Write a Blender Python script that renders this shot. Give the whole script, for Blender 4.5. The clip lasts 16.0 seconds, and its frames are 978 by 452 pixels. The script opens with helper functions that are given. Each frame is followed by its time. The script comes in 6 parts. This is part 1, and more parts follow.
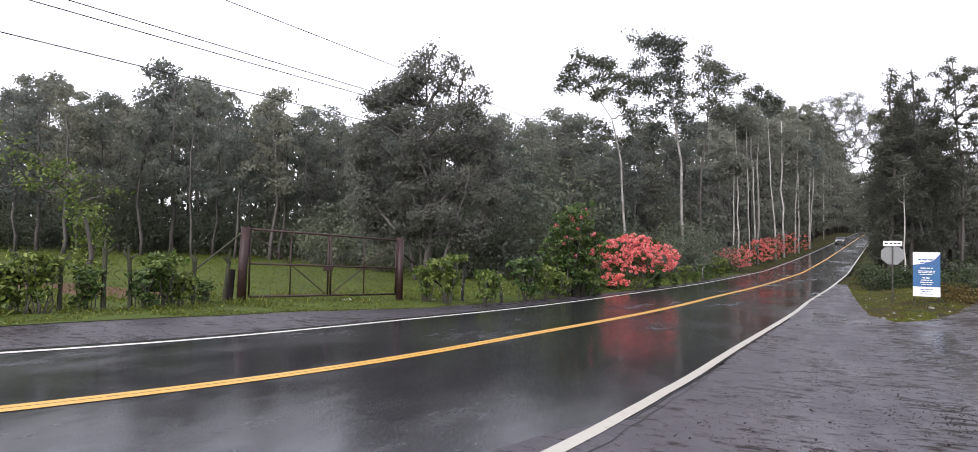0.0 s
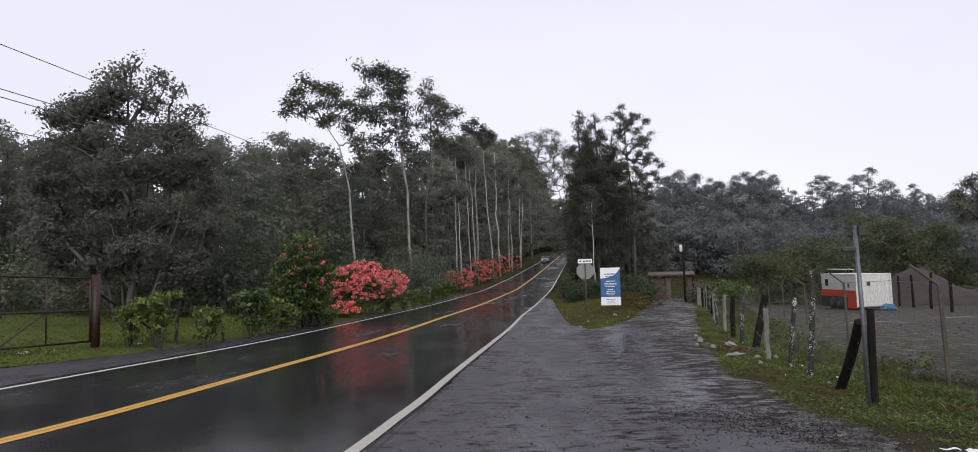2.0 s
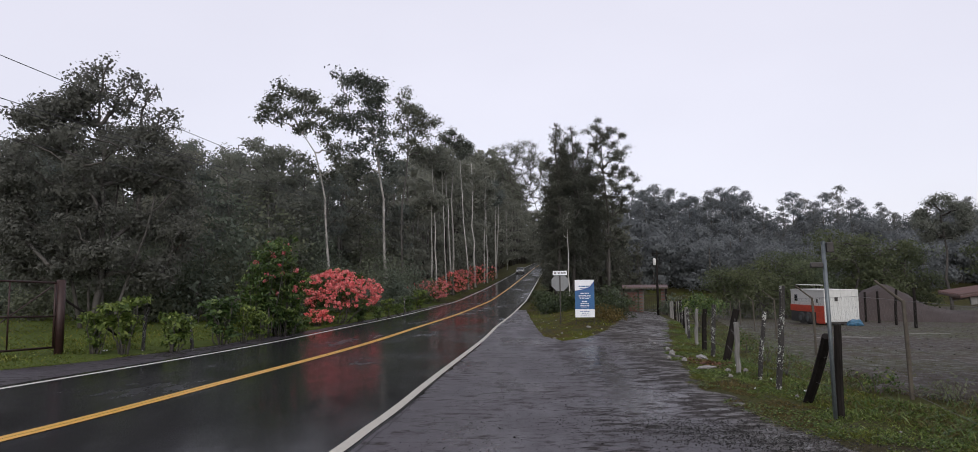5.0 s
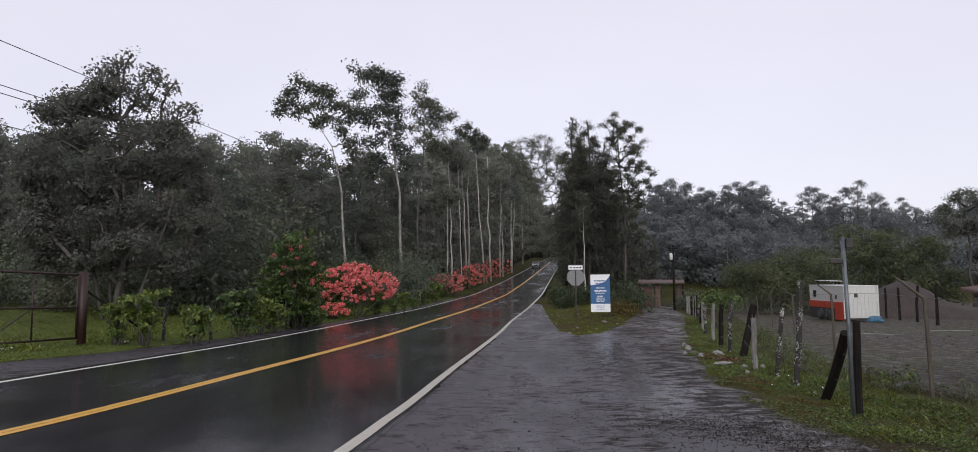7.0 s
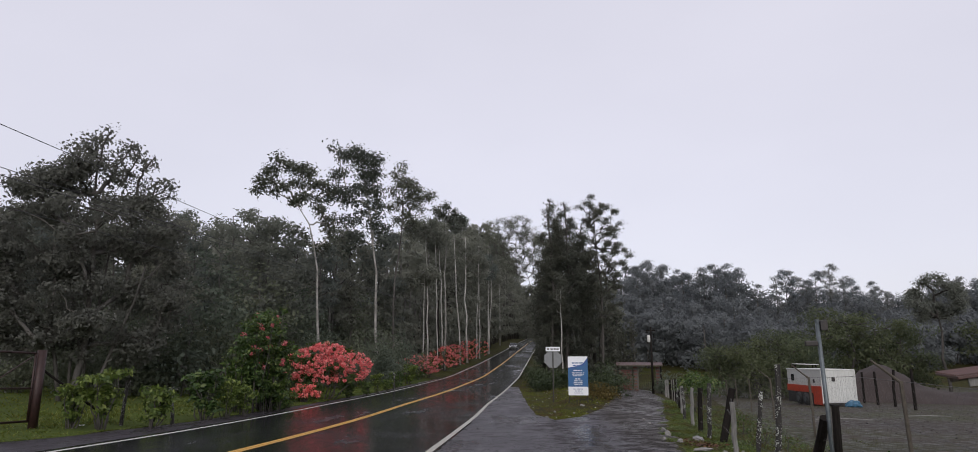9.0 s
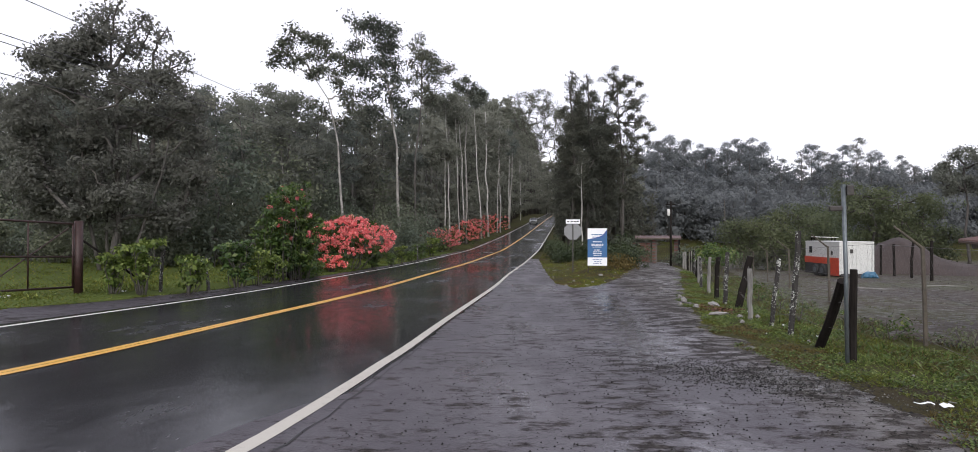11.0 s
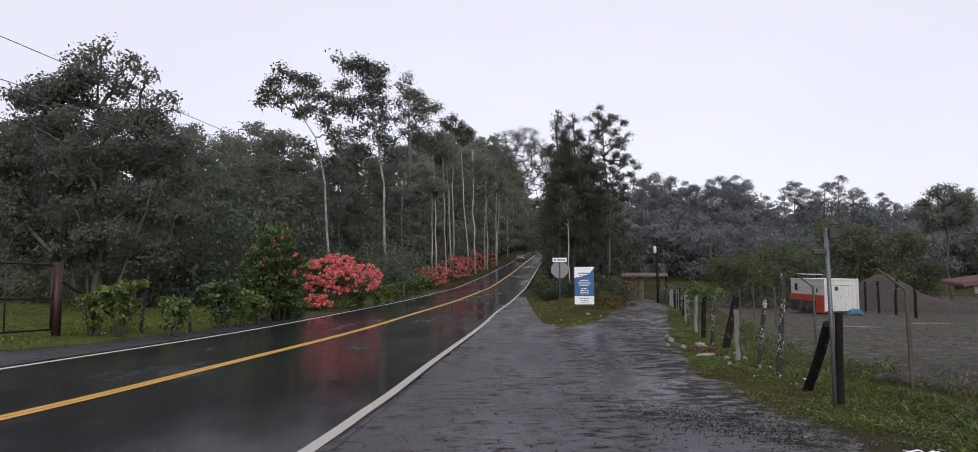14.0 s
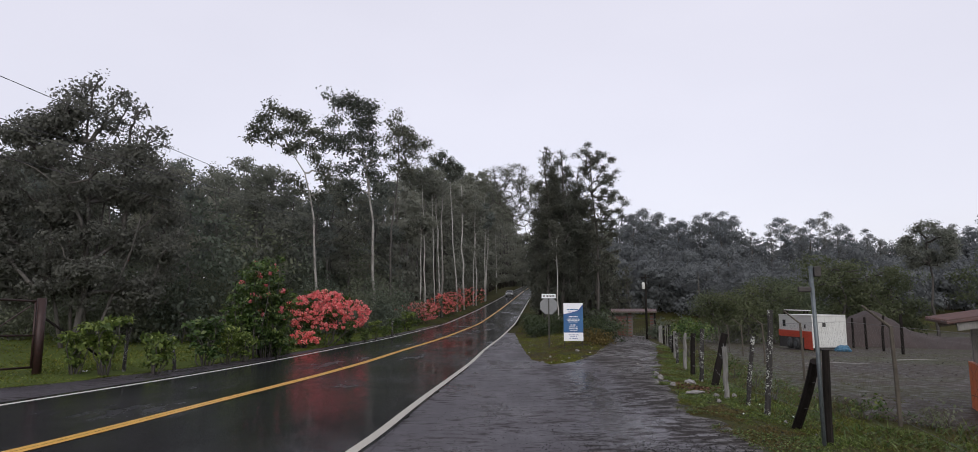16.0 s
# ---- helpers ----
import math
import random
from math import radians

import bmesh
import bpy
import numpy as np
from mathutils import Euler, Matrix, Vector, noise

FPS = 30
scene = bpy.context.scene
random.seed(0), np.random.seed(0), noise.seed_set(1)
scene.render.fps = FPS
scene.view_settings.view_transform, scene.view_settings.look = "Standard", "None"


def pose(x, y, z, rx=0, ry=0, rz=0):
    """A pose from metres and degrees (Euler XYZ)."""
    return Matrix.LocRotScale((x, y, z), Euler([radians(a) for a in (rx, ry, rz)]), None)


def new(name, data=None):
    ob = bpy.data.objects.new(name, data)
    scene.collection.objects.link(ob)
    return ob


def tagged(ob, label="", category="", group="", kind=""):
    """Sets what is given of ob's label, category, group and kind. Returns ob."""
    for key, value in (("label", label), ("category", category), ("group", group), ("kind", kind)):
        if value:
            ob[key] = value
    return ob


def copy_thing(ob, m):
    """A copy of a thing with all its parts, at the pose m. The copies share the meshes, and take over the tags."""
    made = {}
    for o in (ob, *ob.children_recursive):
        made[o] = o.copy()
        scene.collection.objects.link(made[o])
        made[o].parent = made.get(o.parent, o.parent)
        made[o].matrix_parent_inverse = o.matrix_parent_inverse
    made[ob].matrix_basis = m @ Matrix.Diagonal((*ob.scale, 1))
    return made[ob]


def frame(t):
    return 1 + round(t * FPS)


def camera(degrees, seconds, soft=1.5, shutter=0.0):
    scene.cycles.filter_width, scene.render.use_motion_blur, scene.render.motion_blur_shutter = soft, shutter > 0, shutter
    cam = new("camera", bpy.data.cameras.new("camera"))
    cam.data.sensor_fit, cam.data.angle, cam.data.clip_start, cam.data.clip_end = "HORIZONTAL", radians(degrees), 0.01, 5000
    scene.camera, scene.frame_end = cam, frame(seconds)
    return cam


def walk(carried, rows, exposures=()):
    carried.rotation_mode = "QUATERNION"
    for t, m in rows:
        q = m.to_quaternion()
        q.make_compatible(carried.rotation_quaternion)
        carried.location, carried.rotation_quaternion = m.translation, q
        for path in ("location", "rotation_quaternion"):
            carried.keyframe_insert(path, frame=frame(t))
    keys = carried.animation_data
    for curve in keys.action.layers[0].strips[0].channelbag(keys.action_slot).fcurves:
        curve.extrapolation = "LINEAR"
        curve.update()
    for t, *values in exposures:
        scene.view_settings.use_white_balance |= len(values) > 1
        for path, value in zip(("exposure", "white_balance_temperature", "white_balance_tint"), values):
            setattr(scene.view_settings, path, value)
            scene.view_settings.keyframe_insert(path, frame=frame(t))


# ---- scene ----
# seconds, x, y, z of the lens, heading to the right, tilt upwards, lean
PATH = [
    (0.0, 0.000, 0.080, 1.455, -24.20, 1.87, 1.11),
    (0.5, 0.000, 0.030, 1.490, -14.12, 1.82, 1.76),
    (1.0, 0.000, 0.030, 1.490, -6.60, 2.05, -1.45),
    (1.5, -0.007, 0.033, 1.495, -1.96, 2.98, -2.22),
    (2.0, 0.001, 0.024, 1.500, -0.75, 4.08, -1.47),
    (2.5, -0.012, 0.009, 1.496, -0.84, 5.87, -0.54),
    (3.0, -0.005, 0.024, 1.489, -0.32, 6.11, -0.67),
    (3.5, 0.026, 0.044, 1.491, 1.78, 5.69, -0.56),
    (4.0, 0.002, 0.032, 1.492, 2.66, 5.53, -0.95),
    (4.2, -0.002, 0.009, 1.497, 1.71, 5.22, -0.87),
    (6.5, 0.003, 0.011, 1.492, 1.05, 4.72, -0.38),
    (7.0, 0.000, -0.000, 1.500, -0.00, 4.46, -0.32),
    (7.5, 0.021, 0.025, 1.493, 0.88, 4.93, -0.39),
    (8.0, -0.003, 0.025, 1.498, 0.81, 5.64, -0.05),
    (8.5, 0.021, 0.022, 1.506, 1.42, 8.99, 0.01),
    (9.0, 0.025, 0.045, 1.491, 1.99, 11.47, 0.01),
    (9.5, 0.005, 0.034, 1.439, 1.72, 7.05, 0.05),
    (10.0, -0.009, 0.068, 1.382, 1.45, 3.17, -0.23),
    (10.2, -0.009, 0.068, 1.382, 0.39, 1.46, -0.19),
    (12.3, 0.075, 0.257, 1.400, 0.25, 0.37, 0.22),
    (12.5, 0.080, 0.278, 1.412, 0.33, 0.53, 0.31),
    (13.0, 0.120, 0.257, 1.460, 0.58, 0.19, 0.79),
    (13.5, 0.040, 0.137, 1.459, 1.10, 2.43, 0.60),
    (14.0, 0.036, 0.121, 1.465, 1.31, 3.84, -0.13),
    (14.5, 0.042, 0.103, 1.454, 2.59, 2.94, -0.61),
    (15.0, 0.023, 0.081, 1.496, 2.42, 3.83, 0.41),
    (15.5, 0.014, 0.031, 1.471, 2.75, 5.62, 1.21),
    (16.0, 0.028, 0.066, 1.482, 2.30, 6.95, -0.13),
]
cam = camera(73.65, 16.0, soft=0.85)
walk(cam, [(t, pose(x, y, z, 90 + tilt, 0, -turn) @ pose(0, 0, 0, 0, 0, lean)) for t, x, y, z, turn, tilt, lean in PATH],
     exposures=[(0.0, 0.97), (0.5, 1.1), (1.0, 1.1), (1.5, 0.8), (2.0, 0.14), (2.5, 0.05), (8.0, 0.02), (8.45, 0.1), (8.95, -0.1), (9.6, -0.1), (10.2, 0.04),
                (12.3, 1.17), (13.3, 1.1), (13.8, 0.3), (14.2, 0.05), (16.0, 0.0)])

# ---- light: an overcast, rainy sky ----
world = bpy.data.worlds.new("overcast")
scene.world = world
world.use_nodes = True
wn, wl = world.node_tree.nodes, world.node_tree.links
wn.clear()
w_out = wn.new("ShaderNodeOutputWorld")
w_sky = wn.new("ShaderNodeTexSky")
w_sky.sky_type, w_sky.sun_disc = "NISHITA", False
w_sky.sun_elevation, w_sky.sun_rotation = radians(28), radians(180)
w_blue = wn.new("ShaderNodeBackground")
w_blue.inputs["Strength"].default_value = 0.02
w_cloud = wn.new("ShaderNodeBackground")
w_cloud.inputs["Color"].default_value = (1.0, 0.97, 1.09, 1)
w_cloud.inputs["Strength"].default_value = 0.75
w_add = wn.new("ShaderNodeAddShader")
w_tc, w_map, w_noise, w_ramp = (wn.new(k) for k in ("ShaderNodeTexCoord", "ShaderNodeMapping", "ShaderNodeTexNoise", "ShaderNodeValToRGB"))
w_map.inputs["Scale"].default_value = (1.2, 1.2, 2.6)
w_noise.inputs["Scale"].default_value, w_noise.inputs["Detail"].default_value = 1.1, 4.0
w_ramp.color_ramp.elements[0].position, w_ramp.color_ramp.elements[0].color = 0.3, (0.93, 0.905, 1.02, 1)
w_ramp.color_ramp.elements[1].position, w_ramp.color_ramp.elements[1].color = 0.7, (1.03, 1.0, 1.12, 1)
wl.new(w_tc.outputs["Generated"], w_map.inputs["Vector"])
wl.new(w_map.outputs[0], w_noise.inputs["Vector"])
wl.new(w_noise.outputs["Fac"], w_ramp.inputs["Fac"])
wl.new(w_ramp.outputs["Color"], w_cloud.inputs["Color"])
wl.new(w_sky.outputs[0], w_blue.inputs["Color"])
wl.new(w_blue.outputs[0], w_add.inputs[0])
wl.new(w_cloud.outputs[0], w_add.inputs[1])
wl.new(w_add.outputs[0], w_out.inputs["Surface"])
sun = new("sun", bpy.data.lights.new("sun", "SUN"))
sun.data.energy, sun.data.angle, sun.data.color = 1.5, radians(50), (1, 0.98, 0.95)
sun.matrix_world = pose(0, 0, 40, 62, 0, 0)

# ---- materials ----
def material(name, build):
    m = bpy.data.materials.new(name)
    m.use_nodes = True
    nt = m.node_tree
    build(nt, nt.nodes["Principled BSDF"])
    return m


def coords(nt, scale=(1, 1, 1)):
    c = nt.nodes.new("ShaderNodeTexCoord")
    mp = nt.nodes.new("ShaderNodeMapping")
    mp.inputs["Scale"].default_value = scale
    nt.links.new(c.outputs["Object"], mp.inputs["Vector"])
    return mp.outputs[0]


def noise_tex(nt, vec, scale, detail=4.0, rough=0.6):
    n = nt.nodes.new("ShaderNodeTexNoise")
    n.inputs["Scale"].default_value, n.inputs["Detail"].default_value, n.inputs["Roughness"].default_value = scale, detail, rough
    nt.links.new(vec, n.inputs["Vector"])
    return n.outputs["Fac"]


def ramp(nt, fac, stops):
    r = nt.nodes.new("ShaderNodeValToRGB")
    e = r.color_ramp.elements
    while len(e) < len(stops):
        e.new(0.5)
    for i, (p, c) in enumerate(stops):
        e[i].position, e[i].color = p, (*c, 1) if not isinstance(c, float) else (c, c, c, 1)
    nt.links.new(fac, r.inputs["Fac"])
    return r.outputs["Color"]


def mix(nt, fac, a, b, mode="MIX"):
    n = nt.nodes.new("ShaderNodeMix")
    n.data_type, n.blend_type = "RGBA", mode
    for sock, v in ((n.inputs[0], fac), (n.inputs[6], a), (n.inputs[7], b)):
        if isinstance(v, (int, float)):
            sock.default_value = v
        elif isinstance(v, tuple):
            sock.default_value = (*v, 1)
        else:
            nt.links.new(v, sock)
    return n.outputs[2]


def bump(nt, bsdf, height, strength, distance):
    b = nt.nodes.new("ShaderNodeBump")
    b.inputs["Strength"].default_value, b.inputs["Distance"].default_value = strength, distance
    nt.links.new(height, b.inputs["Height"])
    nt.links.new(b.outputs[0], bsdf.inputs["Normal"])


def object_random(nt):
    return nt.nodes.new("ShaderNodeObjectInfo").outputs["Random"]


def island_random(nt):
    return nt.nodes.new("ShaderNodeNewGeometry").outputs["Random Per Island"]


def plain(name, lo, hi, rough=0.6, scale=6.0, metal=0.0, relief=0.3, depth=0.004, grain=(1, 1, 1), spec=0.5, fine=60.0):
    """A surface whose colour wanders between two tones, with fine relief."""
    def build(nt, p):
        v = coords(nt, grain)
        n = noise_tex(nt, v, scale)
        f = noise_tex(nt, v, fine, 3)
        c = ramp(nt, n, [(0.3, lo), (0.72, hi)])
        c = mix(nt, 0.35, c, ramp(nt, f, [(0.3, tuple(x * 0.55 for x in lo)), (0.7, hi)]))
        nt.links.new(c, p.inputs["Base Color"])
        nt.links.new(ramp(nt, f, [(0.2, max(0.02, rough - 0.15)), (0.8, min(1.0, rough + 0.12))]), p.inputs["Roughness"])
        p.inputs["Metallic"].default_value = metal
        p.inputs["Specular IOR Level"].default_value = spec
        bump(nt, p, mix(nt, 0.5, n, f), relief, depth)
    return material(name, build)


def leaf(name, dark, light, rough=0.4, pale=None, spec=0.35, through_light=0.15):
    """Leaves: each one its own tone, each plant its own cast, some light passing through."""
    def build(nt, p):
        r = island_random(nt)
        c = ramp(nt, r, [(0.0, dark), (0.75, light), (1.0, pale or light)])
        o = ramp(nt, object_random(nt), [(0.0, (0.75, 0.8, 0.8)), (1.0, (1.15, 1.1, 0.95))])
        c = mix(nt, 1.0, c, o, "MULTIPLY")
        nt.links.new(c, p.inputs["Base Color"])
        p.inputs["Roughness"].default_value = rough
        p.inputs["Specular IOR Level"].default_value = spec
        if through_light:
            tr = nt.nodes.new("ShaderNodeBsdfTranslucent")
            ms = nt.nodes.new("ShaderNodeMixShader")
            ms.inputs[0].default_value = through_light
            nt.links.new(c, tr.inputs["Color"])
            nt.links.new(p.outputs[0], ms.inputs[1])
            nt.links.new(tr.outputs[0], ms.inputs[2])
            nt.links.new(ms.outputs[0], nt.nodes["Material Output"].inputs["Surface"])
    return material(name, build)


def build_asphalt(nt, p):
    v = coords(nt)
    worn = noise_tex(nt, coords(nt, (1.0, 0.25, 1)), 0.7, 5)
    grit = noise_tex(nt, v, 190.0, 2)
    film = mix(nt, 0.3, noise_tex(nt, coords(nt, (0.8, 0.3, 1)), 0.55, 6, 0.65), noise_tex(nt, coords(nt, (1.0, 0.35, 1)), 3.2, 6, 0.7))
    c = ramp(nt, worn, [(0.3, (0.014, 0.014, 0.017)), (0.75, (0.027, 0.027, 0.032))])
    stones = noise_tex(nt, v, 62.0, 3, 0.6)
    c = mix(nt, 0.5, c, ramp(nt, mix(nt, 0.3, stones, grit), [(0.38, (0.004, 0.004, 0.005)), (0.55, (0.024, 0.024, 0.027)), (0.66, (0.11, 0.11, 0.115))]))
    nt.links.new(c, p.inputs["Base Color"])
    nt.links.new(ramp(nt, film, [(0.4, 0.09), (0.53, 0.19), (0.66, 0.36)]), p.inputs["Roughness"])
    sheen = noise_tex(nt, coords(nt, (1.0, 0.4, 1)), 1.7, 7, 0.68)
    nt.links.new(ramp(nt, mix(nt, 0.5, film, sheen), [(0.4, 0.16), (0.5, 0.28), (0.6, 0.5)]), p.inputs["Specular IOR Level"])
    bump(nt, p, mix(nt, ramp(nt, film, [(0.42, 0.15), (0.6, 0.9)]), noise_tex(nt, v, 9.0, 2), stones), 0.3, 0.003)


def cells(nt, vec, scale):
    n = nt.nodes.new("ShaderNodeTexVoronoi")
    n.inputs["Scale"].default_value = scale
    nt.links.new(vec, n.inputs["Vector"])
    return n.outputs["Color"], n.outputs["Distance"]


def ridges(nt, vec, scale, detail, rough, width):
    """Thin wandering lines: 1 on the line, 0 beside it."""
    n = noise_tex(nt, vec, scale, detail, rough)
    return ramp(nt, n, [(0.5 - width, 0.0), (0.5 - 0.15 * width, 1.0), (0.5 + 0.15 * width, 1.0), (0.5 + width, 0.0)])


def build_gravel(nt, p):
    v = coords(nt)
    big = noise_tex(nt, v, 0.3, 5, 0.6)
    zone = noise_tex(nt, coords(nt, (1.0, 0.6, 1)), 0.5, 5, 0.65)
    # the stony crown between the wheel tracks, running towards the driveway
    crown_v = nt.nodes.new("ShaderNodeVectorMath")
    crown_v.operation = "DOT_PRODUCT"
    crown_v.inputs[1].default_value = (0.3, -0.033, 0.0)
    nt.links.new(v, crown_v.inputs[0])
    stony = ramp(nt, crown_v.outputs["Value"], [(0.0, 0.0), (0.17, 0.75), (0.25, 0.75), (0.36, 0.1), (0.46, 0.4), (0.56, 0.95)])
    zone = mix(nt, ramp(nt, noise_tex(nt, v, 1.1, 4), [(0.3, 0.05), (0.7, 0.3)]), zone, stony)
    rough_zone = ramp(nt, zone, [(0.42, 0.0), (0.6, 1.0)])
    flat_v = coords(nt, (0.65, 1.25, 1))
    # places where the smooth wet skin of fines is broken open
    scars = ramp(nt, mix(nt, 0.35, noise_tex(nt, flat_v, 4.8, 9, 0.7), zone), [(0.49, 0.0), (0.53, 0.45), (0.57, 1.0)])
    cracks = mix(nt, 1.0, ridges(nt, flat_v, 2.6, 6, 0.6, 0.03), ramp(nt, noise_tex(nt, v, 0.9, 4), [(0.5, 0.0), (0.62, 0.6)]), "MULTIPLY")
    broken = mix(nt, 1.0, cracks, scars, "LIGHTEN")
    tint, dome = cells(nt, v, 42.0)
    tint2, dome2 = cells(nt, v, 105.0)
    skin = ramp(nt, big, [(0.32, (0.039, 0.035, 0.041)), (0.5, (0.049, 0.043, 0.051)), (0.7, (0.063, 0.055, 0.062))])
    skin = mix(nt, ramp(nt, mix(nt, 0.25, crown_v.outputs["Value"], noise_tex(nt, v, 2.2, 5, 0.7)), [(0.53, 0.0), (0.64, 0.85)]), skin, (0.042, 0.034, 0.027))
    skin = mix(nt, 0.3, skin, ramp(nt, tint2, [(0.1, (0.45, 0.45, 0.46)), (0.9, (1.4, 1.38, 1.37))]), "MULTIPLY")
    open_ = ramp(nt, tint, [(0.1, (0.014, 0.013, 0.012)), (0.45, (0.032, 0.028, 0.025)), (0.8, (0.05, 0.044, 0.04)), (0.95, (0.1, 0.095, 0.09))])
    open_ = mix(nt, 0.5, open_, ramp(nt, tint2, [(0.1, (0.3, 0.3, 0.3)), (0.9, (1.6, 1.58, 1.55))]), "MULTIPLY")
    c = mix(nt, ramp(nt, broken, [(0.0, 0.0), (1.0, 0.92)]), skin, open_)
    nt.links.new(c, p.inputs["Base Color"])
    wet = noise_tex(nt, coords(nt, (1.0, 0.45, 1)), 0.6, 5, 0.6)
    track = mix(nt, 1.0, ramp(nt, crown_v.outputs["Value"], [(0.24, 0.0), (0.32, 1.0), (0.39, 1.0), (0.47, 0.0)]), ramp(nt, wet, [(0.4, 0.0), (0.52, 1.0)]), "MULTIPLY")
    soak = mix(nt, track, ramp(nt, wet, [(0.42, 0.5), (0.6, 0.22)]), (0.12, 0.12, 0.12))
    nt.links.new(mix(nt, broken, soak, (0.75, 0.75, 0.75)), p.inputs["Roughness"])
    nt.links.new(mix(nt, broken, mix(nt, track, (0.3, 0.3, 0.3), (0.6, 0.6, 0.6)), (0.06, 0.06, 0.06)), p.inputs["Specular IOR Level"])
    h = mix(nt, 0.5, mix(nt, 0.4, dome, dome2), ramp(nt, broken, [(0.0, 1.0), (1.0, 0.0)]))
    bump(nt, p, mix(nt, ramp(nt, broken, [(0.0, 0.25), (1.0, 1.0)]), (0.5, 0.5, 0.5), h), 0.8, 0.018)


def build_soil(nt, p):
    v = coords(nt)
    big = noise_tex(nt, v, 0.2, 6, 0.65)
    mid = noise_tex(nt, v, 4.5, 8, 0.75)
    tint, dome = cells(nt, v, 22.0)
    c = ramp(nt, big, [(0.3, (0.036, 0.029, 0.023)), (0.46, (0.05, 0.04, 0.031)), (0.54, (0.044, 0.042, 0.02)), (0.7, (0.044, 0.052, 0.016))])
    c = mix(nt, 0.8, c, ramp(nt, mid, [(0.38, (0.35, 0.33, 0.3)), (0.5, (0.9, 0.88, 0.85)), (0.66, (1.35, 1.32, 1.25))]), "MULTIPLY")
    c = mix(nt, 0.6, c, ramp(nt, tint, [(0.1, (0.35, 0.34, 0.33)), (0.8, (1.25, 1.23, 1.2)), (0.97, (2.4, 2.3, 2.2))]), "MULTIPLY")
    nt.links.new(c, p.inputs["Base Color"])
    nt.links.new(ramp(nt, mid, [(0.38, 0.4), (0.6, 0.85)]), p.inputs["Roughness"])
    p.inputs["Specular IOR Level"].default_value = 0.12
    bump(nt, p, mix(nt, 0.5, mid, dome), 0.4, 0.03)


def build_turf(nt, p):
    v = coords(nt)
    big = noise_tex(nt, v, 0.3, 5, 0.65)
    mid = noise_tex(nt, v, 3.0, 5, 0.7)
    fine = noise_tex(nt, v, 60.0, 3)
    c = ramp(nt, big, [(0.36, (0.042, 0.033, 0.019)), (0.52, (0.052, 0.05, 0.016)), (0.72, (0.066, 0.078, 0.018))])
    c = mix(nt, 0.6, c, ramp(nt, mid, [(0.3, (0.45, 0.5, 0.4)), (0.7, (1.25, 1.25, 1.1))]), "MULTIPLY")
    c = mix(nt, 0.5, c, ramp(nt, fine, [(0.3, (0.35, 0.4, 0.3)), (0.7, (1.4, 1.4, 1.3))]), "MULTIPLY")
    nt.links.new(c, p.inputs["Base Color"])
    p.inputs["Roughness"].default_value = 0.85
    p.inputs["Specular IOR Level"].default_value = 0.1
    bump(nt, p, mix(nt, 0.5, mid, fine), 0.8, 0.05)


def build_lichen(nt, p):
    v = coords(nt)
    grain_v = coords(nt, (1, 1, 0.12))
    g = noise_tex(nt, grain_v, 60.0, 4)
    patch = mix(nt, 0.45, noise_tex(nt, v, 50.0, 4, 0.65), noise_tex(nt, v, 6.0, 3))
    c = ramp(nt, g, [(0.3, (0.01, 0.009, 0.008)), (0.7, (0.032, 0.027, 0.024))])
    c = mix(nt, ramp(nt, patch, [(0.545, 0.0), (0.575, 0.9)]), c, (0.46, 0.47, 0.43))
    nt.links.new(c, p.inputs["Base Color"])
    p.inputs["Roughness"].default_value = 0.75
    bump(nt, p, mix(nt, 0.4, g, patch), 0.7, 0.01)


def build_bark(lo, hi):
    def build(nt, p):
        v = coords(nt, (1, 1, 0.35))
        patch = noise_tex(nt, v, 1.6, 6, 0.7)
        fine = noise_tex(nt, v, 22.0, 4)
        c = ramp(nt, patch, [(0.34, lo), (0.62, hi)])
        c = mix(nt, 0.5, c, ramp(nt, fine, [(0.3, (0.45, 0.43, 0.4)), (0.7, (1.2, 1.2, 1.2))]), "MULTIPLY")
        nt.links.new(c, p.inputs["Base Color"])
        p.inputs["Roughness"].default_value = 0.7
        bump(nt, p, fine, 0.6, 0.02)
    return build


def build_paint(col, dirt):
    def build(nt, p):
        v = coords(nt)
        wear = noise_tex(nt, v, 9.0, 6, 0.75)
        grit = noise_tex(nt, v, 130.0, 2)
        c = ramp(nt, wear, [(0.25, dirt), (0.42, col), (0.8, tuple(min(1, x * 1.08) for x in col))])
        c = mix(nt, ramp(nt, grit, [(0.62, 0.0), (0.75, 0.45)]), c, (0.08, 0.08, 0.08))
        nt.links.new(c, p.inputs["Base Color"])
        p.inputs["Roughness"].default_value = 0.38
        bump(nt, p, grit, 0.3, 0.002)
    return build


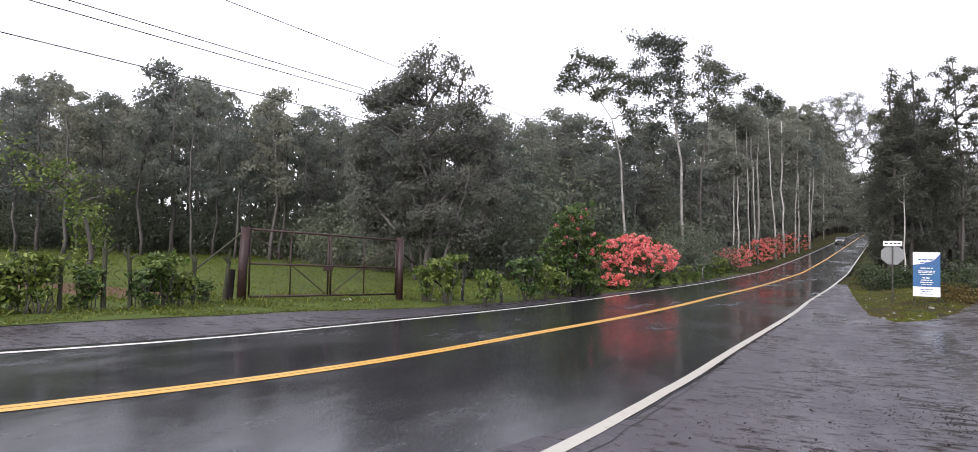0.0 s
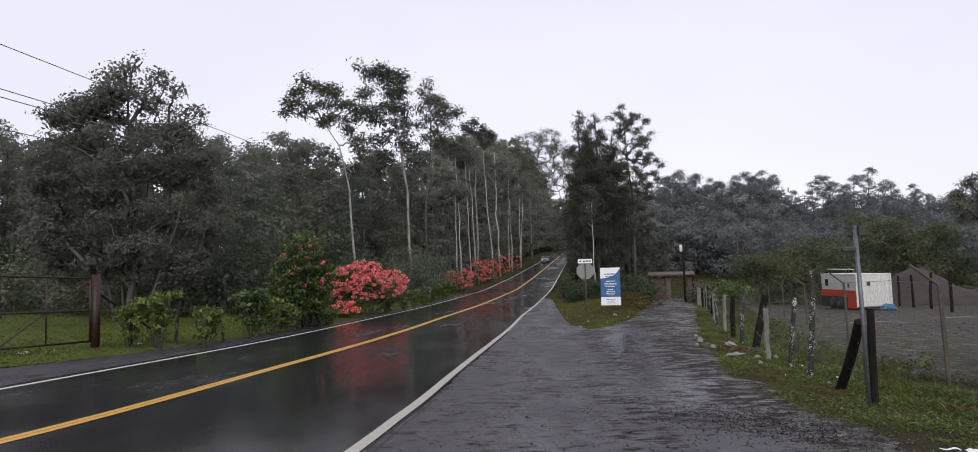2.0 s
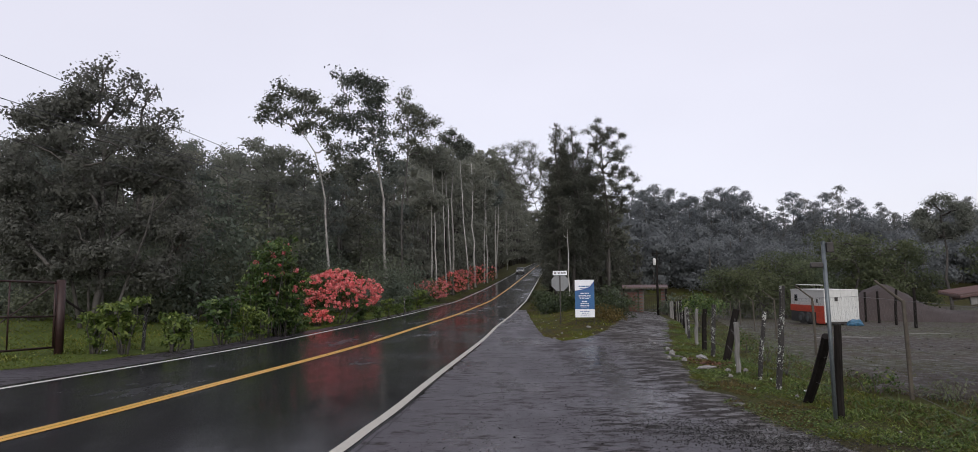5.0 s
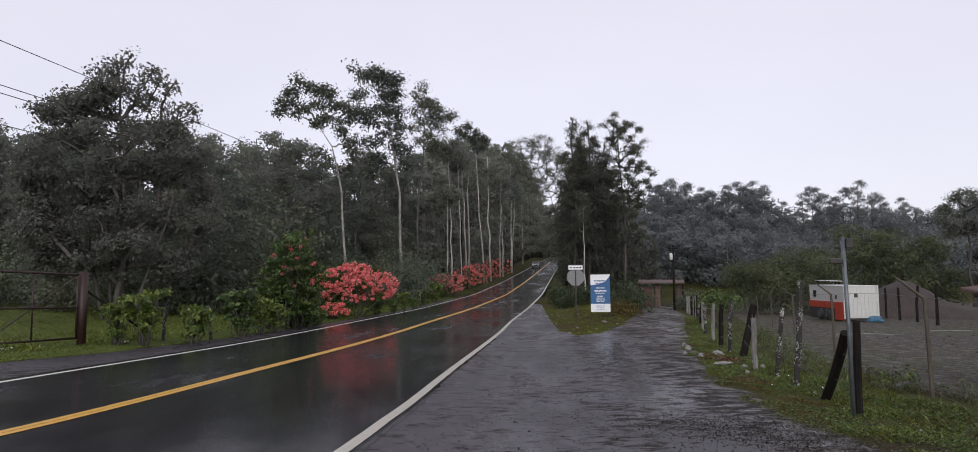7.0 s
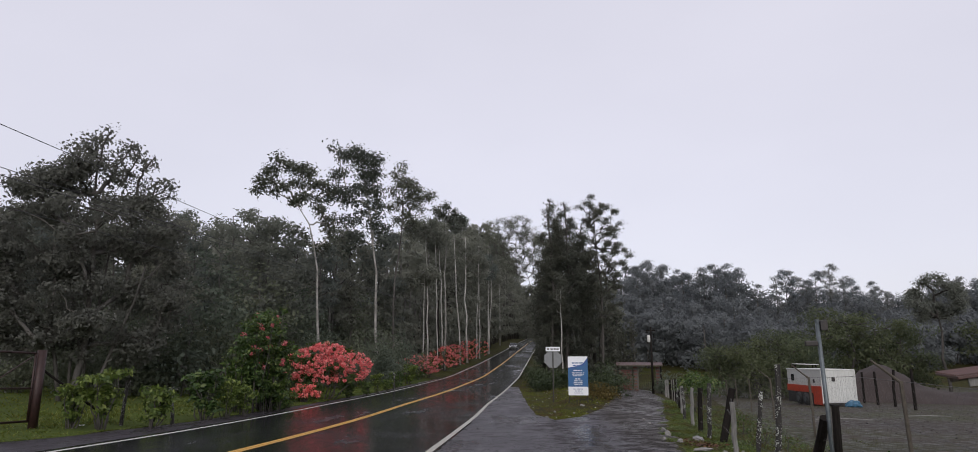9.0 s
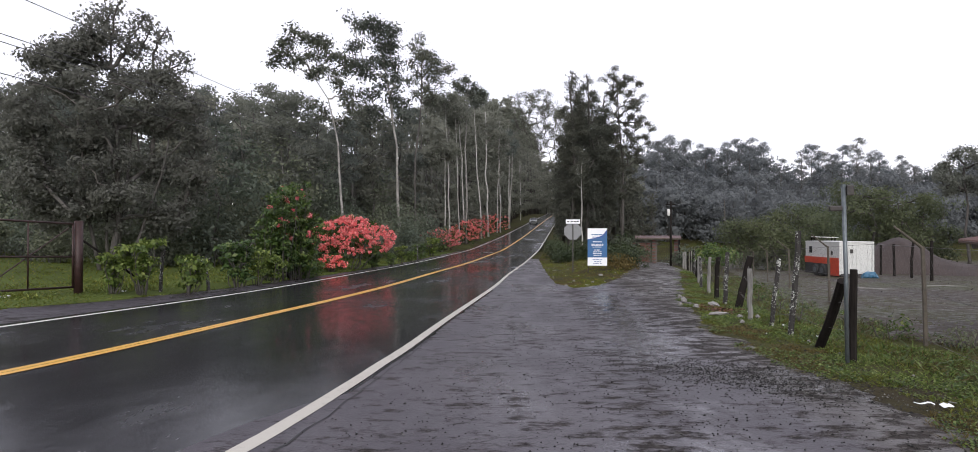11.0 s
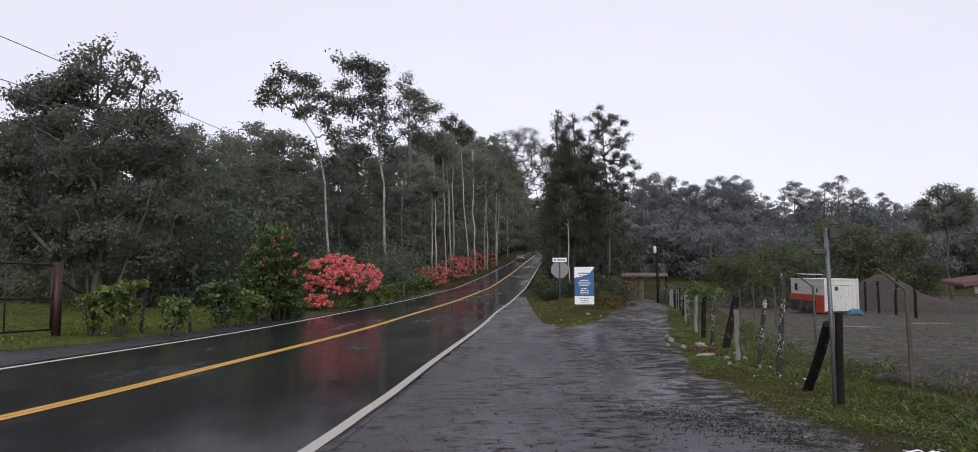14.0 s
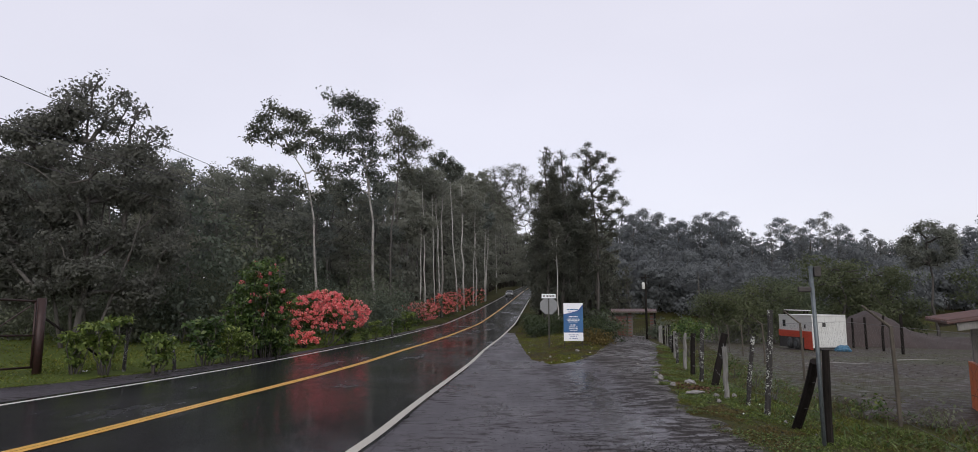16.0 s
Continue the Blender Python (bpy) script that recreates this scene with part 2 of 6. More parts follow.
MAT = {
    "asphalt": material("wet_asphalt", build_asphalt),
    "gravel": material("wet_gravel", build_gravel),
    "soil": material("yard_soil", build_soil),
    "turf": material("turf", build_turf),
    "pasture": plain("pasture_grass", (0.05, 0.066, 0.016), (0.088, 0.118, 0.026), 0.9, 0.5, relief=0.5, depth=0.03, spec=0.1, fine=14.0),
    "red_soil": plain("reddish_soil", (0.09, 0.052, 0.034), (0.15, 0.09, 0.062), 0.85, 1.5, relief=0.5, depth=0.02, spec=0.1, fine=20.0),
    "white_line": material("white_road_paint", build_paint((0.42, 0.395, 0.34), (0.22, 0.2, 0.165))),
    # lighter than the other white paint: wet glare put into its colour
    "edge_line": material("bright_road_paint", build_paint((0.6, 0.58, 0.54), (0.34, 0.32, 0.29))),
    "yellow_line": material("yellow_road_paint", build_paint((0.6, 0.33, 0.05), (0.33, 0.18, 0.04))),
    "lichen_wood": material("lichened_wood", build_lichen),
    "dark_wood": plain("dark_wood", (0.009, 0.008, 0.007), (0.026, 0.022, 0.02), 0.85, 14, spec=0.06, relief=0.6, depth=0.008, grain=(1, 1, 0.15)),
    "mossy_wood": plain("mossy_grey_wood", (0.03, 0.032, 0.02), (0.085, 0.085, 0.06), 0.85, 12, spec=0.1, relief=0.6, depth=0.008, grain=(1, 1, 0.2)),
    "grey_wood": plain("weathered_grey_wood", (0.1, 0.095, 0.088), (0.28, 0.27, 0.25), 0.8, 12, relief=0.6, depth=0.008, grain=(1, 1, 0.15)),
    "galvanised": plain("galvanised_steel", (0.09, 0.105, 0.112), (0.16, 0.18, 0.188), 0.5, 18, metal=0.6, relief=0.1),
    "concrete": plain("weathered_concrete", (0.05, 0.042, 0.032), (0.105, 0.088, 0.066), 0.8, 9, relief=0.4),
    "rust_steel": plain("rusty_brown_steel", (0.016, 0.008, 0.007), (0.05, 0.021, 0.018), 0.55, 11, metal=0.2, relief=0.4),
    "dark_steel": plain("dark_steel", (0.025, 0.025, 0.026), (0.07, 0.06, 0.055), 0.5, 11, metal=0.4, relief=0.2),
    "wire": plain("grey_wire", (0.05, 0.048, 0.045), (0.11, 0.105, 0.1), 0.6, 20, metal=0.3, relief=0.1),
    "cable": plain("black_cable", (0.015, 0.015, 0.016), (0.03, 0.03, 0.03), 0.5, 20),
    "pale_bark": material("pale_bark", build_bark((0.1, 0.092, 0.082), (0.36, 0.345, 0.32))),
    "white_bark": material("whitish_bark", build_bark((0.22, 0.21, 0.19), (0.52, 0.5, 0.47))),
    "grey_bark": material("grey_bark", build_bark((0.045, 0.04, 0.036), (0.11, 0.1, 0.09))),
    "brown_bark": material("brown_bark", build_bark((0.035, 0.03, 0.026), (0.085, 0.076, 0.068))),
    # paler and greyer than real foliage, haze put into the leaf colour
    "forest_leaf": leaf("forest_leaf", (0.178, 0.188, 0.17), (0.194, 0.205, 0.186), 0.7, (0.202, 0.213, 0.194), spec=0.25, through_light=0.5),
    "broad_leaf": leaf("broad_tree_leaf", (0.145, 0.145, 0.134), (0.164, 0.164, 0.15), 0.7, (0.175, 0.173, 0.156), spec=0.25, through_light=0.5),
    "tall_leaf": leaf("tall_tree_leaf", (0.06, 0.068, 0.052), (0.09, 0.1, 0.076), 0.6, (0.115, 0.125, 0.095), spec=0.7, through_light=0.35),
    # undergrowth colour lifted towards grey, standing in for mist among the trees
    "misted_under_leaf": leaf("undergrowth_leaf", (0.112, 0.13, 0.095), (0.135, 0.152, 0.115), 0.65, (0.145, 0.164, 0.122), spec=0.35, through_light=0.4),
    "lime_leaf": leaf("lime_leaf", (0.05, 0.085, 0.02), (0.14, 0.19, 0.045), 0.45, (0.28, 0.33, 0.11), through_light=0.4),
    "shrub_leaf": leaf("shrub_leaf", (0.028, 0.055, 0.016), (0.08, 0.13, 0.03), 0.4, (0.17, 0.2, 0.07), through_light=0.3),
    "dark_shrub": leaf("dark_shrub_leaf", (0.022, 0.034, 0.016), (0.042, 0.06, 0.026), 0.5, (0.07, 0.09, 0.04), through_light=0.25),
    "white_petal": leaf("white_petal", (0.5, 0.5, 0.44), (0.62, 0.62, 0.56), 0.6, through_light=0.3),
    # field trees' colour lightened to carry the haze before the hill
    "hazed_field_leaf": leaf("field_tree_leaf", (0.1, 0.12, 0.07), (0.125, 0.145, 0.085), 0.65, (0.15, 0.165, 0.105), spec=0.25, through_light=0.5),
    # hillside leaves bluish and pale: the haze is painted into their colour
    "hazed_hill_leaf": leaf("grey_green_leaf", (0.188, 0.2, 0.218), (0.198, 0.21, 0.23), 0.75, (0.204, 0.216, 0.236), spec=0.25, through_light=0.5),
    "cedar_leaf": leaf("cedar_leaf", (0.085, 0.091, 0.078), (0.106, 0.111, 0.096), 0.7, (0.12, 0.125, 0.112), spec=0.25, through_light=0.5),
    "grass": leaf("grass_blade", (0.058, 0.072, 0.012), (0.122, 0.142, 0.026), 0.6, (0.22, 0.2, 0.065), spec=0.15, through_light=0.4),
    "dry_grass": leaf("dry_grass_blade", (0.06, 0.045, 0.016), (0.13, 0.1, 0.04), 0.7, (0.22, 0.18, 0.09), spec=0.15, through_light=0.4),
    "flower": leaf("coral_petal", (0.7, 0.115, 0.135), (0.85, 0.26, 0.275), 0.5, (0.92, 0.49, 0.48), through_light=0.4),
    "white_metal": plain("white_painted_metal", (0.5, 0.5, 0.48), (0.63, 0.63, 0.6), 0.4, 5, relief=0.15),
    "red_metal": plain("red_orange_paint", (0.4, 0.042, 0.02), (0.54, 0.068, 0.034), 0.4, 5, relief=0.15),
    "orange": plain("orange_painted_wood", (0.42, 0.085, 0.015), (0.6, 0.14, 0.03), 0.5, 4, relief=0.3, grain=(1, 1, 0.3)),
    "roof_tin": plain("red_brown_roof_sheet", (0.055, 0.028, 0.024), (0.11, 0.052, 0.044), 0.5, 5, relief=0.3),
    "brick": plain("red_brick", (0.1, 0.04, 0.032), (0.18, 0.07, 0.055), 0.8, 8, relief=0.5),
    "mortar": plain("grey_mortar", (0.08, 0.07, 0.062), (0.14, 0.125, 0.115), 0.85, 8),
    "sign_back": plain("bare_aluminium_sheet", (0.15, 0.155, 0.16), (0.22, 0.225, 0.23), 0.5, 6, metal=0.2, relief=0.1),
    "vinyl_white": plain("white_vinyl", (0.74, 0.75, 0.78), (0.82, 0.83, 0.85), 0.4, 4, relief=0.08),
    "vinyl_blue": plain("blue_vinyl", (0.008, 0.065, 0.19), (0.013, 0.11, 0.28), 0.4, 2.5, relief=0.08),
    "vinyl_navy": plain("navy_vinyl", (0.012, 0.05, 0.2), (0.02, 0.07, 0.28), 0.4, 2.5, relief=0.08),
    "rubber": plain("black_rubber", (0.012, 0.012, 0.012), (0.03, 0.03, 0.03), 0.7, 12),
    "blue_plastic": plain("blue_tarpaulin", (0.03, 0.1, 0.17), (0.05, 0.16, 0.26), 0.4, 8, relief=0.5),
    "white_plastic": plain("white_plastic_bag", (0.68, 0.7, 0.72), (0.84, 0.85, 0.86), 0.35, 9, relief=0.4),
    "stone": plain("pale_stone", (0.13, 0.122, 0.115), (0.3, 0.285, 0.27), 0.6, 14, relief=0.5),
    "dead_leaf": leaf("dead_leaf", (0.06, 0.025, 0.015), (0.13, 0.055, 0.03), 0.6, (0.2, 0.1, 0.05), through_light=0.1),
    "pebble": leaf("dark_pebble", (0.01, 0.01, 0.01), (0.035, 0.032, 0.03), 0.6, (0.22, 0.21, 0.2), spec=0.12, through_light=0),
    "earth": plain("dark_earth_heap", (0.026, 0.018, 0.016), (0.055, 0.04, 0.036), 0.85, 1.2, relief=0.8, depth=0.05, fine=12.0),
    "glass": plain("dark_window_glass", (0.02, 0.022, 0.025), (0.03, 0.033, 0.036), 0.08, 3, relief=0.0),
    "car_paint": plain("silver_car_paint", (0.35, 0.36, 0.37), (0.45, 0.46, 0.47), 0.25, 3, metal=0.5, relief=0.0),
    "lamp_glass": plain("headlight_glass", (0.7, 0.7, 0.7), (0.85, 0.85, 0.85), 0.1, 3, relief=0.0),
}

# ---- mesh helpers ----
rng = np.random.default_rng(7)


def mesh(name, verts, faces, mat, smooth=False):
    me = bpy.data.meshes.new(name)
    me.from_pydata([tuple(map(float, v)) for v in verts], [], [tuple(map(int, f)) for f in faces])
    me.materials.append(MAT[mat])
    if smooth:
        me.shade_smooth()
    me.update()
    return me


def quads(name, verts, mat):
    """A mesh of loose quads from an array (n, 4, 3)."""
    n = len(verts)
    me = bpy.data.meshes.new(name)
    me.vertices.add(4 * n)
    me.loops.add(4 * n)
    me.polygons.add(n)
    me.vertices.foreach_set("co", np.ascontiguousarray(verts, np.float32).ravel())
    me.loops.foreach_set("vertex_index", np.arange(4 * n, dtype=np.int32))
    me.polygons.foreach_set("loop_start", np.arange(0, 4 * n, 4, dtype=np.int32))
    me.materials.append(MAT[mat])
    me.update(calc_edges=True)
    return me


def part(name, data, parent=None, label="", m=None):
    ob = new(name, data)
    if parent is not None:
        ob.parent = parent
    if m is not None:
        ob.matrix_basis = m
    if label:
        tagged(ob, label)
    return ob


def thing(name, m, label, category, group="", kind="", data=None):
    ob = new(name, data)
    ob.matrix_basis = m
    return tagged(ob, label, category, group, kind)


class Shape:
    """Collects boxes and tubes into one mesh."""
    def __init__(self):
        self.v, self.f = [], []

    def add(self, verts, faces):
        k = len(self.v)
        self.v += [tuple(map(float, v)) for v in verts]
        self.f += [tuple(k + i for i in f) for f in faces]
        return self

    def box(self, lo, hi, bevel=0.0, turn=None):
        (x0, y0, z0), (x1, y1, z1) = lo, hi
        bm = bmesh.new()
        bmesh.ops.create_cube(bm, size=1, matrix=Matrix.LocRotScale(((x0 + x1) / 2, (y0 + y1) / 2, (z0 + z1) / 2), None, (x1 - x0, y1 - y0, z1 - z0)))
        if bevel:
            bmesh.ops.bevel(bm, geom=bm.edges[:], offset=bevel, segments=2, affect="EDGES", profile=0.5)
        if turn is not None:
            bmesh.ops.transform(bm, matrix=turn, verts=bm.verts)
        bm.verts.index_update()
        self.add([v.co for v in bm.verts], [[v.index for v in f.verts] for f in bm.faces])
        bm.free()
        return self

    def tube(self, path, radii, sides=8, cap=True, wob=0.0):
        path = [Vector(p) for p in path]
        if isinstance(radii, (int, float)):
            radii = [radii] * len(path)
        k, rings = len(self.v), []
        ref = Vector((1, 0, 0)) if abs((path[-1] - path[0]).normalized().x) < 0.8 else Vector((0, 1, 0))
        for i, p in enumerate(path):
            d = (path[min(i + 1, len(path) - 1)] - path[max(i - 1, 0)]).normalized()
            a = d.cross(ref).normalized()
            b = d.cross(a)
            for j in range(sides):
                t = 2 * math.pi * j / sides
                r = radii[i] * (1 + (rng.uniform(-wob, wob) if wob else 0))
                self.v.append(tuple(p + (a * math.cos(t) + b * math.sin(t)) * r))
        n = sides
        for i in range(len(path) - 1):
            for j in range(n):
                self.f.append((k + i * n + j, k + i * n + (j + 1) % n, k + (i + 1) * n + (j + 1) % n, k + (i + 1) * n + j))
        if cap:
            self.f.append(tuple(k + j for j in reversed(range(n))))
            self.f.append(tuple(k + (len(path) - 1) * n + j for j in range(n)))
        return self

    def mesh(self, name, mat, smooth=False):
        return mesh(name, self.v, self.f, mat, smooth)


def place(az, d, z=None):
    """A place on the ground at a bearing (degrees to the right of ahead) and distance from the camera's stand."""
    x, y = d * math.sin(radians(az)), d * math.cos(radians(az))
    return x, y, float(gz(x, y)) if z is None else z


# ---- plan: the road's centre line, the lie of the land ----
_y = np.arange(-60, 420, 0.5)


def smooth_line(ys, vs, width):
    v = np.interp(_y, ys, vs)
    k = int(width / 0.5)
    ker = np.hanning(2 * k + 3)[1:-1]
    ker /= ker.sum()
    pad = len(ker) // 2
    left = v[0] - (v[1] - v[0]) * np.arange(pad, 0, -1)
    right = v[-1] + (v[-1] - v[-2]) * np.arange(1, pad + 1)
    return np.convolve(np.r_[left, v, right], ker, "valid")


_xc = smooth_line([-60, -10, 0, 2.5, 5, 7.5, 10, 14, 18, 22, 28, 39.5, 63.4, 92, 133, 195, 280, 420],
                  [-48, -13.82, -7.82, -6.17, -4.9, -4.5, -4.36, -3.98, -3.58, -3.1, -2.57, -1.18, 1.71, 5.13, 10.3, 18.75, 30.5, 50], 5)
_zr = smooth_line([-60, 0, 5, 10, 14.6, 18, 22, 28, 40, 63, 92, 133, 195, 280, 420],
                  [0, 0.05, 0.0, -0.1, -0.3, -0.36, -0.39, -0.46, -0.52, -0.32, 0.67, 2.53, 5.89, 10.0, 12.08], 9)


def xc(y):
    return np.interp(y, _y, _xc)


def zr(y):
    return np.interp(y, _y, _zr)


def step(v, a, b):
    t = np.clip((v - a) / (b - a), 0, 1)
    return t * t * (3 - 2 * t)


def gz(x, y):
    """Height of the land."""
    x, y = np.asarray(x, float), np.asarray(y, float)
    d = np.hypot(x, y)
    u = (x - xc(y)) * 0.985
    road_z = zr(y)
    left = road_z + 0.12 * step(-u, 4.8, 6.5) + 0.028 * np.clip(-u - 9, 0, 55)
    field = -0.034 * np.clip(d - 12, 0, 42)
    hill = 0.15 * np.clip(d - 85, 0, 95) * step(x, 2, 18)
    w = step(u, 4.2, 10)
    island = 0.4 * step(y, 19.5, 27) * step(u, 5.4, 7.2) * (1 - step(u, 7.5 + 0.08 * y, 9.5 + 0.14 * y)) * (1 - step(y, 60, 90))
    right = road_z * (1 - w) + (field + hill) * w + island
    return np.where(u < 0, left, right)


def grid_mesh(name, X, Y, Z, mat):
    ny, nx = X.shape
    v = np.stack([X, Y, Z], -1).reshape(-1, 3)
    i = np.arange(nx * ny).reshape(ny, nx)
    f = np.stack([i[:-1, :-1], i[:-1, 1:], i[1:, 1:], i[1:, :-1]], -1).reshape(-1, 4)
    return mesh(name, v, f, mat, True)


def spread(lo, a, b, hi, stepsize, growth=1.35):
    mid = list(np.arange(a, b + 0.01, stepsize))
    out, s = [], stepsize
    x = b
    while x < hi:
        s *= growth
        x += s
        out.append(x)
    pre, s, x = [], stepsize, a
    while x > lo:
        s *= growth
        x -= s
        pre.append(x)
    return np.array(pre[::-1] + mid + out)


def edge_l(y):
    return float(np.interp(y, [-20, 4, 9, 14, 20, 30, 60], [-6.8, -6.5, -6.2, -5.6, -4.9, -4.4, -4.1]))


gx, gy = spread(-2500, -32, 45, 2500, 0.8), spread(-2500, -14, 150, 2500, 0.8)
GX, GY = np.meshgrid(gx, gy)
GU = (GX - xc(GY)) * 0.985
GZ = gz(GX, GY) - 0.07 * (np.abs(GU) < 3.6) - 0.25 * ((np.abs(GU) < 4.5) & (GY > 60)) - 0.09 * ((GU < -3.0) & (GU > np.array([[edge_l(v) + 0.45 for v in r] for r in GY])) & (GY > -20) & (GY < 60))
tagged(new("ground", grid_mesh("ground", GX, GY, GZ, "turf")), "rough wet grassland around the road", "ground", kind="structure")


def strip(name, left, right, ys, nx, lift, mat, label, category, ragged=0.0):
    """A sheet on the land between two lines x = left(y) and x = right(y), with ragged edges."""
    ys = np.asarray(ys, float)
    t = np.linspace(0, 1, nx) ** (2.2 if name == "yard" else 1.0)
    L, R = np.array([left(y) for y in ys]), np.array([right(y) for y in ys])
    wob = np.array([[noise.noise(Vector((y * 0.9, s * 7.3, 2.0))) + 0.6 * noise.noise(Vector((y * 2.7, s * 3.1, 5.0))) for s in (0, 1)] for y in ys])
    L, R = L + ragged * wob[:, 0], R + ragged * wob[:, 1]
    X = L[:, None] * (1 - t) + R[:, None] * t
    Y = np.repeat(ys[:, None], nx, 1)
    Z = gz(X, Y) + lift
    if name == "gravel_forecourt":  # the gravel thins out under the turf
        rag = np.array([[noise.noise(Vector((a * 1.9, b * 1.9, 3.0))) + 0.6 * noise.noise(Vector((a * 5, b * 5, 6.0))) for a, b in zip(r1, r2)] for r1, r2 in zip(X, Y)])
        near = np.maximum(step(X - R[:, None], -0.75, 0.0), step(Y, 19.8, 20.5))
        Z += near * (0.035 * rag - 0.02) - 0.05 * np.maximum(step(X - R[:, None], -0.25, 0.0), step(Y, 20.0, 20.5))
    if name in ("gravel_verge", "driveway"):
        Z -= 0.04 * (1 - step(Y, 18.7, 20.0))
    if name == "yard":  # the mud thins out under the grass at its near side
        run = X - L[:, None]
        Z += -0.13 * (1 - step(run, 0.0, 0.9)) + 0.05 * np.array([[noise.noise(Vector((a * 1.7, b * 1.7, 8.0))) for a, b in zip(r1, r2)] for r1, r2 in zip(X, Y)]) * (1 - step(run, 1.0, 3.0))
    return tagged(new(name, grid_mesh(name, X, Y, Z, mat)), label, category, kind="structure")


def offset_strip(name, a, b, y0, y1, lift, mat, label, category, n=2, dy=0.5):
    """A band along the road between two offsets from its centre line."""
    ys = np.concatenate([np.arange(y0, min(y1, 70), dy), np.arange(max(y0, 70), y1, 4.0)])
    dx = (xc(ys + 0.25) - xc(ys - 0.25)) / 0.5
    nrm = np.stack([1 / np.hypot(1, dx), -dx / np.hypot(1, dx)], 1)
    t = np.linspace(a, b, n)[None, :]
    # right lane widened beside the pull-in so its edge line fits the camera's view
    wider = np.interp(ys, [0, 3, 5, 5.5, 6, 6.5, 7.4, 10], [1.3, 0.7, 0.29, 0.22, 0.15, 0.09, 0.02, 0.0])[:, None]
    t = t + wider * np.clip(t, 0, None) / 3.5
    X = xc(ys)[:, None] + nrm[:, :1] * t
    Y = ys[:, None] + nrm[:, 1:] * t
    Z = np.repeat(zr(ys)[:, None], n, 1) + lift
    return new(name, grid_mesh(name, X, Y, Z, mat))


tagged(offset_strip("road", -3.6, 3.61, -40, 330, 0.03, "asphalt", "", "", 9), "wet dark asphalt country road with puddled shine", "road", kind="structure")
for nm, a, b, mt, lb in (("road_line", -3.34, -3.2, "edge_line", "thin white painted edge line on wet asphalt"),
                         ("road_line", -0.115, -0.006, "yellow_line", "yellow painted centre line, one of a pair"),
                         ("road_line", 0.006, 0.115, "yellow_line", "yellow painted centre line, one of a pair"),
                         ("road_line", 3.435, 3.565, "white_line", "broad white painted edge line, worn in places")):
    tagged(offset_strip(nm, a, b, -39, 329, 0.036, mt, "", ""), lb, "road line", kind="structure")


# a crack that follows the road's edge through the pull-in
cy_ = np.arange(3.0, 9.4, 0.12)
cdx = (xc(cy_ + 0.25) - xc(cy_ - 0.25)) / 0.5
off_ = 3.5 + np.interp(cy_, [0, 3, 5, 5.5, 6, 6.5, 7.4, 10], [1.3, 0.7, 0.29, 0.22, 0.15, 0.09, 0.02, 0.0]) + 0.2 - 0.02 * (cy_ - 6) + np.array([0.045 * noise.noise(Vector((0.0, a * 2.3, 1.0))) + 0.03 * noise.noise(Vector((4.0, a * 6, 1.0))) for a in cy_])
wid_ = 0.004 + 0.006 * np.array([max(0.0, 0.4 + noise.noise(Vector((9.0, a * 3, 1.0)))) for a in cy_])
tt_ = np.stack([off_ - wid_, off_ + wid_], 1)
nx_, ny_ = 1 / np.hypot(1, cdx), -cdx / np.hypot(1, cdx)
CX, CY = xc(cy_)[:, None] + nx_[:, None] * tt_, cy_[:, None] + ny_[:, None] * tt_
tagged(new("pavement_crack", grid_mesh("pavement_crack", CX, CY, gz(CX, CY) + 0.02, "rubber")), "thin dark crack running beside the white line", "crack", kind="structure")


def lot_right(y):
    return float(np.interp(y, [-12, 0, 4, 6, 8, 10.4, 15.4, 24, 32, 45, 56], [4.5, 3.6, 3.3, 3.3, 3.3, 3.5, 4.8, 7.3, 9.8, 13.2, 16.3]))


def isle_right(y):
    return float(np.interp(y, [18.5, 19.5, 20.7, 22.2, 25, 32.5, 45, 56], [1.2, 2.3, 3.6, 4.5, 5.6, 7.7, 10.6, 13.0]))


strip("pasture", lambda y: -62.0, lambda y: xc(y) + edge_l(y) + 0.1, np.arange(-12, 60, 0.8), 60, 0.02, "pasture", "smooth green pasture behind the roadside fence", "pasture", 0.4)
strip("bare_soil", lambda y: -20.5 + 0.5 * abs(y - 11.6), lambda y: -14.2 - 0.8 * abs(y - 11.6), np.arange(10.4, 12.9, 0.2), 12, 0.03, "red_soil", "bare patch of reddish soil in the pasture", "soil", 0.5)
strip("gravel_shoulder", lambda y: xc(y) + edge_l(y), lambda y: xc(y) - 3.45, np.arange(-20, 60, 0.25), 6, 0.012, "gravel",
      "narrow grey gravel shoulder beside the road", "shoulder", 0.12)
strip("gravel_forecourt", lambda y: xc(y) + 3.59, lambda y: lot_right(y) + 0.25, np.arange(-12, 20.6, 0.15), 64, 0.015, "gravel",
      "wet rutted gravel pull-in beside the road", "forecourt", 0.1)
strip("gravel_verge", lambda y: xc(y) + 3.6, lambda y: xc(y) + float(np.interp(y, [18, 22, 30, 45], [6.5, 5.5, 5.1, 4.2])), np.arange(18.6, 45, 0.25), 7, 0.045, "gravel",
      "grey gravel verge between road and grass", "shoulder", 0.08)
strip("driveway", isle_right, lot_right, np.arange(18.6, 56, 0.25), 12, 0.024, "gravel", "unpaved gravel driveway leading to a gateway", "driveway", 0.16)
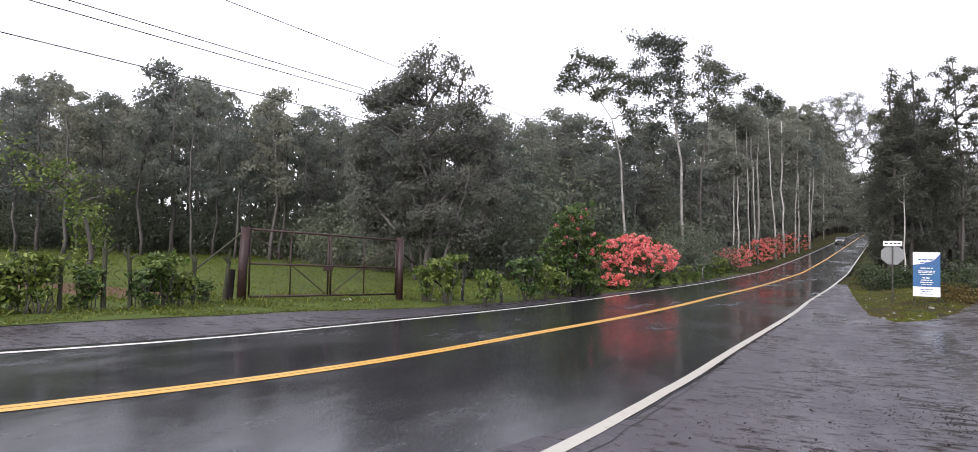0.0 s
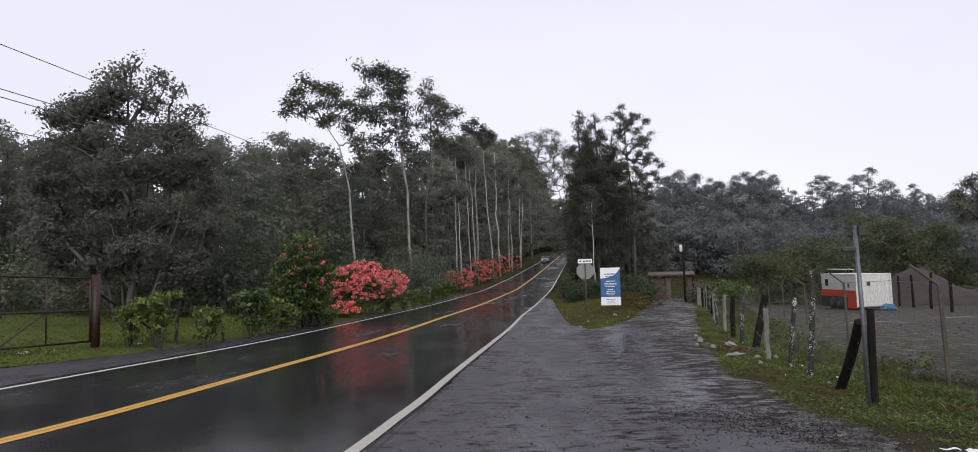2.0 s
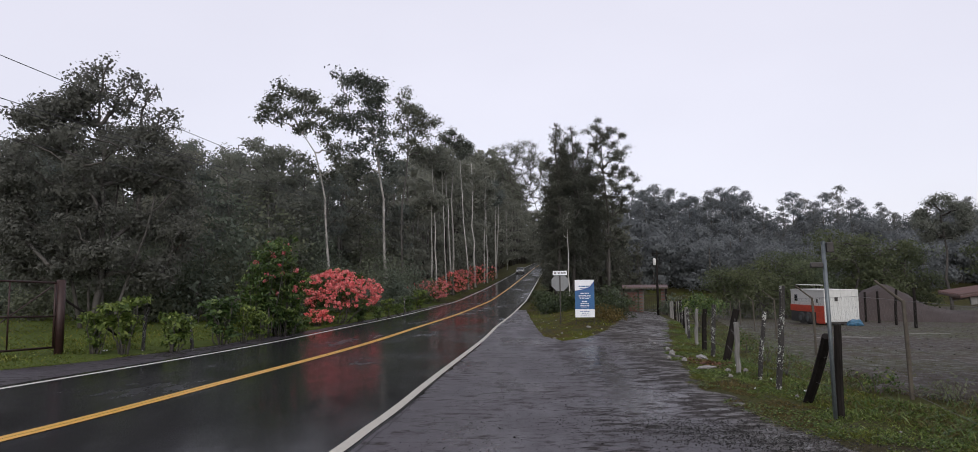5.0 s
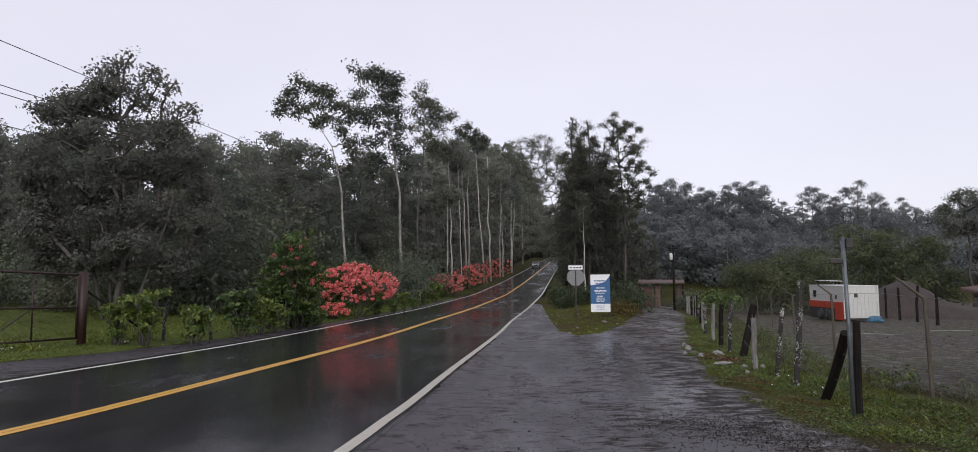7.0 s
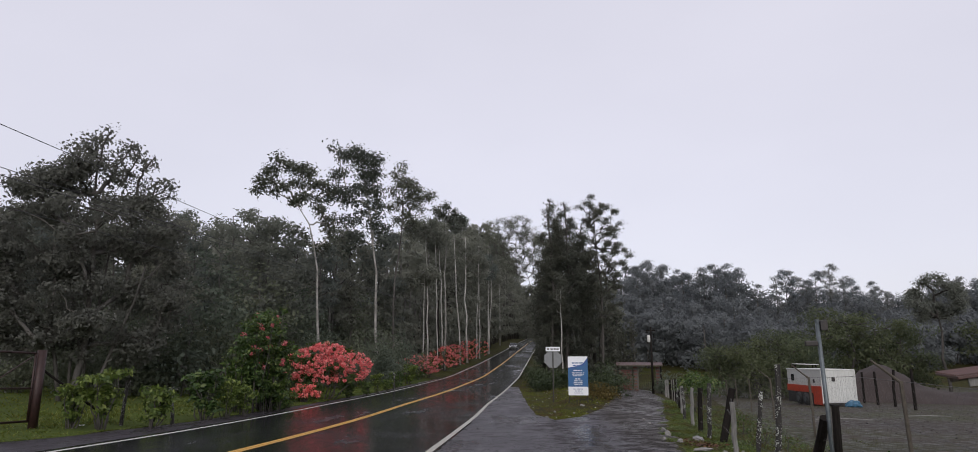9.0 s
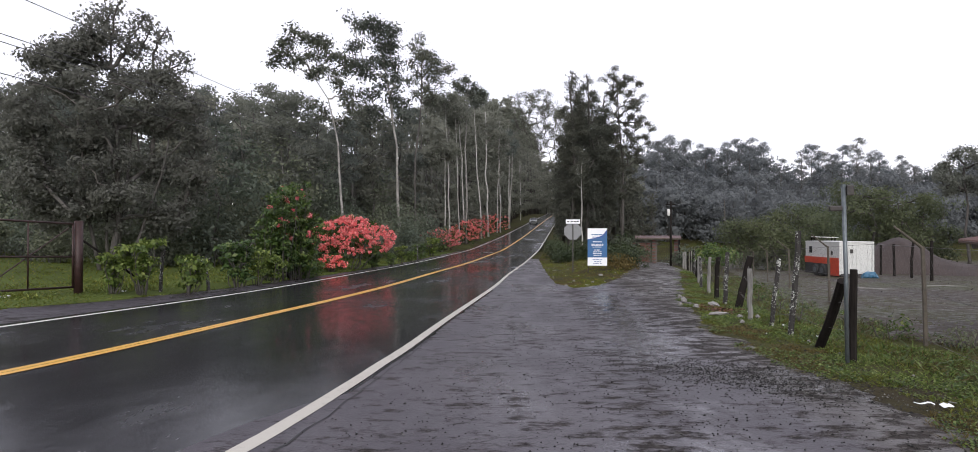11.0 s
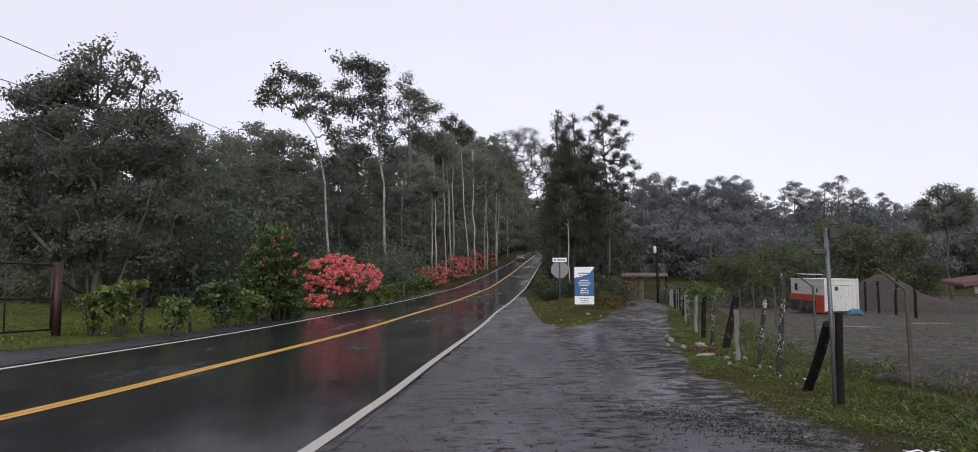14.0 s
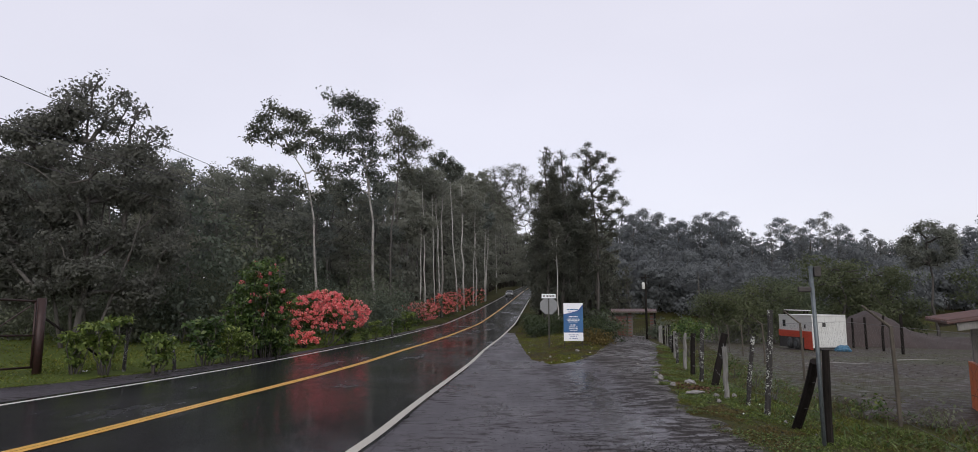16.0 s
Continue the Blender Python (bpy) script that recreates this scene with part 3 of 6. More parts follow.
def yard_left(y):
    return float(np.interp(y, [2, 7, 9, 12, 16, 30, 66], [5.8, 5.3, 4.9, 5.4, 6.8, 11.4, 23.3]))


strip("yard", yard_left, lambda y: 62, np.concatenate([np.arange(2, 30, 0.3), np.arange(30, 66, 1.0)]), 90, 0.03, "soil",
      "bare muddy yard with thin grass", "yard", 0.5)

# ---- plants ----
def leaf_quads(c, n, size, g, slim=0.5):
    """Folded diamond leaves at points c facing n."""
    k = len(c)
    n = n / (np.linalg.norm(n, axis=1)[:, None] + 1e-9)
    r = g.normal(size=(k, 3))
    a = np.cross(n, r)
    a /= np.linalg.norm(a, axis=1)[:, None] + 1e-9
    b = np.cross(n, a)
    s = size * g.uniform(0.6, 1.35, (k, 1))
    w = s * slim
    base, tip = c - a * s * 0.5, c + a * s * 0.5 - n * s * 0.12
    return np.stack([base, c + b * w * 0.5 + n * s * 0.08, tip, c - b * w * 0.5 + n * s * 0.08], 1)


def clumps(blobs, n, g, clump=0.35, per=14, up=0.35, shell=0.5, face=0.9, stray=0.4):
    """Points and directions of leaves, gathered in tufts on the shells of ellipsoids (x, y, z, rx, ry, rz)."""
    blobs = np.array(blobs, float)
    wgt = (blobs[:, 3] * blobs[:, 5] + blobs[:, 4] * blobs[:, 5])
    m = max(1, n // per)
    pick = g.choice(len(blobs), m, p=wgt / wgt.sum())
    d = g.normal(size=(m, 3))
    d[:, 2] = d[:, 2] + up * 0.6
    d /= np.linalg.norm(d, axis=1)[:, None]
    rad = shell + (1 - shell) * np.sqrt(g.uniform(0, 1, (m, 1)))
    cc = blobs[pick, :3] + d * blobs[pick, 3:] * rad
    own = np.repeat(np.arange(m), per)
    off = g.normal(size=(len(own), 3)) * clump * np.array([1, 1, 0.6])
    nn = d[own] * face + g.normal(size=(len(own), 3)) * stray + np.array([0, 0, up])
    return cc[own] + off, nn


def crown_mesh(name, blobs, n, leaf_size, mat, seed, clump=0.35, per=14, up=0.35, shell=0.5, slim=0.55):
    g = np.random.default_rng(seed)
    c, nn = clumps(blobs, n, g, clump, per, up, shell)
    return quads(name, leaf_quads(c, nn, leaf_size, g, slim), mat)


def stem_path(a, b, g, wander=0.1, n=5):
    a, b = np.array(a, float), np.array(b, float)
    t = np.linspace(0, 1, n)[:, None]
    p = a * (1 - t) + b * t
    p[1:-1] += g.normal(size=(n - 2, 3)) * wander
    return p


def branchwork(s, path, rad, blobs, g, limb_from, fine=3):
    """Limbs that fork from the trunk outwards to every blob of the crown, thicker where they carry more."""
    H = path[-1, 2]
    nodes = [p for p in path if p[2] >= H * limb_from * 0.98]
    n0 = len(nodes)
    pts = np.array([b[:3] for b in blobs], float)
    todo = sorted(range(len(pts)), key=lambda i: min(np.linalg.norm(pts[i] - p) for p in nodes[:n0]))
    up_of, made = {}, []
    for i in todo:
        arr = np.array(nodes)
        d = np.linalg.norm(arr - pts[i], axis=1) + 1.2 * np.clip(arr[:, 2] - pts[i, 2] + 0.3, 0, None)
        up_of[len(nodes)] = int(np.argmin(d))
        nodes.append(pts[i])
        made.append(i)
    load = [1] * len(nodes)
    for k in range(len(nodes) - 1, n0 - 1, -1):
        load[up_of[k]] += load[k]
    thick = rad[0] * 0.16
    for k in range(n0, len(nodes)):
        a, b = nodes[up_of[k]], nodes[k]
        r1 = thick * math.sqrt(load[k])
        r0_ = min(r1 * 1.25, rad[0] * 0.6)
        r1 = min(r1, rad[0] * 0.5)
        s.tube(stem_path(a, b, g, 0.05 * float(np.linalg.norm(b - a))), [r0_, r0_ * 0.75 + r1 * 0.25, (r0_ + r1) / 2, r1, r1 * 0.8], 5, False)
        size = np.array(blobs[made[k - n0]][3:])
        for _ in range(fine):
            s.tube(stem_path(b, b + g.normal(size=3) * size * 0.6, g, 0.04, 3), [thick * 0.8, thick * 0.55, thick * 0.25], 4, False)


def profile_blobs(rows, count, r, seed, depth=0.8, edge=0.5):
    """Tufts that fill a crown's outline, given as rows of height, left and right, more of them at its rim."""
    g = np.random.default_rng(seed)
    rows = sorted(rows)
    hs, ls, rs = zip(*rows)
    grid = np.linspace(hs[0], hs[-1], 60)
    wid = np.interp(grid, hs, rs) - np.interp(grid, hs, ls)
    cdf = np.cumsum(wid + 0.6)
    out = []
    for k in range(count):
        z = float(np.interp((k + g.uniform(0, 1)) / count, cdf / cdf[-1], grid))
        a, b = float(np.interp(z, hs, ls)), float(np.interp(z, hs, rs))
        q = r * g.uniform(0.7, 1.25)
        q = min(q, 0.5 * (b - a) + 0.1)
        half = max(0.0, (b - a) / 2 - q * 0.9)
        t = g.choice((-1.0, 1.0)) if g.uniform() < edge else g.uniform(-1, 1)
        out.append(((a + b) / 2 + t * half * g.uniform(0.85, 1.0), g.normal() * 0.45 * depth * math.sqrt(max(0.05, 1 - 0.8 * t * t)) * (b - a) * 0.5, z, q, q, q * 0.7))
    return out


def make_tree(name, label, blobs, trunk, r0, n, leaf_size, leafmat, barkmat, seed, clump=0.35, limb_from=0.45, per=14, shell=0.5, group="", up=0.35, slim=0.55, extra=(), fine=3):
    """A tree: a tapered trunk along the points trunk, limbs to every blob of the crown, and leaves."""
    g = np.random.default_rng(seed)
    top = thing(name, Matrix(), label, "tree", group)
    s = Shape()
    tr = np.array(trunk, float)
    cum = np.r_[0, np.cumsum(np.linalg.norm(np.diff(tr, axis=0), axis=1))]
    q = np.linspace(0, cum[-1], 9)
    path = np.stack([np.interp(q, cum, tr[:, i]) for i in range(3)], 1)
    path[1:-1, :2] += g.normal(size=(7, 2)) * r0 * 0.5
    rad = r0 * (1 - 0.75 * (q / q[-1])) * np.where(q < 0.01, 1.2, 1)
    s.tube(path, list(rad), 7)
    for ex in extra:
        s.tube(stem_path(ex[0], ex[1], g, 0.12), [ex[2], ex[2] * 0.85, ex[2] * 0.7, ex[2] * 0.55, ex[2] * 0.35], 6)
    branchwork(s, path, rad, blobs, g, limb_from, fine)
    part("trunk", s.mesh("trunk", barkmat, True), top)
    part("crown", crown_mesh("crown", blobs, n, leaf_size, leafmat, seed + 1, clump, per, up, shell, slim), top)
    return top


def random_blobs(g, h0, h1, radius, count, squash=0.7, lean=(0, 0)):
    out = []
    for i in range(count):
        t = (i + 0.5) / count
        z = h0 + (h1 - h0) * t
        env = radius * (0.55 + 0.6 * math.sin(math.pi * (0.15 + 0.75 * t)))
        a, r = g.uniform(0, 2 * math.pi), env * math.sqrt(g.uniform(0, 0.8))
        b = radius * g.uniform(0.3, 0.5)
        out.append((r * math.cos(a) + lean[0] * t, r * math.sin(a) + lean[1] * t, z, b, b, b * squash))
    return out


def bush(name, label, category, rx, ry, h, n, leaf_size, leafmat, seed, stems=5, clump=0.16, group="", per=10, low=0.15, barkmat="brown_bark"):
    g = np.random.default_rng(seed)
    top = thing(name, Matrix(), label, category, group)
    blobs = []
    for i in range(9):
        a, r = g.uniform(0, 6.28), math.sqrt(g.uniform(0, 1))
        z = h * (low + (0.78 - low) * g.uniform(0, 1) * (1 - 0.35 * r))
        blobs.append((rx * 0.7 * r * math.cos(a), ry * 0.7 * r * math.sin(a), z, rx * g.uniform(0.32, 0.5), ry * g.uniform(0.32, 0.5), h * g.uniform(0.18, 0.28)))
    blobs.append((0, 0, h * 0.72, rx * 0.45, ry * 0.45, h * 0.25))
    s = Shape()
    for b in blobs[:stems]:
        s.tube(stem_path((b[0] * 0.25, b[1] * 0.25, -0.1), b[:3], g, 0.05 * h), [q * min(1.0, 0.15 + 0.4 * h) for q in (0.035, 0.03, 0.025, 0.02, 0.01)], 5)
    part("branchwork", s.mesh("branchwork", barkmat, True), top)
    part("foliage", crown_mesh("foliage", blobs, n, leaf_size, leafmat, seed + 5, clump, per, 0.15, 0.45), top)
    return top, blobs


# ---- the wood on the far side of the road ----
variants = []
for i in range(7):
    g = np.random.default_rng(100 + i)
    H = [14.0, 15.5, 13.0, 16.0, 14.5, 12.5, 15.0][i]
    bl = random_blobs(g, H * (0.3 if i % 2 else 0.4), H * 0.95, H * 0.16, 15)
    variants.append(make_tree("forest_tree", "tall forest tree with haze-greyed leaves and a pale slender trunk", bl,
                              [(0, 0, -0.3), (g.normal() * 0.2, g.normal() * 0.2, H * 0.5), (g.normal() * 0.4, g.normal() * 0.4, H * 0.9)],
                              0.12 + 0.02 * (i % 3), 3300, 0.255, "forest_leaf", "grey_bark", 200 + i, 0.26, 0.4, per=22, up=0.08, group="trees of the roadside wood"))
used = set()


def put(vs, i, x, y, turn, scale, sink=0.0):
    """Stand the i-th sort at a place: the first use moves the original, later ones are copies."""
    src = vs[i]
    m = pose(x, y, float(gz(x, y)) - sink, 0, 0, turn) @ Matrix.Diagonal((scale, scale, scale, 1))
    key = (src.name, id(vs))
    if key not in used:
        used.add(key)
        src.matrix_basis = m
        return src
    c = copy_thing(src, m)
    c.matrix_basis = m
    return c


g = np.random.default_rng(11)
spots = []


def free(x, y, gap):
    for a, b in spots:
        if (a - x) ** 2 + (b - y) ** 2 < gap * gap:
            return False
    spots.append((x, y))
    return True


def crown_top(az):
    """Height of the wood's skyline as a slope from the eye, by bearing."""
    return float(np.interp(az, [-75, -63, -61, -59, -57, -55.9, -54.2, -52.9, -52, -49.8, -48.4, -46.4, -44.8, -43.9, -42.9, -41.8, -39.7, -36, -24, -20.9, -17.6, -15.5, -12, -6, 0, 2, 4],
                           [0.2, 0.16, 0.215, 0.21, 0.19, 0.193, 0.213, 0.19, 0.21, 0.248, 0.233, 0.222, 0.172, 0.222, 0.22, 0.178, 0.205, 0.19, 0.205, 0.216, 0.214, 0.19, 0.19, 0.2, 0.215, 0.222, 0.215]))


for az in np.arange(-68, 2.5, 1.3):
    for row in range(2):
        a = az + g.uniform(-0.9, 0.9)
        near = float(np.interp(a, [-75, -45, -38, -30, -22, -16, -14, -6.5, -5, 0, 3], [50, 50, 47, 44, 42, 45, 53, 54, 64, 100, 145]))
        d = near + row * 11 + g.uniform(-2, 5)
        x, y = d * math.sin(radians(a)), d * math.cos(radians(a))
        if x - float(xc(y)) > -10 or not free(x, y, 2.0):
            continue
        i = int(g.integers(0, 7))
        want = crown_top(a) * d * g.uniform(0.9, 1.1) + 1.5 - float(gz(x, y))
        put(variants, i, x, y, g.uniform(0, 360), want / [14.0, 15.5, 13.0, 16.0, 14.5, 12.5, 15.0][i])

# undergrowth along the wood's edge
under = []
for i in range(4):
    b, _ = bush("undergrowth_bush", "leafy undergrowth bush at the wood's edge, colour lifted for mist", "bush", 2.2, 2.0, [2.8, 4.6, 2.4, 6.0][i], [1200, 1450, 1100, 1700][i], 0.185, "misted_under_leaf", 300 + i, 5, 0.24, "undergrowth of the wood")
    under.append(b)
for az in np.arange(-68, 2, 1.3):
    for row in range(3):
        a = az + g.uniform(-0.7, 0.7)
        near = float(np.interp(a, [-75, -45, -38, -30, -22, -16, -14, -6.5, -5, 0, 3], [56, 56, 42, 34, 36, 38, 40, 41, 54, 92, 135]))
        d = near + row * 7 + g.uniform(-1.5, 3)
        x, y = d * math.sin(radians(a)), d * math.cos(radians(a))
        if x - float(xc(y)) > -9.5:
            continue
        put(under, int(g.integers(0, 4)), x, y, g.uniform(0, 360), g.uniform(0.8, 1.35) * (1 + 0.004 * max(0, d - 40)), 0.15)

for k, (az, d, sc) in enumerate(((-10.4, 44, 0.9), (-9.6, 44, 1.0), (-8.7, 46, 0.75), (-8.0, 48.5, 1.1), (-7.6, 48, 1.15), (-7.3, 49, 0.8), (-7.0, 49, 1.0), (-6.6, 52, 1.05), (-6.0, 54, 0.8), (-5.4, 55, 1.1), (-4.9, 58, 0.8), (-13.9, 39, 0.9), (-12.6, 41, 1.35), (-13.2, 40, 0.9), (-12.0, 42, 1.3))):
    x, y, _ = place(az, d)
    put(under, k % 2, x, y, 80.0 * k, sc * 0.9, 0.15)


def woods(name, label, items, leafmat, barkmat, seed, n_leaf, size):
    """Far woods, too many to count: trunks and leaves."""
    g = np.random.default_rng(seed)
    qs, s = [], Shape()
    for x, y, h, r, *own in items:
        z = float(gz(x, y))
        n_here, size_here = own or (n_leaf, size * (0.7 + h / 40))
        bl = [(x + b[0], y + b[1], z + b[2], b[3], b[4], b[5]) for b in random_blobs(g, h * 0.06, h * 0.93, r, 9, 0.9)]
        c, nn = clumps(bl, n_here, g, r * 0.12, 9, 0.35, 0.7, 1.4, 0.3)
        qs.append(leaf_quads(c, nn, size_here, g, 0.65))
        s.tube([(x, y, z - 0.5), (x + g.normal() * 0.2, y, z + h * 0.5), (x, y, z + h * 0.85)], [0.22, 0.15, 0.06], 5)
    top = thing(name, Matrix(), label, "woods", kind="stuff")
    part("trunks", s.mesh("trunks", barkmat, True), top)
    part("foliage", quads("foliage", np.concatenate(qs), leafmat), top)
    return top


back = []
for az in np.arange(-70, 3, 1.2):
    near = float(np.interp(az, [-75, -45, -30, -10, -5, 0, 3], [74, 74, 70, 72, 88, 130, 175]))
    for row in range(2):
        d = near + row * 10 + g.uniform(-3, 3)
        a = az + g.uniform(-0.6, 0.6)
        h = crown_top(a) * d * g.uniform(0.84, 1.04)
        back.append((d * math.sin(radians(a)), d * math.cos(radians(a)), h, 3.4))
for az in np.arange(-9, 4.2, 0.45):
    for k in range(3):
        d = float(np.interp(az, [-9, -5, -2, 0, 2, 4.5], [62, 66, 78, 95, 120, 165])) + 5 * k + g.uniform(-2, 2)
        x, y = d * math.sin(radians(az)), d * math.cos(radians(az))
        if x < float(xc(y)) - 9:
            back.append((x, y, (0.075 + 0.03 * k) * d * g.uniform(0.8, 1.15), 2.2, 500, 0.4))
# both sides of the road up the hill, closing over it at the crest
for yy in np.arange(104, 330, 4.0):
    for off in (-9.5, -13.5, -18, 6.5, 11, 16.5):
        x = float(xc(yy)) + off + g.uniform(-0.8, 0.8)
        y = yy + g.uniform(-2, 2)
        a = math.degrees(math.atan2(x, y * 1.0285))
        if off > 0 and yy < 128:
            continue
        tan = float(np.interp(a, [0.9, 2.6, 3.57, 4.48, 5.3, 5.8, 7, 9], [0.218, 0.214, 0.184, 0.147, 0.118, 0.108, 0.1, 0.12])) * g.uniform(0.84, 0.99)
        back.append((x, y, tan * math.hypot(x, y * 1.0285) + 1.45 - float(gz(x, y)), 3.3, 900, 0.55))
for az in np.arange(6.9, 13, 0.55):
    x, y, z = place(az, 74 + g.uniform(-2, 3))
    back.append((x, y, 74 * float(np.interp(az, [6.9, 7.6, 9.5, 10.5, 12, 13], [0.16, 0.215, 0.215, 0.185, 0.13, 0.08])) * g.uniform(0.9, 1.05) + 1.5 - z, 1.9, 1100, 0.4))
for k in range(14):
    back.append((float(xc(312)) - 22 + 3.4 * k + g.uniform(-1, 1), 312 + g.uniform(0, 5), 8 * g.uniform(0.8, 1.2), 3.0))
for yy in np.arange(90, 170, 5.0):
    for off in (-10.5, -14):
        back.append((float(xc(yy)) + off + g.uniform(-0.6, 0.6), yy, 0.205 * yy * g.uniform(0.92, 1.06), 4.0, 1500, 0.46))
for k in range(34):
    back.append((float(xc(333)) - 14 + 0.8 * k, 333 + g.uniform(0, 2), 4.5 * g.uniform(0.8, 1.2), 1.8, 300, 0.8))
for k in range(24):
    back.append((float(xc(334)) - 24 + 2.1 * k + g.uniform(-0.5, 0.5), 335 + g.uniform(0, 4), 15 * g.uniform(0.8, 1.2), 2.6))
for k in range(16):
    back.append((float(xc(345)) - 30 + 4 * k + g.uniform(-1, 1), 345 + g.uniform(0, 8), 31 * g.uniform(0.88, 1.06), 5.0, 1600, 0.8))
for k in range(34):
    back.append((float(xc(350)) - 22 + 1.25 * k + g.uniform(-0.5, 0.5), 348 + g.uniform(0, 8), 33 * g.uniform(0.88, 1.05), 3.6, 1300, 1.0))
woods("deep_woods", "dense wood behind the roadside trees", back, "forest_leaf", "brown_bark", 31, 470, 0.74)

# the wooded hill behind the yard
hill = []
for az in np.arange(11, 45, 0.75):
    line = float(np.interp(az, [11, 14.5, 16, 18, 20, 22.4, 23.6, 24.6, 26, 28, 30.4, 32, 34, 36, 40, 60], [0.12, 0.132, 0.138, 0.128, 0.122, 0.128, 0.118, 0.095, 0.082, 0.086, 0.088, 0.082, 0.075, 0.082, 0.095, 0.11]))
    for row in range(4):
        d = 98 + row * 13 + g.uniform(-5, 5)
        a = az + g.uniform(-0.5, 0.5)
        x, y = d * math.sin(radians(a)), d * math.cos(radians(a))
        frac = [0.5, 0.7, 0.9, 1.04][row]
        h = max(4.0, (line + 0.004) * frac * d * g.uniform(0.85, 1.05) + 1.5 - float(gz(x, y)))
        hill.append((x, y, h, 2.6 + 0.5 * g.uniform(0, 1)))
woods("hill_woods", "wooded hillside behind the yard, leaves paled for haze", hill, "hazed_hill_leaf", "brown_bark", 33, 1700, 0.43)

# slim trees standing clear on the hill's skyline
sky = []
for i in range(3):
    g2 = np.random.default_rng(340 + i)
    sky.append(make_tree("hill_tree", "slim tree on the hill's skyline, leaves paled for haze", random_blobs(g2, 3.5, 11.6, 1.25, 26, 0.6), [(0, 0, -0.3), (0.1, 0, 6), (0, 0, 11)], 0.12, 4200, 0.19, "hazed_hill_leaf", "grey_bark", 345 + i, 0.26, 0.4,
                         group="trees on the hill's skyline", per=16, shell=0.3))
for k, (a, tan) in enumerate(((15.3, 0.143), (16.1, 0.146), (17.3, 0.139), (19.0, 0.131), (20.8, 0.133), (21.7, 0.137), (22.5, 0.138), (23.4, 0.129), (24.8, 0.104), (26.4, 0.114), (27.1, 0.123), (27.6, 0.121), (28.6, 0.108), (29.3, 0.119), (30.3, 0.128), (31.2, 0.109), (31.8, 0.106), (33.2, 0.1), (34.0, 0.088), (38.6, 0.1), (40.5, 0.112), (43, 0.12))):
    d_ = 118 + 6 * (k % 3)
    x, y, z = place(a, d_)
    put(sky, k % 3, x, y, 67.0 * k, ((tan + 0.003) * d_ + 1.5 - z) / 12.0)

# ---- single trees ----
def stand(ob, x, y, turn=0.0, sink=0.0, scale=1.0):
    ob.matrix_basis = pose(x, y, float(gz(x, y)) - sink, 0, 0, turn) @ Matrix.Diagonal((scale, scale, scale, 1))
    return ob


def facing(x, y):
    """Turn that lays a tree's own x across the view from the pull-in."""
    return -math.degrees(math.atan2(x, y))


def tufts(rows, seed, flat_=1.35):
    """Leaf tufts from rows of across, height and size, spread in depth."""
    g = np.random.default_rng(seed)
    return [(a, g.normal() * 0.7, z, r * 1.15, r * 1.3, r * flat_) for a, z, r in rows]


x, y, _ = place(-30.2, 31)
BROAD = [(9.7, -1.3, 0.5), (9.1, -2.4, 1.5), (8.6, -3.1, 2.1), (8.0, -3.5, 2.7), (7.3, -3.8, 3.5), (6.6, -3.95, 3.75), (5.3, -4.0, 3.9), (4.1, -3.9, 4.0), (2.9, -3.6, 3.6), (1.9, -2.9, 2.8)]
t = make_tree("broadleaf_tree", "big spreading dark-leaved tree with several pale stems", tufts(
    [(-0.2, 11.1, 0.35), (-0.7, 10.9, 0.35), (0.1, 10.8, 0.32), (-1, 10.5, 0.35), (-1.3, 10.1, 0.3), (-0.4, 10.4, 0.42), (0, 10.2, 0.39), (0.6, 10.6, 0.28), (1, 10.8, 0.32), (1.3, 10.5, 0.32), (1.7, 10.2, 0.28), (1.9, 10.3, 0.16), (-0.9, 9.8, 0.46), (0.5, 10, 0.32), (1.5, 9.7, 0.32), (1, 9.8, 0.36),
     (-1.4, 9.3, 0.38), (-2.1, 9.2, 0.33), (-2.5, 9.1, 0.33), (-2.8, 8.7, 0.29), (-3.1, 8.5, 0.26), (-0.3, 9.6, 0.39), (0.8, 9.2, 0.32), (1.4, 9.2, 0.36), (2, 9.1, 0.36), (2.5, 9, 0.32), (2.8, 8.8, 0.25), (2, 8.5, 0.36), (1.3, 8.5, 0.39), (-0.5, 8.8, 0.46), (-1.8, 8.6, 0.49), (-2.3, 8.4, 0.45)], 6, 0.85) + profile_blobs(BROAD, 135, 0.72, 1, 0.9, 0.32),
    [(0, 0, -0.3), (0.1, 0, 4), (-0.2, 0, 9.8)], 0.15, 52000, 0.155, "broad_leaf", "grey_bark", 401, 0.19, 0.3, per=18, up=0.12, shell=0.15,
    extra=[((-0.5, 0.2, -0.2), (-1.4, 0.3, 6.5), 0.1), ((0.5, -0.2, -0.2), (2.0, -0.3, 5.6), 0.09), ((0.2, 0.4, -0.2), (0.7, 0.8, 7), 0.08), ((-0.2, 0.6, -0.2), (-0.5, 0.5, 6), 0.08)])
stand(t, x, y, facing(x, y))


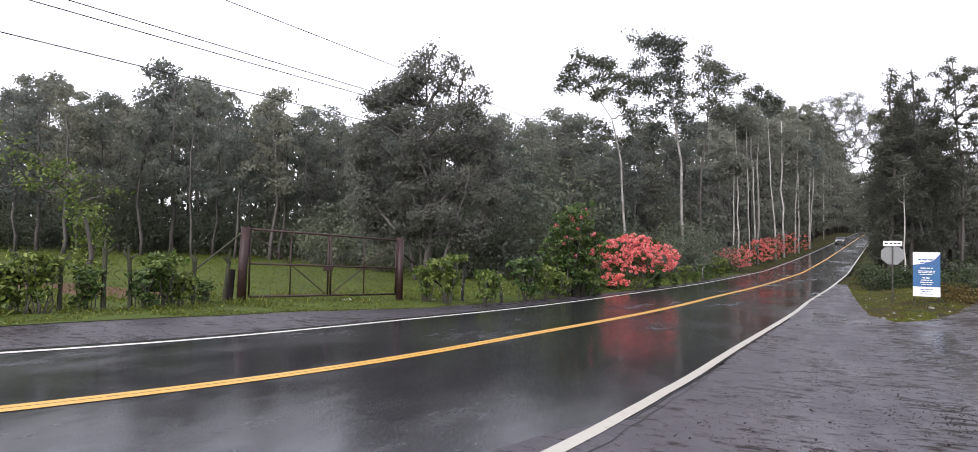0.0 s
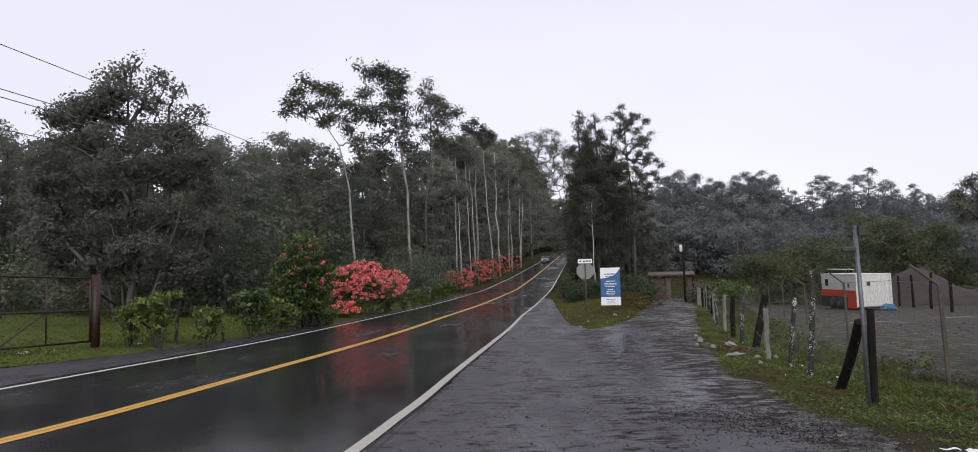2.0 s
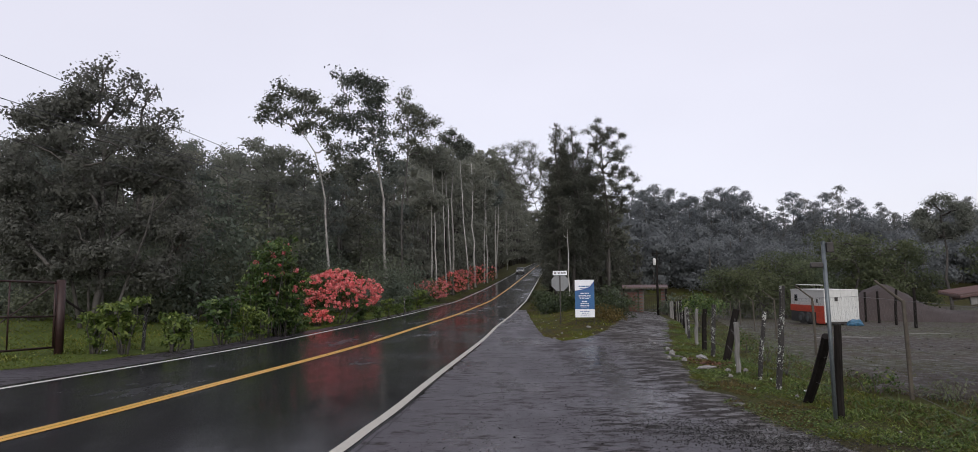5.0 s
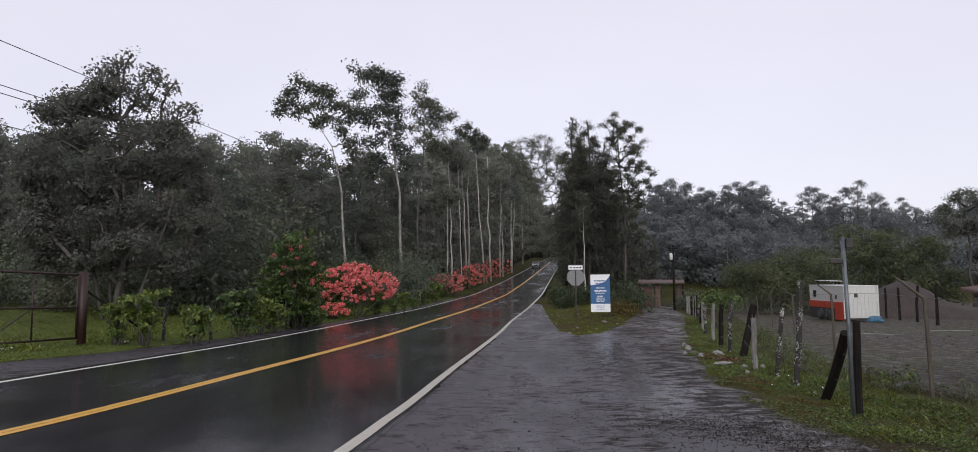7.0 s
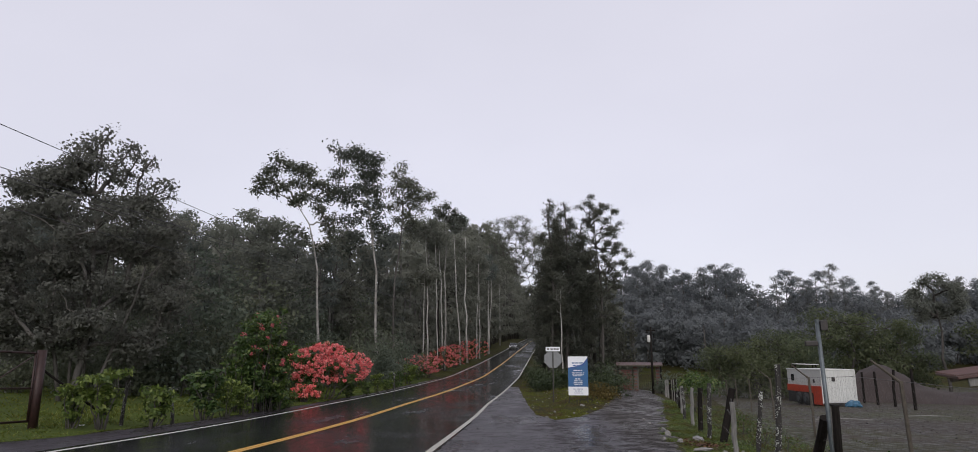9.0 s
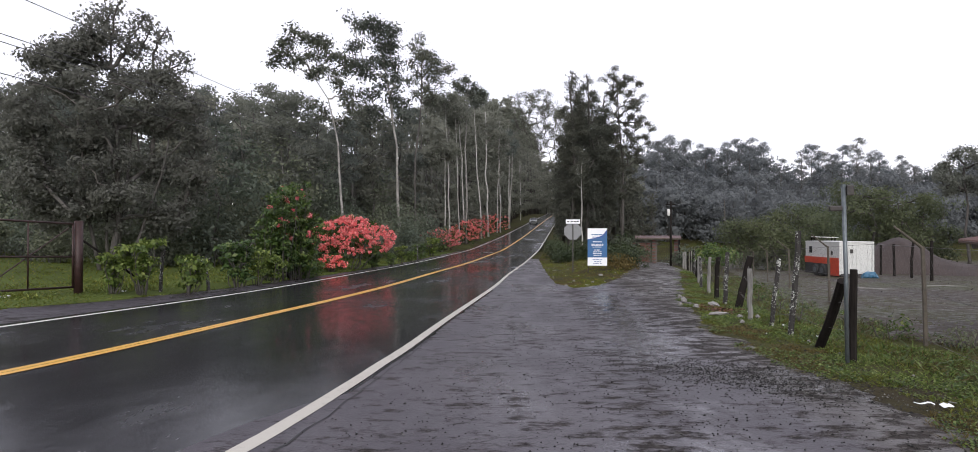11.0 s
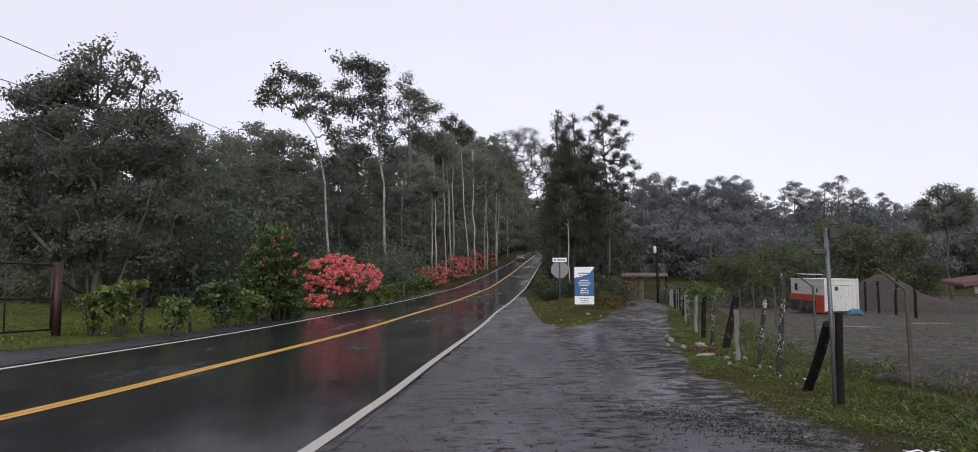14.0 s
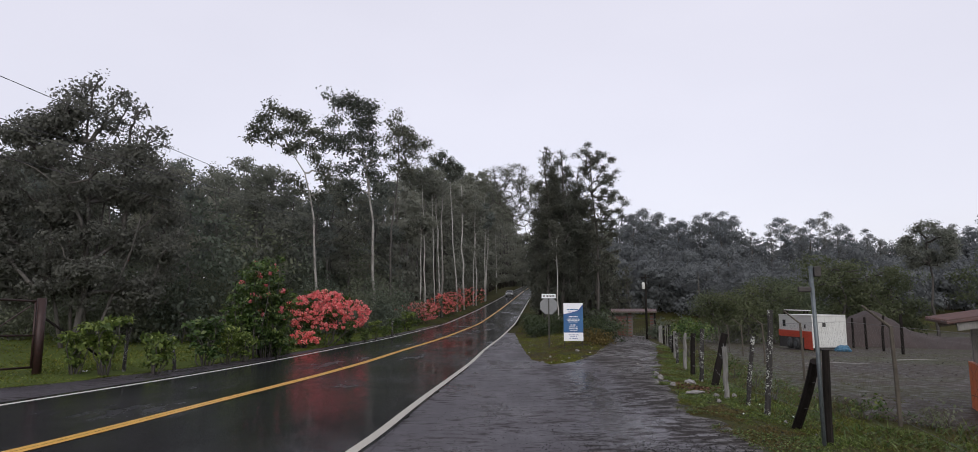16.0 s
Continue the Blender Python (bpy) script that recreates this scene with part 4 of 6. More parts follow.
x, y, _ = place(-12.7, 45)
t = make_tree("gum_tree", "tall slender tree with a bare pale trunk and open leafy crown", tufts(
    [(-4.6, 13.2, 0.34), (-4.3, 13.9, 0.39), (-3.8, 14.6, 0.43), (-3.3, 15.0, 0.35), (-2.6, 15.4, 0.43), (-1.8, 15.1, 0.39), (-1.2, 14.7, 0.39), (-1.6, 14.1, 0.39), (-2.2, 13.9, 0.3), (-2.9, 13.5, 0.35),
     (-3.5, 13.4, 0.35), (-3.7, 13.9, 0.22), (-0.9, 13.9, 0.39), (-0.5, 13.6, 0.35), (-2.1, 12.7, 0.35), (-1.4, 12.9, 0.35), (-0.7, 12.7, 0.39), (-0.4, 12.0, 0.35), (0.1, 11.2, 0.35), (0.6, 11.3, 0.26),
     (-1.8, 10.7, 0.26), (-2.3, 10.6, 0.22), (-0.1, 14.0, 0.26), (0.1, 13.4, 0.31), (0.5, 10.4, 0.44), (-1.3, 9.9, 0.39), (-0.1, 9.5, 0.39)], 2),
    [(0.1, 0, -0.3), (-0.1, 0, 2.1), (-0.3, 0, 6.8), (-0.7, 0, 10.1), (-1.1, 0, 11.3), (-1.9, 0, 12.3)], 0.12,
    6000, 0.2, "tall_leaf", "pale_bark", 411, 0.21, 0.7, shell=0.2, per=14)
stand(t, x, y, facing(x, y))
x, y, _ = place(-7.8, 54)
t = make_tree("gum_tree", "tall slender tree with a mottled pale trunk and dense crown", tufts(
    [(-2.9, 16.3, 0.36), (-3.3, 15.8, 0.31), (-2.5, 15.9, 0.36), (-1.9, 16.1, 0.36), (-1.6, 15.4, 0.45), (-0.9, 15.5, 0.45), (-0.4, 15.0, 0.4), (-1.4, 14.5, 0.49), (-0.7, 14.3, 0.45), (-1.8, 13.8, 0.44),
     (-1.1, 13.4, 0.49), (-0.4, 13.2, 0.44), (-3.3, 14.2, 0.31), (-2.8, 14.5, 0.27), (-2.4, 12.9, 0.35), (-3.1, 13.1, 0.35), (-3.7, 12.7, 0.31), (-2.0, 12.5, 0.4), (-2.7, 12.5, 0.31), (-1.1, 12.3, 0.35),
     (-0.3, 12.4, 0.31), (-1.3, 11.6, 0.4), (-2.0, 11.1, 0.35), (-2.7, 10.9, 0.31), (-0.3, 11.6, 0.44), (-0.5, 10.7, 0.44), (0.4, 10.8, 0.36), (-1.6, 9.8, 0.44), (0.2, 9.5, 0.4), (-2.4, 9.1, 0.4)], 3),
    [(0, 0, -0.3), (-0.1, 0, 3.0), (-0.2, 0, 8.3), (-0.8, 0, 11.9), (-1.4, 0, 15.0)], 0.13,
    9000, 0.19, "tall_leaf", "pale_bark", 421, 0.24, 0.6, shell=0.2, per=14)
stand(t, x, y, facing(x, y), 0, 1.2)
x, y, _ = place(-5.4, 60)
t = make_tree("gum_tree", "slender tree with a one-sided leafy crown", tufts(
    [(-0.6, 15.4, 0.33), (-1.0, 14.8, 0.33), (-0.2, 14.8, 0.33), (0.1, 14.3, 0.37), (-0.6, 14.0, 0.37), (-1.1, 13.6, 0.33), (0.5, 13.8, 0.37), (0.8, 13.3, 0.42), (1.5, 13.1, 0.37), (0.1, 13.3, 0.42),
     (-0.6, 12.8, 0.33), (2.2, 12.6, 0.19), (0.5, 12.6, 0.37), (-0.2, 12.1, 0.28), (1.0, 11.9, 0.23), (-0.8, 11.7, 0.33), (0.1, 11.4, 0.37), (-1.3, 12.6, 0.28), (0.5, 11.2, 0.28)], 4),
    [(-0.9, 0, -0.3), (-0.8, 0, 7), (-0.4, 0, 11), (-0.4, 0, 14.5)], 0.1, 4600, 0.17, "tall_leaf", "grey_bark", 431, 0.22, 0.7, shell=0.2, per=14)
stand(t, x, y, facing(x, y), 0, 1.277)
x, y, _ = place(-2.0, 75)
t = make_tree("gum_tree", "slim white-trunked tree with a small flat crown", tufts(
    [(-0.6, 14.4, 0.3), (0.1, 15.0, 0.36), (0.9, 14.5, 0.36), (1.5, 14.0, 0.36), (0.4, 13.9, 0.3), (-0.2, 14.3, 0.3), (-0.9, 13.6, 0.3)], 5),
    [(0.2, 0, -0.3), (0.1, 0, 7), (0.2, 0, 14.2)], 0.11, 1500, 0.21, "tall_leaf", "pale_bark", 441, 0.2, 0.75, shell=0.2, per=16)
stand(t, x, y, facing(x, y), 0, 1.27)

# slim pale-stemmed trees in a row beside the road
for k, (d, r, top_tan, line) in enumerate((
        (66, 0.09, 0.14, ((-3.62, 0.011), (-3.67, 0.097))), (67, 0.1, 0.2, ((-3.24, 0.018), (-3.4, 0.085), (-3.56, 0.172))),
        (73, 0.09, 0.2, ((-2.42, 0.013), (-2.52, 0.07), (-2.68, 0.167))), (77, 0.12, 0.205, ((-1.99, 0.004), (-2.19, 0.109), (-2.35, 0.157))),
        (89, 0.12, 0.215, ((-0.46, 0.018), (-0.77, 0.078), (-0.87, 0.094), (-1.07, 0.187))), (95, 0.16, 0.195, ((0.14, 0.018), (0.0, 0.07), (-0.09, 0.135))),
        (108, 0.12, 0.18, ((0.91, 0.027), (1.05, 0.104))), (110, 0.13, 0.18, ((1.19, 0.03), (1.11, 0.109))),
        (128, 0.15, 0.18, ((1.95, 0.03), (1.94, 0.113))), (130, 0.13, 0.18, ((2.01, 0.03), (2.27, 0.113))), (178, 0.14, 0.16, ((2.95, 0.03), (2.9, 0.1))))):
    g2 = np.random.default_rng(500 + k)
    x, y, z = place(line[0][0] * 1.0285, d)
    stem = [(d * math.sin(radians((a - line[0][0]) * 1.0285)), 0, 1.45 + tan * d * 1.0285 - z) for a, tan in line]
    stem = [(0, 0, -0.3)] + stem + [(1.2 * stem[-1][0] - 0.2 * stem[-2][0], 0, 0.95 * (1.45 + top_tan * d * 1.0285 - z))]
    bl = [(stem[-1][0] + b[0], b[1], b[2], b[3], b[4], b[5]) for b in random_blobs(g2, stem[-2][2] + 0.8, max(stem[-1][2], stem[-2][2] + 2.5), 1.9, 9)]
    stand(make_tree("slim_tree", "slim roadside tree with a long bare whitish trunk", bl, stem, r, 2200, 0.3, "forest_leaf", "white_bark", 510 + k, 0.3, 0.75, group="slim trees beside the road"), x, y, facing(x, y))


def cedar(name, label, H, prof, n, size, seed, leafmat, r0=0.2, shell=0.45, clump=0.3, barkmat="brown_bark"):
    """A dense upright tree; prof gives the crown's radius at parts of its height."""
    g2 = np.random.default_rng(seed)
    bl = []
    for tt in np.linspace(prof[0][0], 0.985, 64):
        r = float(np.interp(tt, [p[0] for p in prof], [p[1] for p in prof]))
        a = g2.uniform(0, 6.28)
        b = max(0.16, r * g2.uniform(0.3, 0.45))
        o = max(0.0, r - b) * math.sqrt(g2.uniform(0.3, 1))
        bl.append((o * math.cos(a), o * math.sin(a), tt * H, b, b, max(0.14, b * 0.8)))
    return make_tree(name, label, bl, [(0, 0, -0.3), (0.1, 0, H * 0.5), (0, 0, H * 0.95)], r0, n, size, leafmat, barkmat, seed + 3, clump, 0.1, shell=shell, fine=1, up=0.0)


for az, d, tan, prof, n, sd in ((7.65, 58, 0.256, [(0.08, 0.8), (0.26, 1.4), (0.45, 1.65), (0.64, 1.55), (0.79, 1.3), (0.887, 0.95), (0.95, 0.6), (1, 0.12)], 4600, 601),
                                (9.02, 60, 0.251, [(0.08, 1.1), (0.26, 2.0), (0.45, 2.4), (0.65, 2.2), (0.78, 1.8), (0.87, 1.1), (0.93, 0.6), (1, 0.12)], 6600, 611),
                                (8.3, 63, 0.232, [(0.1, 1.5), (0.3, 2.1), (0.6, 2.2), (0.8, 1.5), (0.93, 0.6), (1, 0.2)], 4000, 617),
                                (10.4, 62, 0.212, [(0.1, 1.0), (0.35, 2.0), (0.6, 1.9), (0.8, 1.4), (1, 0.3)], 4600, 619),
                                (7.2, 66, 0.19, [(0.1, 1.5), (0.5, 2.2), (1, 0.8)], 3000, 623)):
    x, y, z = place(az, d)
    H = tan * d + 1.5 - z
    stand(cedar("cedar_tree", "dense dark conifer beside the driveway", H, prof, int(n * 3.8), 0.165, sd, "cedar_leaf", clump=0.2), x, y)
x, y, z = place(12.0, 60)
t = make_tree("pine_tree", "tall feathery pine with tufted open branches", tufts(
    [(-0.6, 17.7, 0.35), (-1.0, 17.0, 0.35), (-0.3, 16.8, 0.35), (-1.6, 16.4, 0.35), (0.3, 16.3, 0.35), (0.8, 16.6, 0.35), (-0.8, 15.9, 0.35), (0.9, 15.7, 0.35), (1.6, 15.9, 0.29), (-0.1, 15.3, 0.35),
     (2.0, 15.0, 0.29), (1.0, 14.8, 0.35), (-1.2, 15.4, 0.35), (0.3, 14.2, 0.35), (1.6, 14.1, 0.35), (-0.4, 14.3, 0.29), (0.8, 13.3, 0.35), (1.8, 12.9, 0.35), (2.4, 12.4, 0.29), (0.4, 12.6, 0.29),
     (1.3, 12.0, 0.35), (2.7, 11.8, 0.29), (2.1, 11.2, 0.35), (0.9, 11.0, 0.35), (0.3, 10.4, 0.29), (2.5, 10.7, 0.29), (1.5, 10.1, 0.35), (0.6, 9.4, 0.35), (1.7, 8.9, 0.35), (0.9, 8.1, 0.35),
     (1.8, 7.5, 0.29), (1.6, 6.6, 0.29)], 77, 0.8) + profile_blobs([(5.0, -0.8, 1.4), (10, -0.6, 1.8), (14, -1.5, 1.9), (17, -1.0, 0.7)], 60, 0.34, 78),
    [(0, 0, -0.3), (0.05, 0, 8), (-0.1, 0, 12), (-0.5, 0, 17.4)], 0.14, 15000, 0.15, "cedar_leaf", "brown_bark", 631, 0.16, 0.3, shell=0.2, per=14)
stand(t, x, y, facing(x, y))
x, y, z = place(6.6, 84)
g2 = np.random.default_rng(640)
dome = []
for k in range(280):
    v = g2.normal(size=3)
    v /= np.linalg.norm(v)
    q = 0.35 + 0.65 * math.sqrt(g2.uniform(0, 1))
    dome.append((-3.4 + 3.6 * q * v[0] + (1.3 if v[2] < -0.3 else 0) * -v[2], 2.6 * q * v[1], 16.6 - z + (4.2 if v[2] > 0 else 4.6) * q * v[2], 0.3, 0.3, 0.26))
t = make_tree("pale_tree", "airy half-bare tree with a pale fine-twigged crown", dome,
    [(0, 0, -0.3), (-0.3, 0, 8), (-1.6, 0, 12), (-3.2, 0, 15.5)], 0.085, 14000, 0.14, "tall_leaf", "grey_bark", 641, 0.26, 0.6, shell=0.2, per=6, fine=1)
stand(t, x, y, facing(x, y))
x, y, z = place(8.47, 54)
stand(make_tree("slim_tree", "slim tree with a bare whitish trunk before the conifers", random_blobs(np.random.default_rng(650), 6.2, 9.0, 0.8, 8), [(0, 0, -0.3), (0.05, 0, 3), (0, 0, 7.5)], 0.07, 1200, 0.17, "cedar_leaf", "white_bark", 651, 0.18, 0.75), x, y, facing(x, y))
# conifers lining the driveway's far end
for az, d, tan in ((12.9, 66, 0.05), (13.7, 70, 0.045), (14.6, 74, 0.06), (13.3, 74, 0.07)):
    x, y, z = place(az, d)
    stand(cedar("cypress_tree", "small dark pointed cypress by the gateway", tan * d + 1.5 - z, [(0.08, 0.7), (0.4, 0.6), (1, 0.1)], 700, 0.3, int(900 + az * 10), "cedar_leaf", 0.09), x, y)

# trees beyond the yard
def round_tree(name, label, H, R, n, size, seed, leafmat, low=0.3, squash=0.55):
    g2 = np.random.default_rng(seed)
    bl = random_blobs(g2, H * low, H * 0.92, R, 16, squash)
    return make_tree(name, label, bl, [(0, 0, -0.3), (0.1, 0, H * 0.4), (0, 0, H * 0.8)], 0.18, n, size, leafmat, "brown_bark", seed + 3, 0.3, 0.3, shell=0.5)


for az, d, tan, R, sd, lf, low in ((29.6, 66, 0.06, 3.2, 701, "hazed_field_leaf", 0.15), (31.2, 64, 0.068, 3.4, 705, "hazed_field_leaf", 0.12), (33.0, 66, 0.058, 3.2, 709, "hazed_field_leaf", 0.12),
                                   (34.6, 68, 0.045, 3.0, 713, "hazed_field_leaf", 0.1), (41.6, 64, 0.072, 3.2, 721, "hazed_field_leaf", 0.2), (44.5, 60, 0.08, 3.5, 727, "hazed_field_leaf", 0.15)):
    x, y, z = place(az, d)
    stand(round_tree("field_tree", "dense rounded tree at the yard's far edge", tan * d + 1.5 - z, R, 4200, 0.26, sd, lf, low), x, y)
x, y, z = place(37.0, 62)
t = make_tree("umbrella_tree", "broad layered tree with leaves paled for haze", profile_blobs(
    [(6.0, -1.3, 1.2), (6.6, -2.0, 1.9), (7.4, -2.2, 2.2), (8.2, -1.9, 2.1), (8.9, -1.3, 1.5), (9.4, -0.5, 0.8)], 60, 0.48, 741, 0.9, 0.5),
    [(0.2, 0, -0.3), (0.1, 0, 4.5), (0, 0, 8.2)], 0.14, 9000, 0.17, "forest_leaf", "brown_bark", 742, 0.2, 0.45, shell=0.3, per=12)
stand(t, x, y, facing(x, y))
for az, d, tan, R, sd in ((22.6, 52, 0.014, 2.0, 751), (24.2, 51, 0.024, 2.1, 755), (26.2, 53, 0.034, 2.3, 759), (28.2, 56, 0.03, 2.2, 767)):
    x, y, z = place(az, d)
    stand(round_tree("round_tree", "low rounded green tree by the yard, paled for haze", tan * d + 1.5 - z, R, 6000, 0.17, sd, "hazed_field_leaf", 0.08, 0.8), x, y)

# young tree in the pasture, hung with creeper
x, y, _ = place(-56.3, 22)
t = make_tree("young_tree", "young lime-green tree hung with creeper in the pasture", tufts(
    [(0.1, 0.5, 0.3), (0.0, 0.9, 0.36), (0.15, 1.3, 0.4), (-0.05, 1.7, 0.42), (0.1, 2.1, 0.38), (-0.3, 2.4, 0.32), (-0.6, 2.8, 0.3), (0.2, 2.6, 0.26), (-1.0, 3.2, 0.3), (-1.3, 3.6, 0.26), (-1.7, 3.9, 0.26),
     (-1.5, 2.9, 0.26), (-2.0, 3.3, 0.24), (-0.5, 3.5, 0.22), (-2.2, 4.2, 0.2), (-2.5, 2.8, 0.26), (-0.1, 3.2, 0.2), (0.6, 2.9, 0.2)], 12),
    [(0, 0, -0.2), (0.05, 0, 1.6), (-0.5, 0, 2.8), (-1.4, 0, 3.8)], 0.08, 1900, 0.13, "lime_leaf", "brown_bark", 801, 0.14, 0.15, shell=0.2)
stand(t, x, y, facing(x, y))

# ---- shrubs along the road ----
def flowering(label, rows, n, flowers, seed, leafmat="shrub_leaf", low=0.7, gaps=-0.3, ball=0.12, deep=0.75):
    """A bush that fills the outline rows, with ball-shaped blossom clusters over its outside and small dark gaps."""
    top = thing("flowering_bush", Matrix(), label, "bush", "flowering bushes by the road")
    g2 = np.random.default_rng(seed)
    hs, ls, rs = (np.array(v, float) for v in zip(*rows))
    blobs = profile_blobs(rows, 40, 0.36, seed, 1.0, 0.25)
    s = Shape()
    for b in blobs[::4]:
        s.tube(stem_path((b[0] * 0.25, b[1] * 0.25, -0.1), b[:3], g2, 0.08), [0.035, 0.03, 0.025, 0.018, 0.01], 5)
    part("branchwork", s.mesh("branchwork", "brown_bark", True), top)
    part("foliage", crown_mesh("foliage", blobs, n, 0.16, leafmat, seed + 5, 0.13, 10, 0.3, 0.35, 0.45), top)
    c = []
    for k in range(flowers * 12):
        z = g2.uniform(low, hs[-1])
        a, b = float(np.interp(z, hs, ls)), float(np.interp(z, hs, rs))
        q = g2.uniform(-1, 1)
        v = (z - hs[0]) / (hs[-1] - hs[0]) * 2 - 1
        depth = deep * 0.5 * float(np.max(rs - ls)) * math.sqrt(max(0.0, 1 - q * q)) * math.sqrt(max(0.05, 1 - v * v))
        p = ((a + b) / 2 + q * (b - a) / 2, g2.choice((-1.0, 1.0)) * depth * g2.uniform(0.9, 1.08), z + g2.normal() * 0.05)
        if noise.noise(Vector(p) * 2.2 + Vector((seed, 0, 0))) < gaps or any((p[0] - o[0]) ** 2 + (p[1] - o[1]) ** 2 + (p[2] - o[2]) ** 2 < (1.25 * ball) ** 2 for o in c):
            continue
        c.append(p)
        if len(c) == flowers:
            break
    c = np.array(c)
    own = np.repeat(np.arange(len(c)), 26)
    o = g2.normal(size=(len(own), 3))
    o /= np.linalg.norm(o, axis=1)[:, None]
    size = (ball * g2.uniform(0.65, 1.25, len(c)))[own][:, None]
    pts = c[own] + o * size * g2.uniform(0.75, 1.1, (len(own), 1)) * np.array([1, 1, 0.8])
    part("blossom", quads("blossom", leaf_quads(pts, o + g2.normal(size=o.shape) * 0.3, 0.085, g2, 0.85), "flower"), top, "clusters of coral red flowers")
    return top


x, y, _ = place(-12.1, 33)
stand(flowering("rounded bush covered in coral red blossom clusters", [(0.25, -1.0, 1.1), (0.8, -1.4, 1.8), (1.2, -1.7, 2.1), (1.6, -2.0, 2.3), (2.0, -1.9, 2.1), (2.35, -1.2, 1.1), (2.65, -0.4, 0.5)], 3600, 330, 826, low=0.95, gaps=-0.16), x, y, facing(x, y))
x, y, _ = place(-13.6, 30.8)
stand(flowering("small clump of coral red blossom near the ground", [(0.1, -0.5, 0.6), (0.45, -0.6, 0.6), (0.75, -0.3, 0.3)], 300, 34, 834, low=0.25, gaps=-1), x, y, facing(x, y))
x, y, _ = place(-17.6, 26)
stand(flowering("tall dark green bush with a few red blossoms", [(0.1, -0.9, 1.2), (0.8, -1.1, 1.3), (1.6, -1.0, 1.2), (2.4, -0.9, 1.1), (3.1, -0.5, 0.9), (3.6, 0.1, 0.6)], 6200, 22, 840, low=1.2, gaps=0.05, ball=0.11, deep=1.1), x, y, facing(x, y))
for az, d, rx, h, sd, fl in ((-3.7, 58, 1.9, 2.05, 850, 230), (-2.3, 62, 1.6, 2.15, 853, 190), (-0.6, 74, 1.9, 2.8, 856, 230), (0.5, 82, 1.9, 2.9, 859, 220), (1.5, 96, 2.0, 3.2, 862, 190), (2.2, 112, 2.0, 3.2, 865, 150)):
    x, y, _ = place(az + 0.4, d)
    x = min(x, float(xc(y)) - 4.9 - 0.3 * rx)
    stand(flowering("roadside bush covered in coral red blossom", [(0.2, -0.6 * rx, 0.6 * rx), (0.35 * h, -0.95 * rx, 0.9 * rx), (0.6 * h, -rx, rx), (0.8 * h, -0.7 * rx, 0.8 * rx), (0.97 * h, -0.2 * rx, 0.3 * rx)], 1100, fl // 2, sd, "shrub_leaf", 0.5, -0.12, 0.15), x, y, facing(x, y))

def verge_shrub(h, seed, leafmat, spread_=0.32, stems=5, label="leafy light green shrub on the grass verge"):
    """Upright woody stems, each with a flat tuft of leaves at its top and a few lower down."""
    g2 = np.random.default_rng(seed)
    top = thing("verge_shrub", Matrix(), label, "shrub", "shrubs on the verge")
    s, bl = Shape(), []
    for k in range(stems):
        a, r = g2.uniform(0, 6.28), spread_ * math.sqrt(g2.uniform(0.05, 1))
        e = (r * math.cos(a), r * math.sin(a), h * g2.uniform(0.6, 1.0))
        s.tube(stem_path((e[0] * 0.3, e[1] * 0.3, -0.1), e, g2, 0.04), [0.018, 0.016, 0.014, 0.011, 0.007], 5)
        w = g2.uniform(0.17, 0.26)
        if h > 2:
            bl += [(e[0] * q + g2.normal() * 0.16, e[1] * q + g2.normal() * 0.16, e[2] * q, w, w, 0.12) for q in (0.2, 0.35, 0.5, 0.65, 0.8, 0.92)]
        bl += [(e[0], e[1], e[2], w, w, 0.1), (e[0] * 0.75, e[1] * 0.75, e[2] * g2.uniform(0.3, 0.75), w * 0.6, w * 0.6, 0.14)]
    part("branchwork", s.mesh("branchwork", "brown_bark", True), top)
    part("foliage", crown_mesh("foliage", bl, int(700 * max(1.2, h)), 0.12, leafmat, seed + 5, 0.06, 8, 0.5, 0.3), top)
    return top


weeds = [verge_shrub([1.15, 1.25, 0.95, 1.05][i], 880 + i, "lime_leaf" if i < 3 else "shrub_leaf", 0.36, 9) for i in range(4)]
for k, (az, d, s) in enumerate([(-30.3, 19.4, 0.95), (-28.3, 19.4, 1.05), (-25.0, 20, 1.1), (-21.2, 22, 1.2), (-18.4, 23.4, 0.9), (-19.6, 22.6, 0.85),
                                (-15.0, 27, 0.7), (-10.0, 34, 0.7), (-8.6, 36, 0.7), (-7.6, 38, 0.8), (-6.7, 41, 0.75), (-5.9, 44, 0.9), (-4.9, 50, 1.3),
                                (-51.3, 15.6, 0.85), (-50.2, 15.8, 0.8), (-52.4, 15.3, 0.7), (-60.3, 14.6, 0.9), (-58.9, 14.6, 0.8), (-62.5, 15, 0.9), (-56.2, 15.2, 0.7), (-48.4, 16.6, 0.55),]):
    x, y, _ = place(az, d)
    put(weeds, k % 4, x, y, g.uniform(0, 360), 1.12 * s, 0.03)
for k, (az, d, h) in enumerate(((-18.9, 25.0, 2.7), (-17.7, 24.8, 3.5), (-16.7, 25.2, 3.8), (-16.0, 25.6, 2.9))):
    x, y, _ = place(az, d)
    stand(verge_shrub(h, 1210 + k, "shrub_leaf", 0.75, 8, "tall leafy shrub with tufted bright green tips"), x, y)
